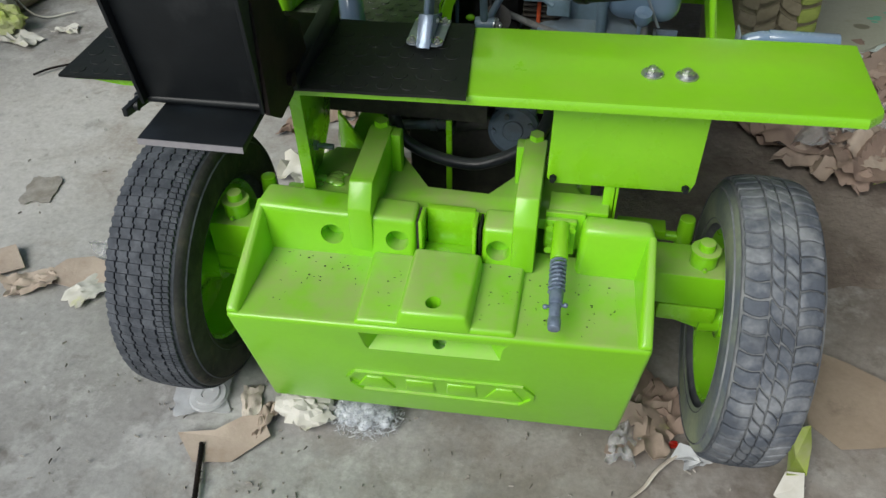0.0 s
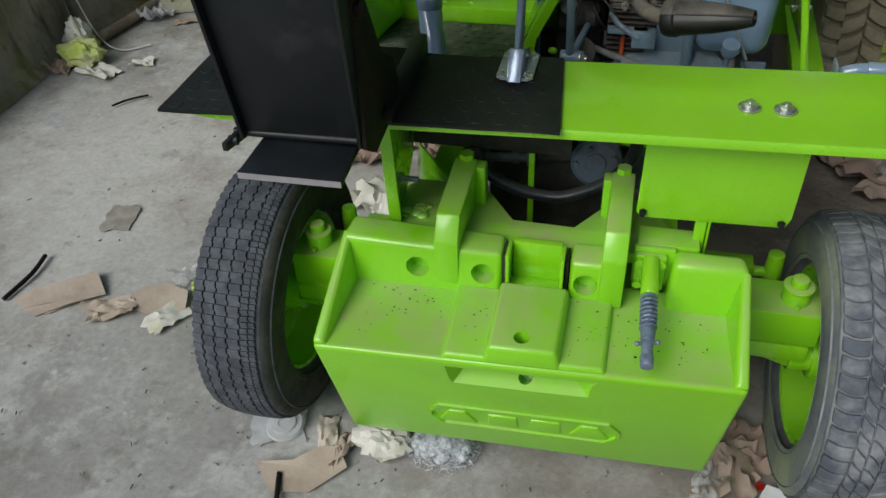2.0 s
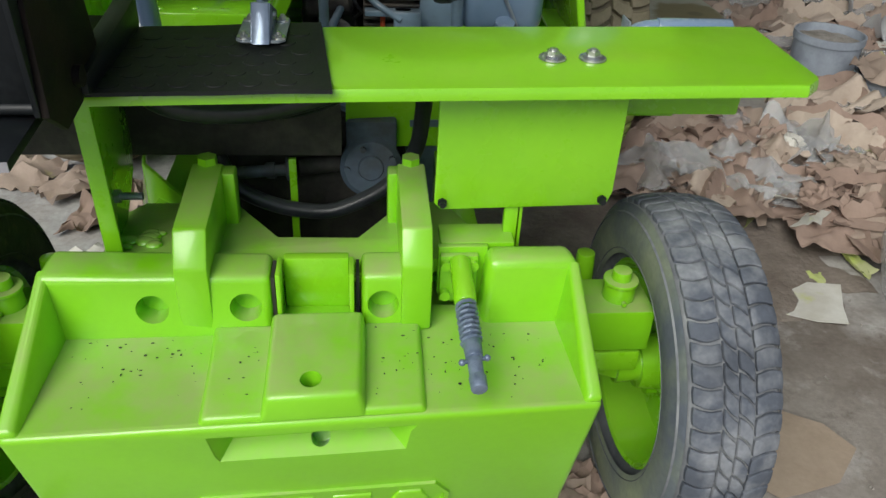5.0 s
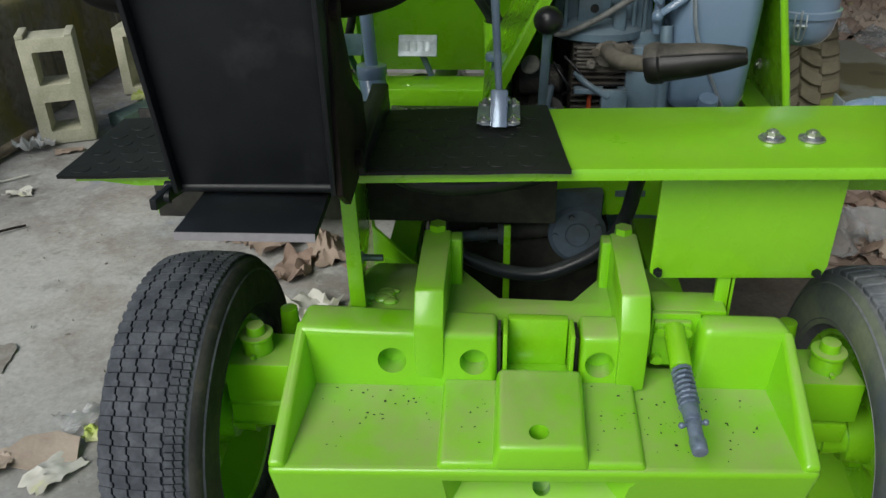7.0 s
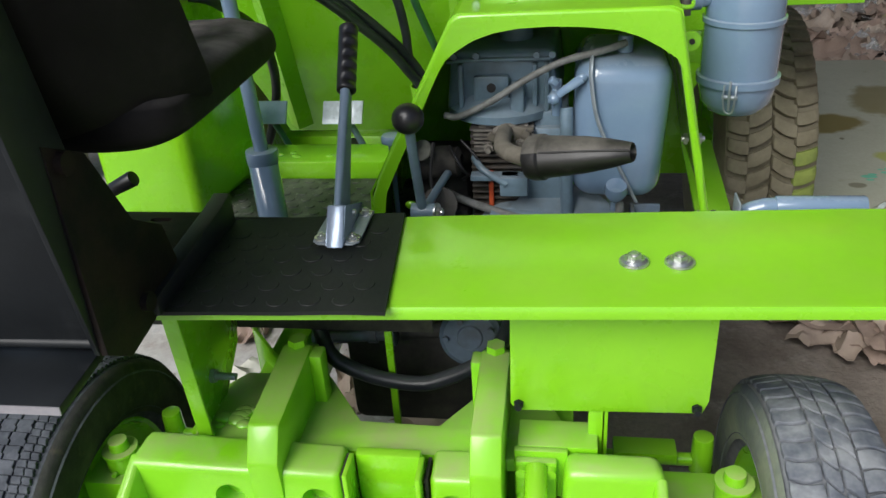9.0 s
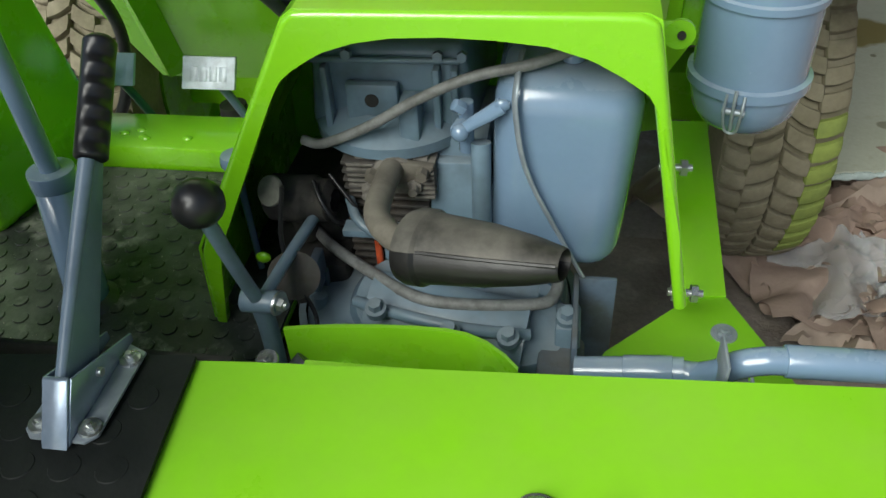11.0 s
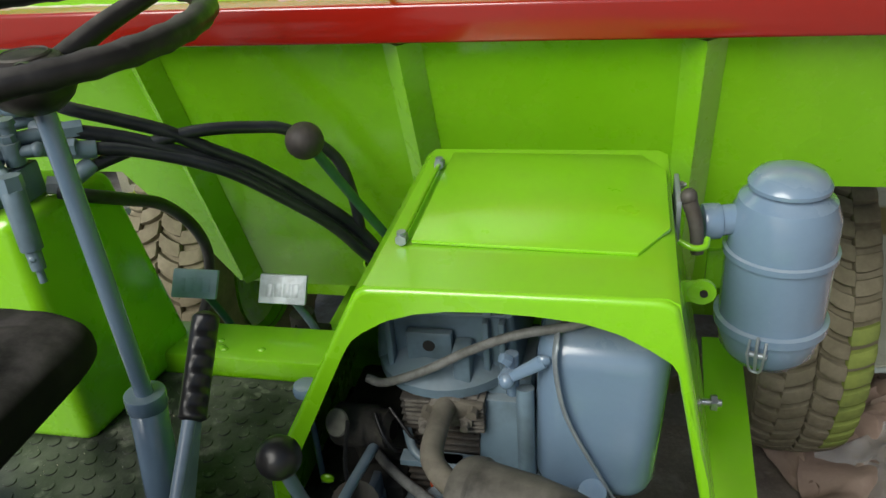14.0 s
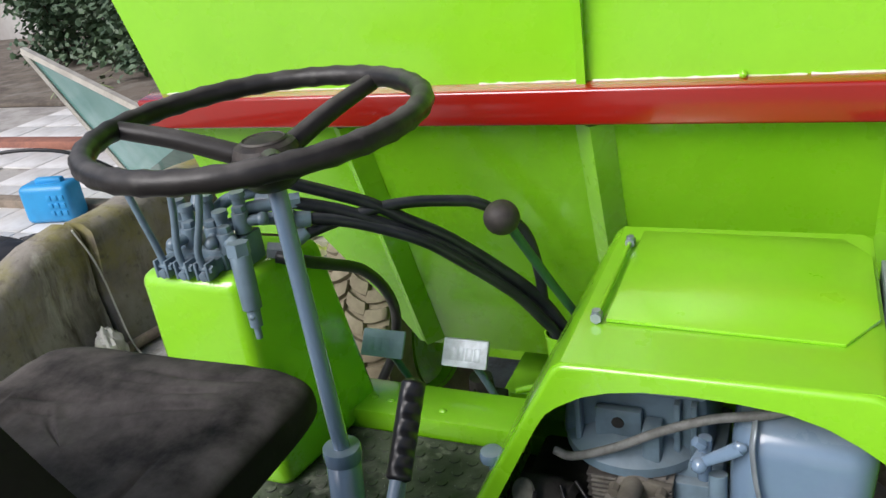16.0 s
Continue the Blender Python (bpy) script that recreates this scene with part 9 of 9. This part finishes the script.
pl = thing("timber_plank", Shape().box(0, 0.62, -0.05, 0.05, 0.0, 0.055, 0.004), WOOD_TEAL, "short timber plank with worn teal paint", "plank")
pl.matrix_basis = pose(-1.80, 3.57, 0.0, 0, 0, 66)
thing("wooden_pole", Shape().tube([(-2.18, 2.93, 0.024), (-2.12, 3.18, 0.028), (-2.10, 3.40, 0.03)], (0.024, 0.019), 12), WOOD, "short weathered pole against the low wall", "pole")
th_ = thing("cord", Shape().tube([(-2.262, 2.98, 0.545), (-2.255, 3.02, 0.42), (-2.25, 3.04, 0.30), (-2.22, 3.03, 0.16), (-2.13, 2.98, 0.04), (-2.02, 2.95, 0.006), (-1.92, 3.02, 0.005)], 0.004, 6), PAPER_WHITE, "pale cord hanging over the low wall", "cord")
scrap("film_scrap", -2.05, 3.30, 0.16, 0.12, 0.06, 30, FILM_PALE, "crumpled clear film by the block", "plastic film", 82)
wad("crumpled_paper", -2.11, 2.82, 0.0, 0.085, (1.1, 0.8, 0.7), 10, PAPER_LIME, "crumpled lime and white paper by the wall", 83)
wad("crumpled_paper", -2.17, 2.90, 0.0, 0.075, (0.8, 0.8, 1.2), 40, PAPER_WHITE, "crumpled white paper by the wall", 84)
scrap("crumpled_paper", -2.02, 2.76, 0.20, 0.10, 0.03, -20, PAPER_WHITE, "flattened white paper by the wall", "paper", 85)
scrap("brown_paper", -2.20, 2.76, 0.12, 0.10, 0.05, 0, PAPER_BROWN, "crumpled brown paper by the wall", "paper", 86)
scrap("paper_scrap", -1.87, 2.86, 0.09, 0.06, 0.02, 20, PAPER_WHITE, "small white paper scrap on the concrete", "paper", 87)
scrap("paper_scrap", -1.88, 3.27, 0.12, 0.05, 0.015, 20, PAPER_TAN, "small tan paper scrap on the concrete", "paper", 88)
thing("twig", Shape().tube([(-1.80, 2.50, 0.006), (-1.76, 2.55, 0.008), (-1.70, 2.60, 0.006)], 0.0045, 6), RUSTY, "dark twig on the concrete", "twig")
flat_sheet("brown_paper", ((-1.493, 1.459), (-1.44, 1.505), (-1.345, 1.580), (-1.300, 1.592), (-1.236, 1.523), (-1.31, 1.465), (-1.39, 1.410)), (0.0, 0.012, 0.010, 0.022, 0.006, 0.012, 0.0), CARDBOARD_PALE, "flat stiff tan paper by the wheel")
flat_sheet("brown_paper", ((-1.45, 1.425), (-1.40, 1.47), (-1.29, 1.50), (-1.36, 1.425)), (0.0, -0.001, 0.0, 0.0), CARDBOARD_PALE, "flat stiff tan paper by the wheel")
flat_sheet("brown_paper", ((-1.18, 1.49), (-1.13, 1.565), (-1.07, 1.595), (-1.00, 1.565), (-0.985, 1.51), (-1.08, 1.478)), (0.004, 0.016, 0.008, 0.02, 0.004, 0.0), CARDBOARD_PALE, "torn creased tan paper by the wheel")
scrap("brown_paper", -1.19, 1.47, 0.13, 0.08, 0.022, 30, CARDBOARD_PALE, "crumpled tan paper by the wheel", "paper", 92, n=12)
scrap("paper_scrap", -1.02, 1.47, 0.07, 0.12, 0.02, -25, PAPER_WHITE, "torn white paper by the wheel", "paper", 93)
scrap("lime_tape", -0.98, 1.60, 0.06, 0.05, 0.02, 10, PAPER_LIME, "bright lime paper scrap", "paper", 94)
scrap("film_scrap", -1.02, 1.65, 0.14, 0.08, 0.03, 35, FILM, "crumpled clear film by the wheel", "plastic film", 95)
thing("stick", Shape().tube([(-1.515, 1.45, 0.008), (-1.50, 1.56, 0.010), (-1.508, 1.64, 0.012)], 0.007, 6), RUSTY, "dark stick on the floor", "stick")
scrap("cement_patch", -1.39, 1.86, 0.10, 0.13, 0.004, 10, CEMENT, "grey cement patch flattened on the concrete", "cement patch", 96)
# under the dumper
for i, (x, y, w, d, m_, lab) in enumerate(((-0.60, 2.10, 0.20, 0.14, PAPER_WHITE, "white foam scrap under the dumper"), (-0.52, 2.03, 0.16, 0.14, PAPER_WHITE, "white foam scrap under the dumper"),
                                           (-0.70, 2.36, 0.18, 0.12, PAPER_BROWN, "dull brown paper under the dumper"), (-0.78, 2.55, 0.24, 0.16, PAPER_TAN, "crumpled tan paper under the dumper"),
                                           (-0.95, 2.62, 0.2, 0.16, PAPER_TAN, "crumpled tan paper under the dumper"), (-0.62, 2.48, 0.2, 0.12, PAPER_TAN, "tan paper under the dumper"),
                                           (-0.42, 2.4, 0.2, 0.2, PAPER_BROWN, "crumpled brown paper under the dumper"), (-0.3, 2.1, 0.2, 0.15, PAPER_TAN, "crumpled tan paper under the dumper"),
                                           (-0.05, 2.0, 0.25, 0.2, PAPER_TAN, "crumpled tan paper under the dumper"))):
    scrap("litter_scrap", x, y, w, d, 0.05, random.uniform(0, 180), m_, lab, "litter", 100 + i)

# terrace: framed glass, jug, pots, plants
gf = empty("glass_frame", (-2.75, 3.95, 0.27), "green-tinted glass sheet in a pale frame leaning outside", "glass frame")
A_, B_, C_, D_ = Vector((-3.42, 3.98, 1.07)), Vector((-2.30, 3.80, 0.665)), Vector((-2.50, 4.25, 0.27)), Vector((-3.15, 4.20, 0.27))
nrm = (B_ - A_).cross(D_ - A_).normalized() * 0.006
part("glass_pane", Shape().hexa([A_, B_, C_, D_], [A_ + nrm, B_ + nrm, C_ + nrm, D_ + nrm]), GLASS_GREEN, gf, "green tinted glass pane")
for p, q in ((A_, B_), (B_, C_), (C_, D_), (D_, A_)):
    part("frame_bar", Shape().tube([p, q], 0.022, 4, smooth=False), FRAME_PALE, gf, "pale weathered frame bar")
jg = Shape().box(-0.14, 0.14, -0.07, 0.07, 0.0, 0.20, 0.032, seg=4).box(-0.06, 0.09, -0.02, 0.02, 0.19, 0.225, 0.012)
jug = thing("jerry_can", jg, JUG, "blue plastic jerry can on the terrace", "jerry can")
jug.matrix_basis = pose(-3.12, 3.62, 0.285, 0, 0, 12)
for i in range(3):
    for j in range(3):
        b_ = part("grip_dimple", Shape().box(0.02 + i * 0.036, 0.045 + i * 0.036, -0.076, -0.069, 0.045 + j * 0.04, 0.07 + j * 0.04, 0.003), JUG, jug)
        b_.matrix_parent_inverse = Matrix()
scrap("tarpaulin", -3.3, 3.05, 0.9, 0.5, 0.10, 20, POT, "dark crumpled tarpaulin on the terrace", "tarpaulin", 111, z=0.272, n=14)
thing("timber_beam", Shape().box(-5.0, -2.6, 3.72, 3.80, 0.272, 0.33, 0.004), WOOD, "weathered timber beam along the terrace", "beam")


def flower_pot(x, y, r, h):
    p = Shape().lathe([(0.0, 0.0), (r * 0.75, 0.0), (r * 0.98, h - 0.05), (r * 1.05, h - 0.05), (r * 1.06, h), (r * 0.97, h), (r * 0.93, h - 0.06), (0.0, h - 0.06)], (0, 0, 0), (0, 0, 1), 32)
    ob = thing("flower_pot", p, POT, "large black plastic flower pot on the terrace", "flower pot", "pots on the terrace")
    ob.matrix_basis = pose(x, y, 0.27)
    return ob


for x, y, r, h in ((-3.05, 5.15, 0.20, 0.42), (-3.60, 5.45, 0.19, 0.40), (-2.66, 5.20, 0.17, 0.42)):
    flower_pot(x, y, r, h)


def leafy(name, x, y, z, height, spread_, count, mat, seed, label, leaf=0.05):
    """A shrub: bent stems that carry many small leaves."""
    rng = random.Random(seed)
    ob = empty(name, (x, y, z), label, "shrub", "shrubs on the terrace")
    tips = []
    for k2 in range(7):
        a = rng.uniform(0, 6.28)
        e = Vector((math.cos(a) * spread_ * rng.uniform(0.4, 1.0), math.sin(a) * spread_ * rng.uniform(0.4, 1.0), height * rng.uniform(0.6, 1.0)))
        mid = e * 0.5 + Vector((rng.uniform(-0.06, 0.06), rng.uniform(-0.06, 0.06), 0.08))
        part("stem", Shape().tube([(x, y, z), (x + mid.x, y + mid.y, z + mid.z), (x + e.x, y + e.y, z + e.z)], (0.014, 0.004), 6, 5), BARK, ob)
        tips += [(mid.lerp(e, u)) for u in (0.0, 0.3, 0.6, 0.85, 1.0)] + [mid * 0.5, mid * 0.8, Vector((mid.x * 1.3, mid.y * 1.3, 0.10))]
    lf = Shape()
    for k2 in range(count):
        t = rng.choice(tips)
        p = Vector((x, y, z)) + t + Vector((rng.gauss(0, 0.13), rng.gauss(0, 0.13), abs(rng.gauss(0, 0.13))))
        d = Vector((rng.uniform(-1, 1), rng.uniform(-1, 1), rng.uniform(-0.6, 0.8))).normalized()
        s2 = d.orthogonal().normalized()
        L = leaf * rng.uniform(0.6, 1.3)
        c_ = d.cross(s2)
        lf.raw([p, p + d * L * 0.5 + s2 * L * 0.28 + c_ * L * 0.05, p + d * L, p + d * L * 0.5 - s2 * L * 0.28 + c_ * L * 0.05], [[0, 1, 2], [0, 2, 3]])
    leaves = part("foliage", lf, mat, ob, "dense dark leaves", angle=180)
    return ob


leafy("shrub", -6.3, 7.5, 0.27, 1.35, 0.75, 4200, LEAF, 1, "dark leafy shrub against the yard wall", 0.09)
leafy("shrub", -5.2, 6.9, 0.27, 1.25, 0.7, 4200, LEAF, 2, "dark leafy shrub against the yard wall", 0.08)
leafy("shrub", -7.2, 7.6, 0.27, 1.5, 0.7, 3600, LEAF, 3, "dark leafy shrub against the yard wall", 0.09)
leafy("shrub", -4.4, 6.8, 0.27, 1.1, 0.6, 3000, LEAF, 4, "dark leafy shrub against the yard wall", 0.08)


def spider_plant(x, y, z, count, length, seed):
    rng = random.Random(seed)
    ob = empty("spider_plant", (x, y, z), "striped arching spider plant on the terrace", "plant", "plants on the terrace")
    for k2 in range(count):
        a = rng.uniform(0, 6.28)
        L = length * rng.uniform(0.6, 1.1)
        h = rng.uniform(0.5, 0.95)
        d = Vector((math.cos(a), math.sin(a), 0))
        s2 = Vector((-d.y, d.x, 0)) * 0.012
        pts = [Vector((x, y, z)) + d * L * u + Vector((0, 0, L * (h * 1.6 * u - 1.5 * u * u))) for u in (0, 0.25, 0.5, 0.75, 1.0)]
        vs2, fs2 = [], []
        for i, p in enumerate(pts):
            w2 = (0.7, 1, 1, 0.7, 0.1)[i]
            vs2 += [p - s2 * w2, p + s2 * w2]
        fs2 = [[2 * i, 2 * i + 1, 2 * i + 3, 2 * i + 2] for i in range(4)]
        part("leaf", Shape().raw(vs2, fs2), LEAF_STRIPED, ob, angle=180)
    return ob


spider_plant(-3.5, 5.15, 0.45, 26, 0.42, 8)
spider_plant(-5.6, 6.3, 0.27, 26, 0.55, 9)
thing("brick_edging", Shape().box(-6.5, -2.5, 4.72, 4.84, 0.272, 0.33, 0.006), BRICK_RED, "row of red brick edging on the terrace", "edging")

thing("cable", Shape().tube([(-3.62, 3.10, 0.55), (-3.45, 3.25, 0.62), (-3.25, 3.40, 0.68), (-3.05, 3.50, 0.69), (-2.86, 3.60, 0.64), (-2.72, 3.72, 0.50), (-2.66, 3.80, 0.30)], 0.009, 8), POT, "thick black cable over the terrace", "cable")
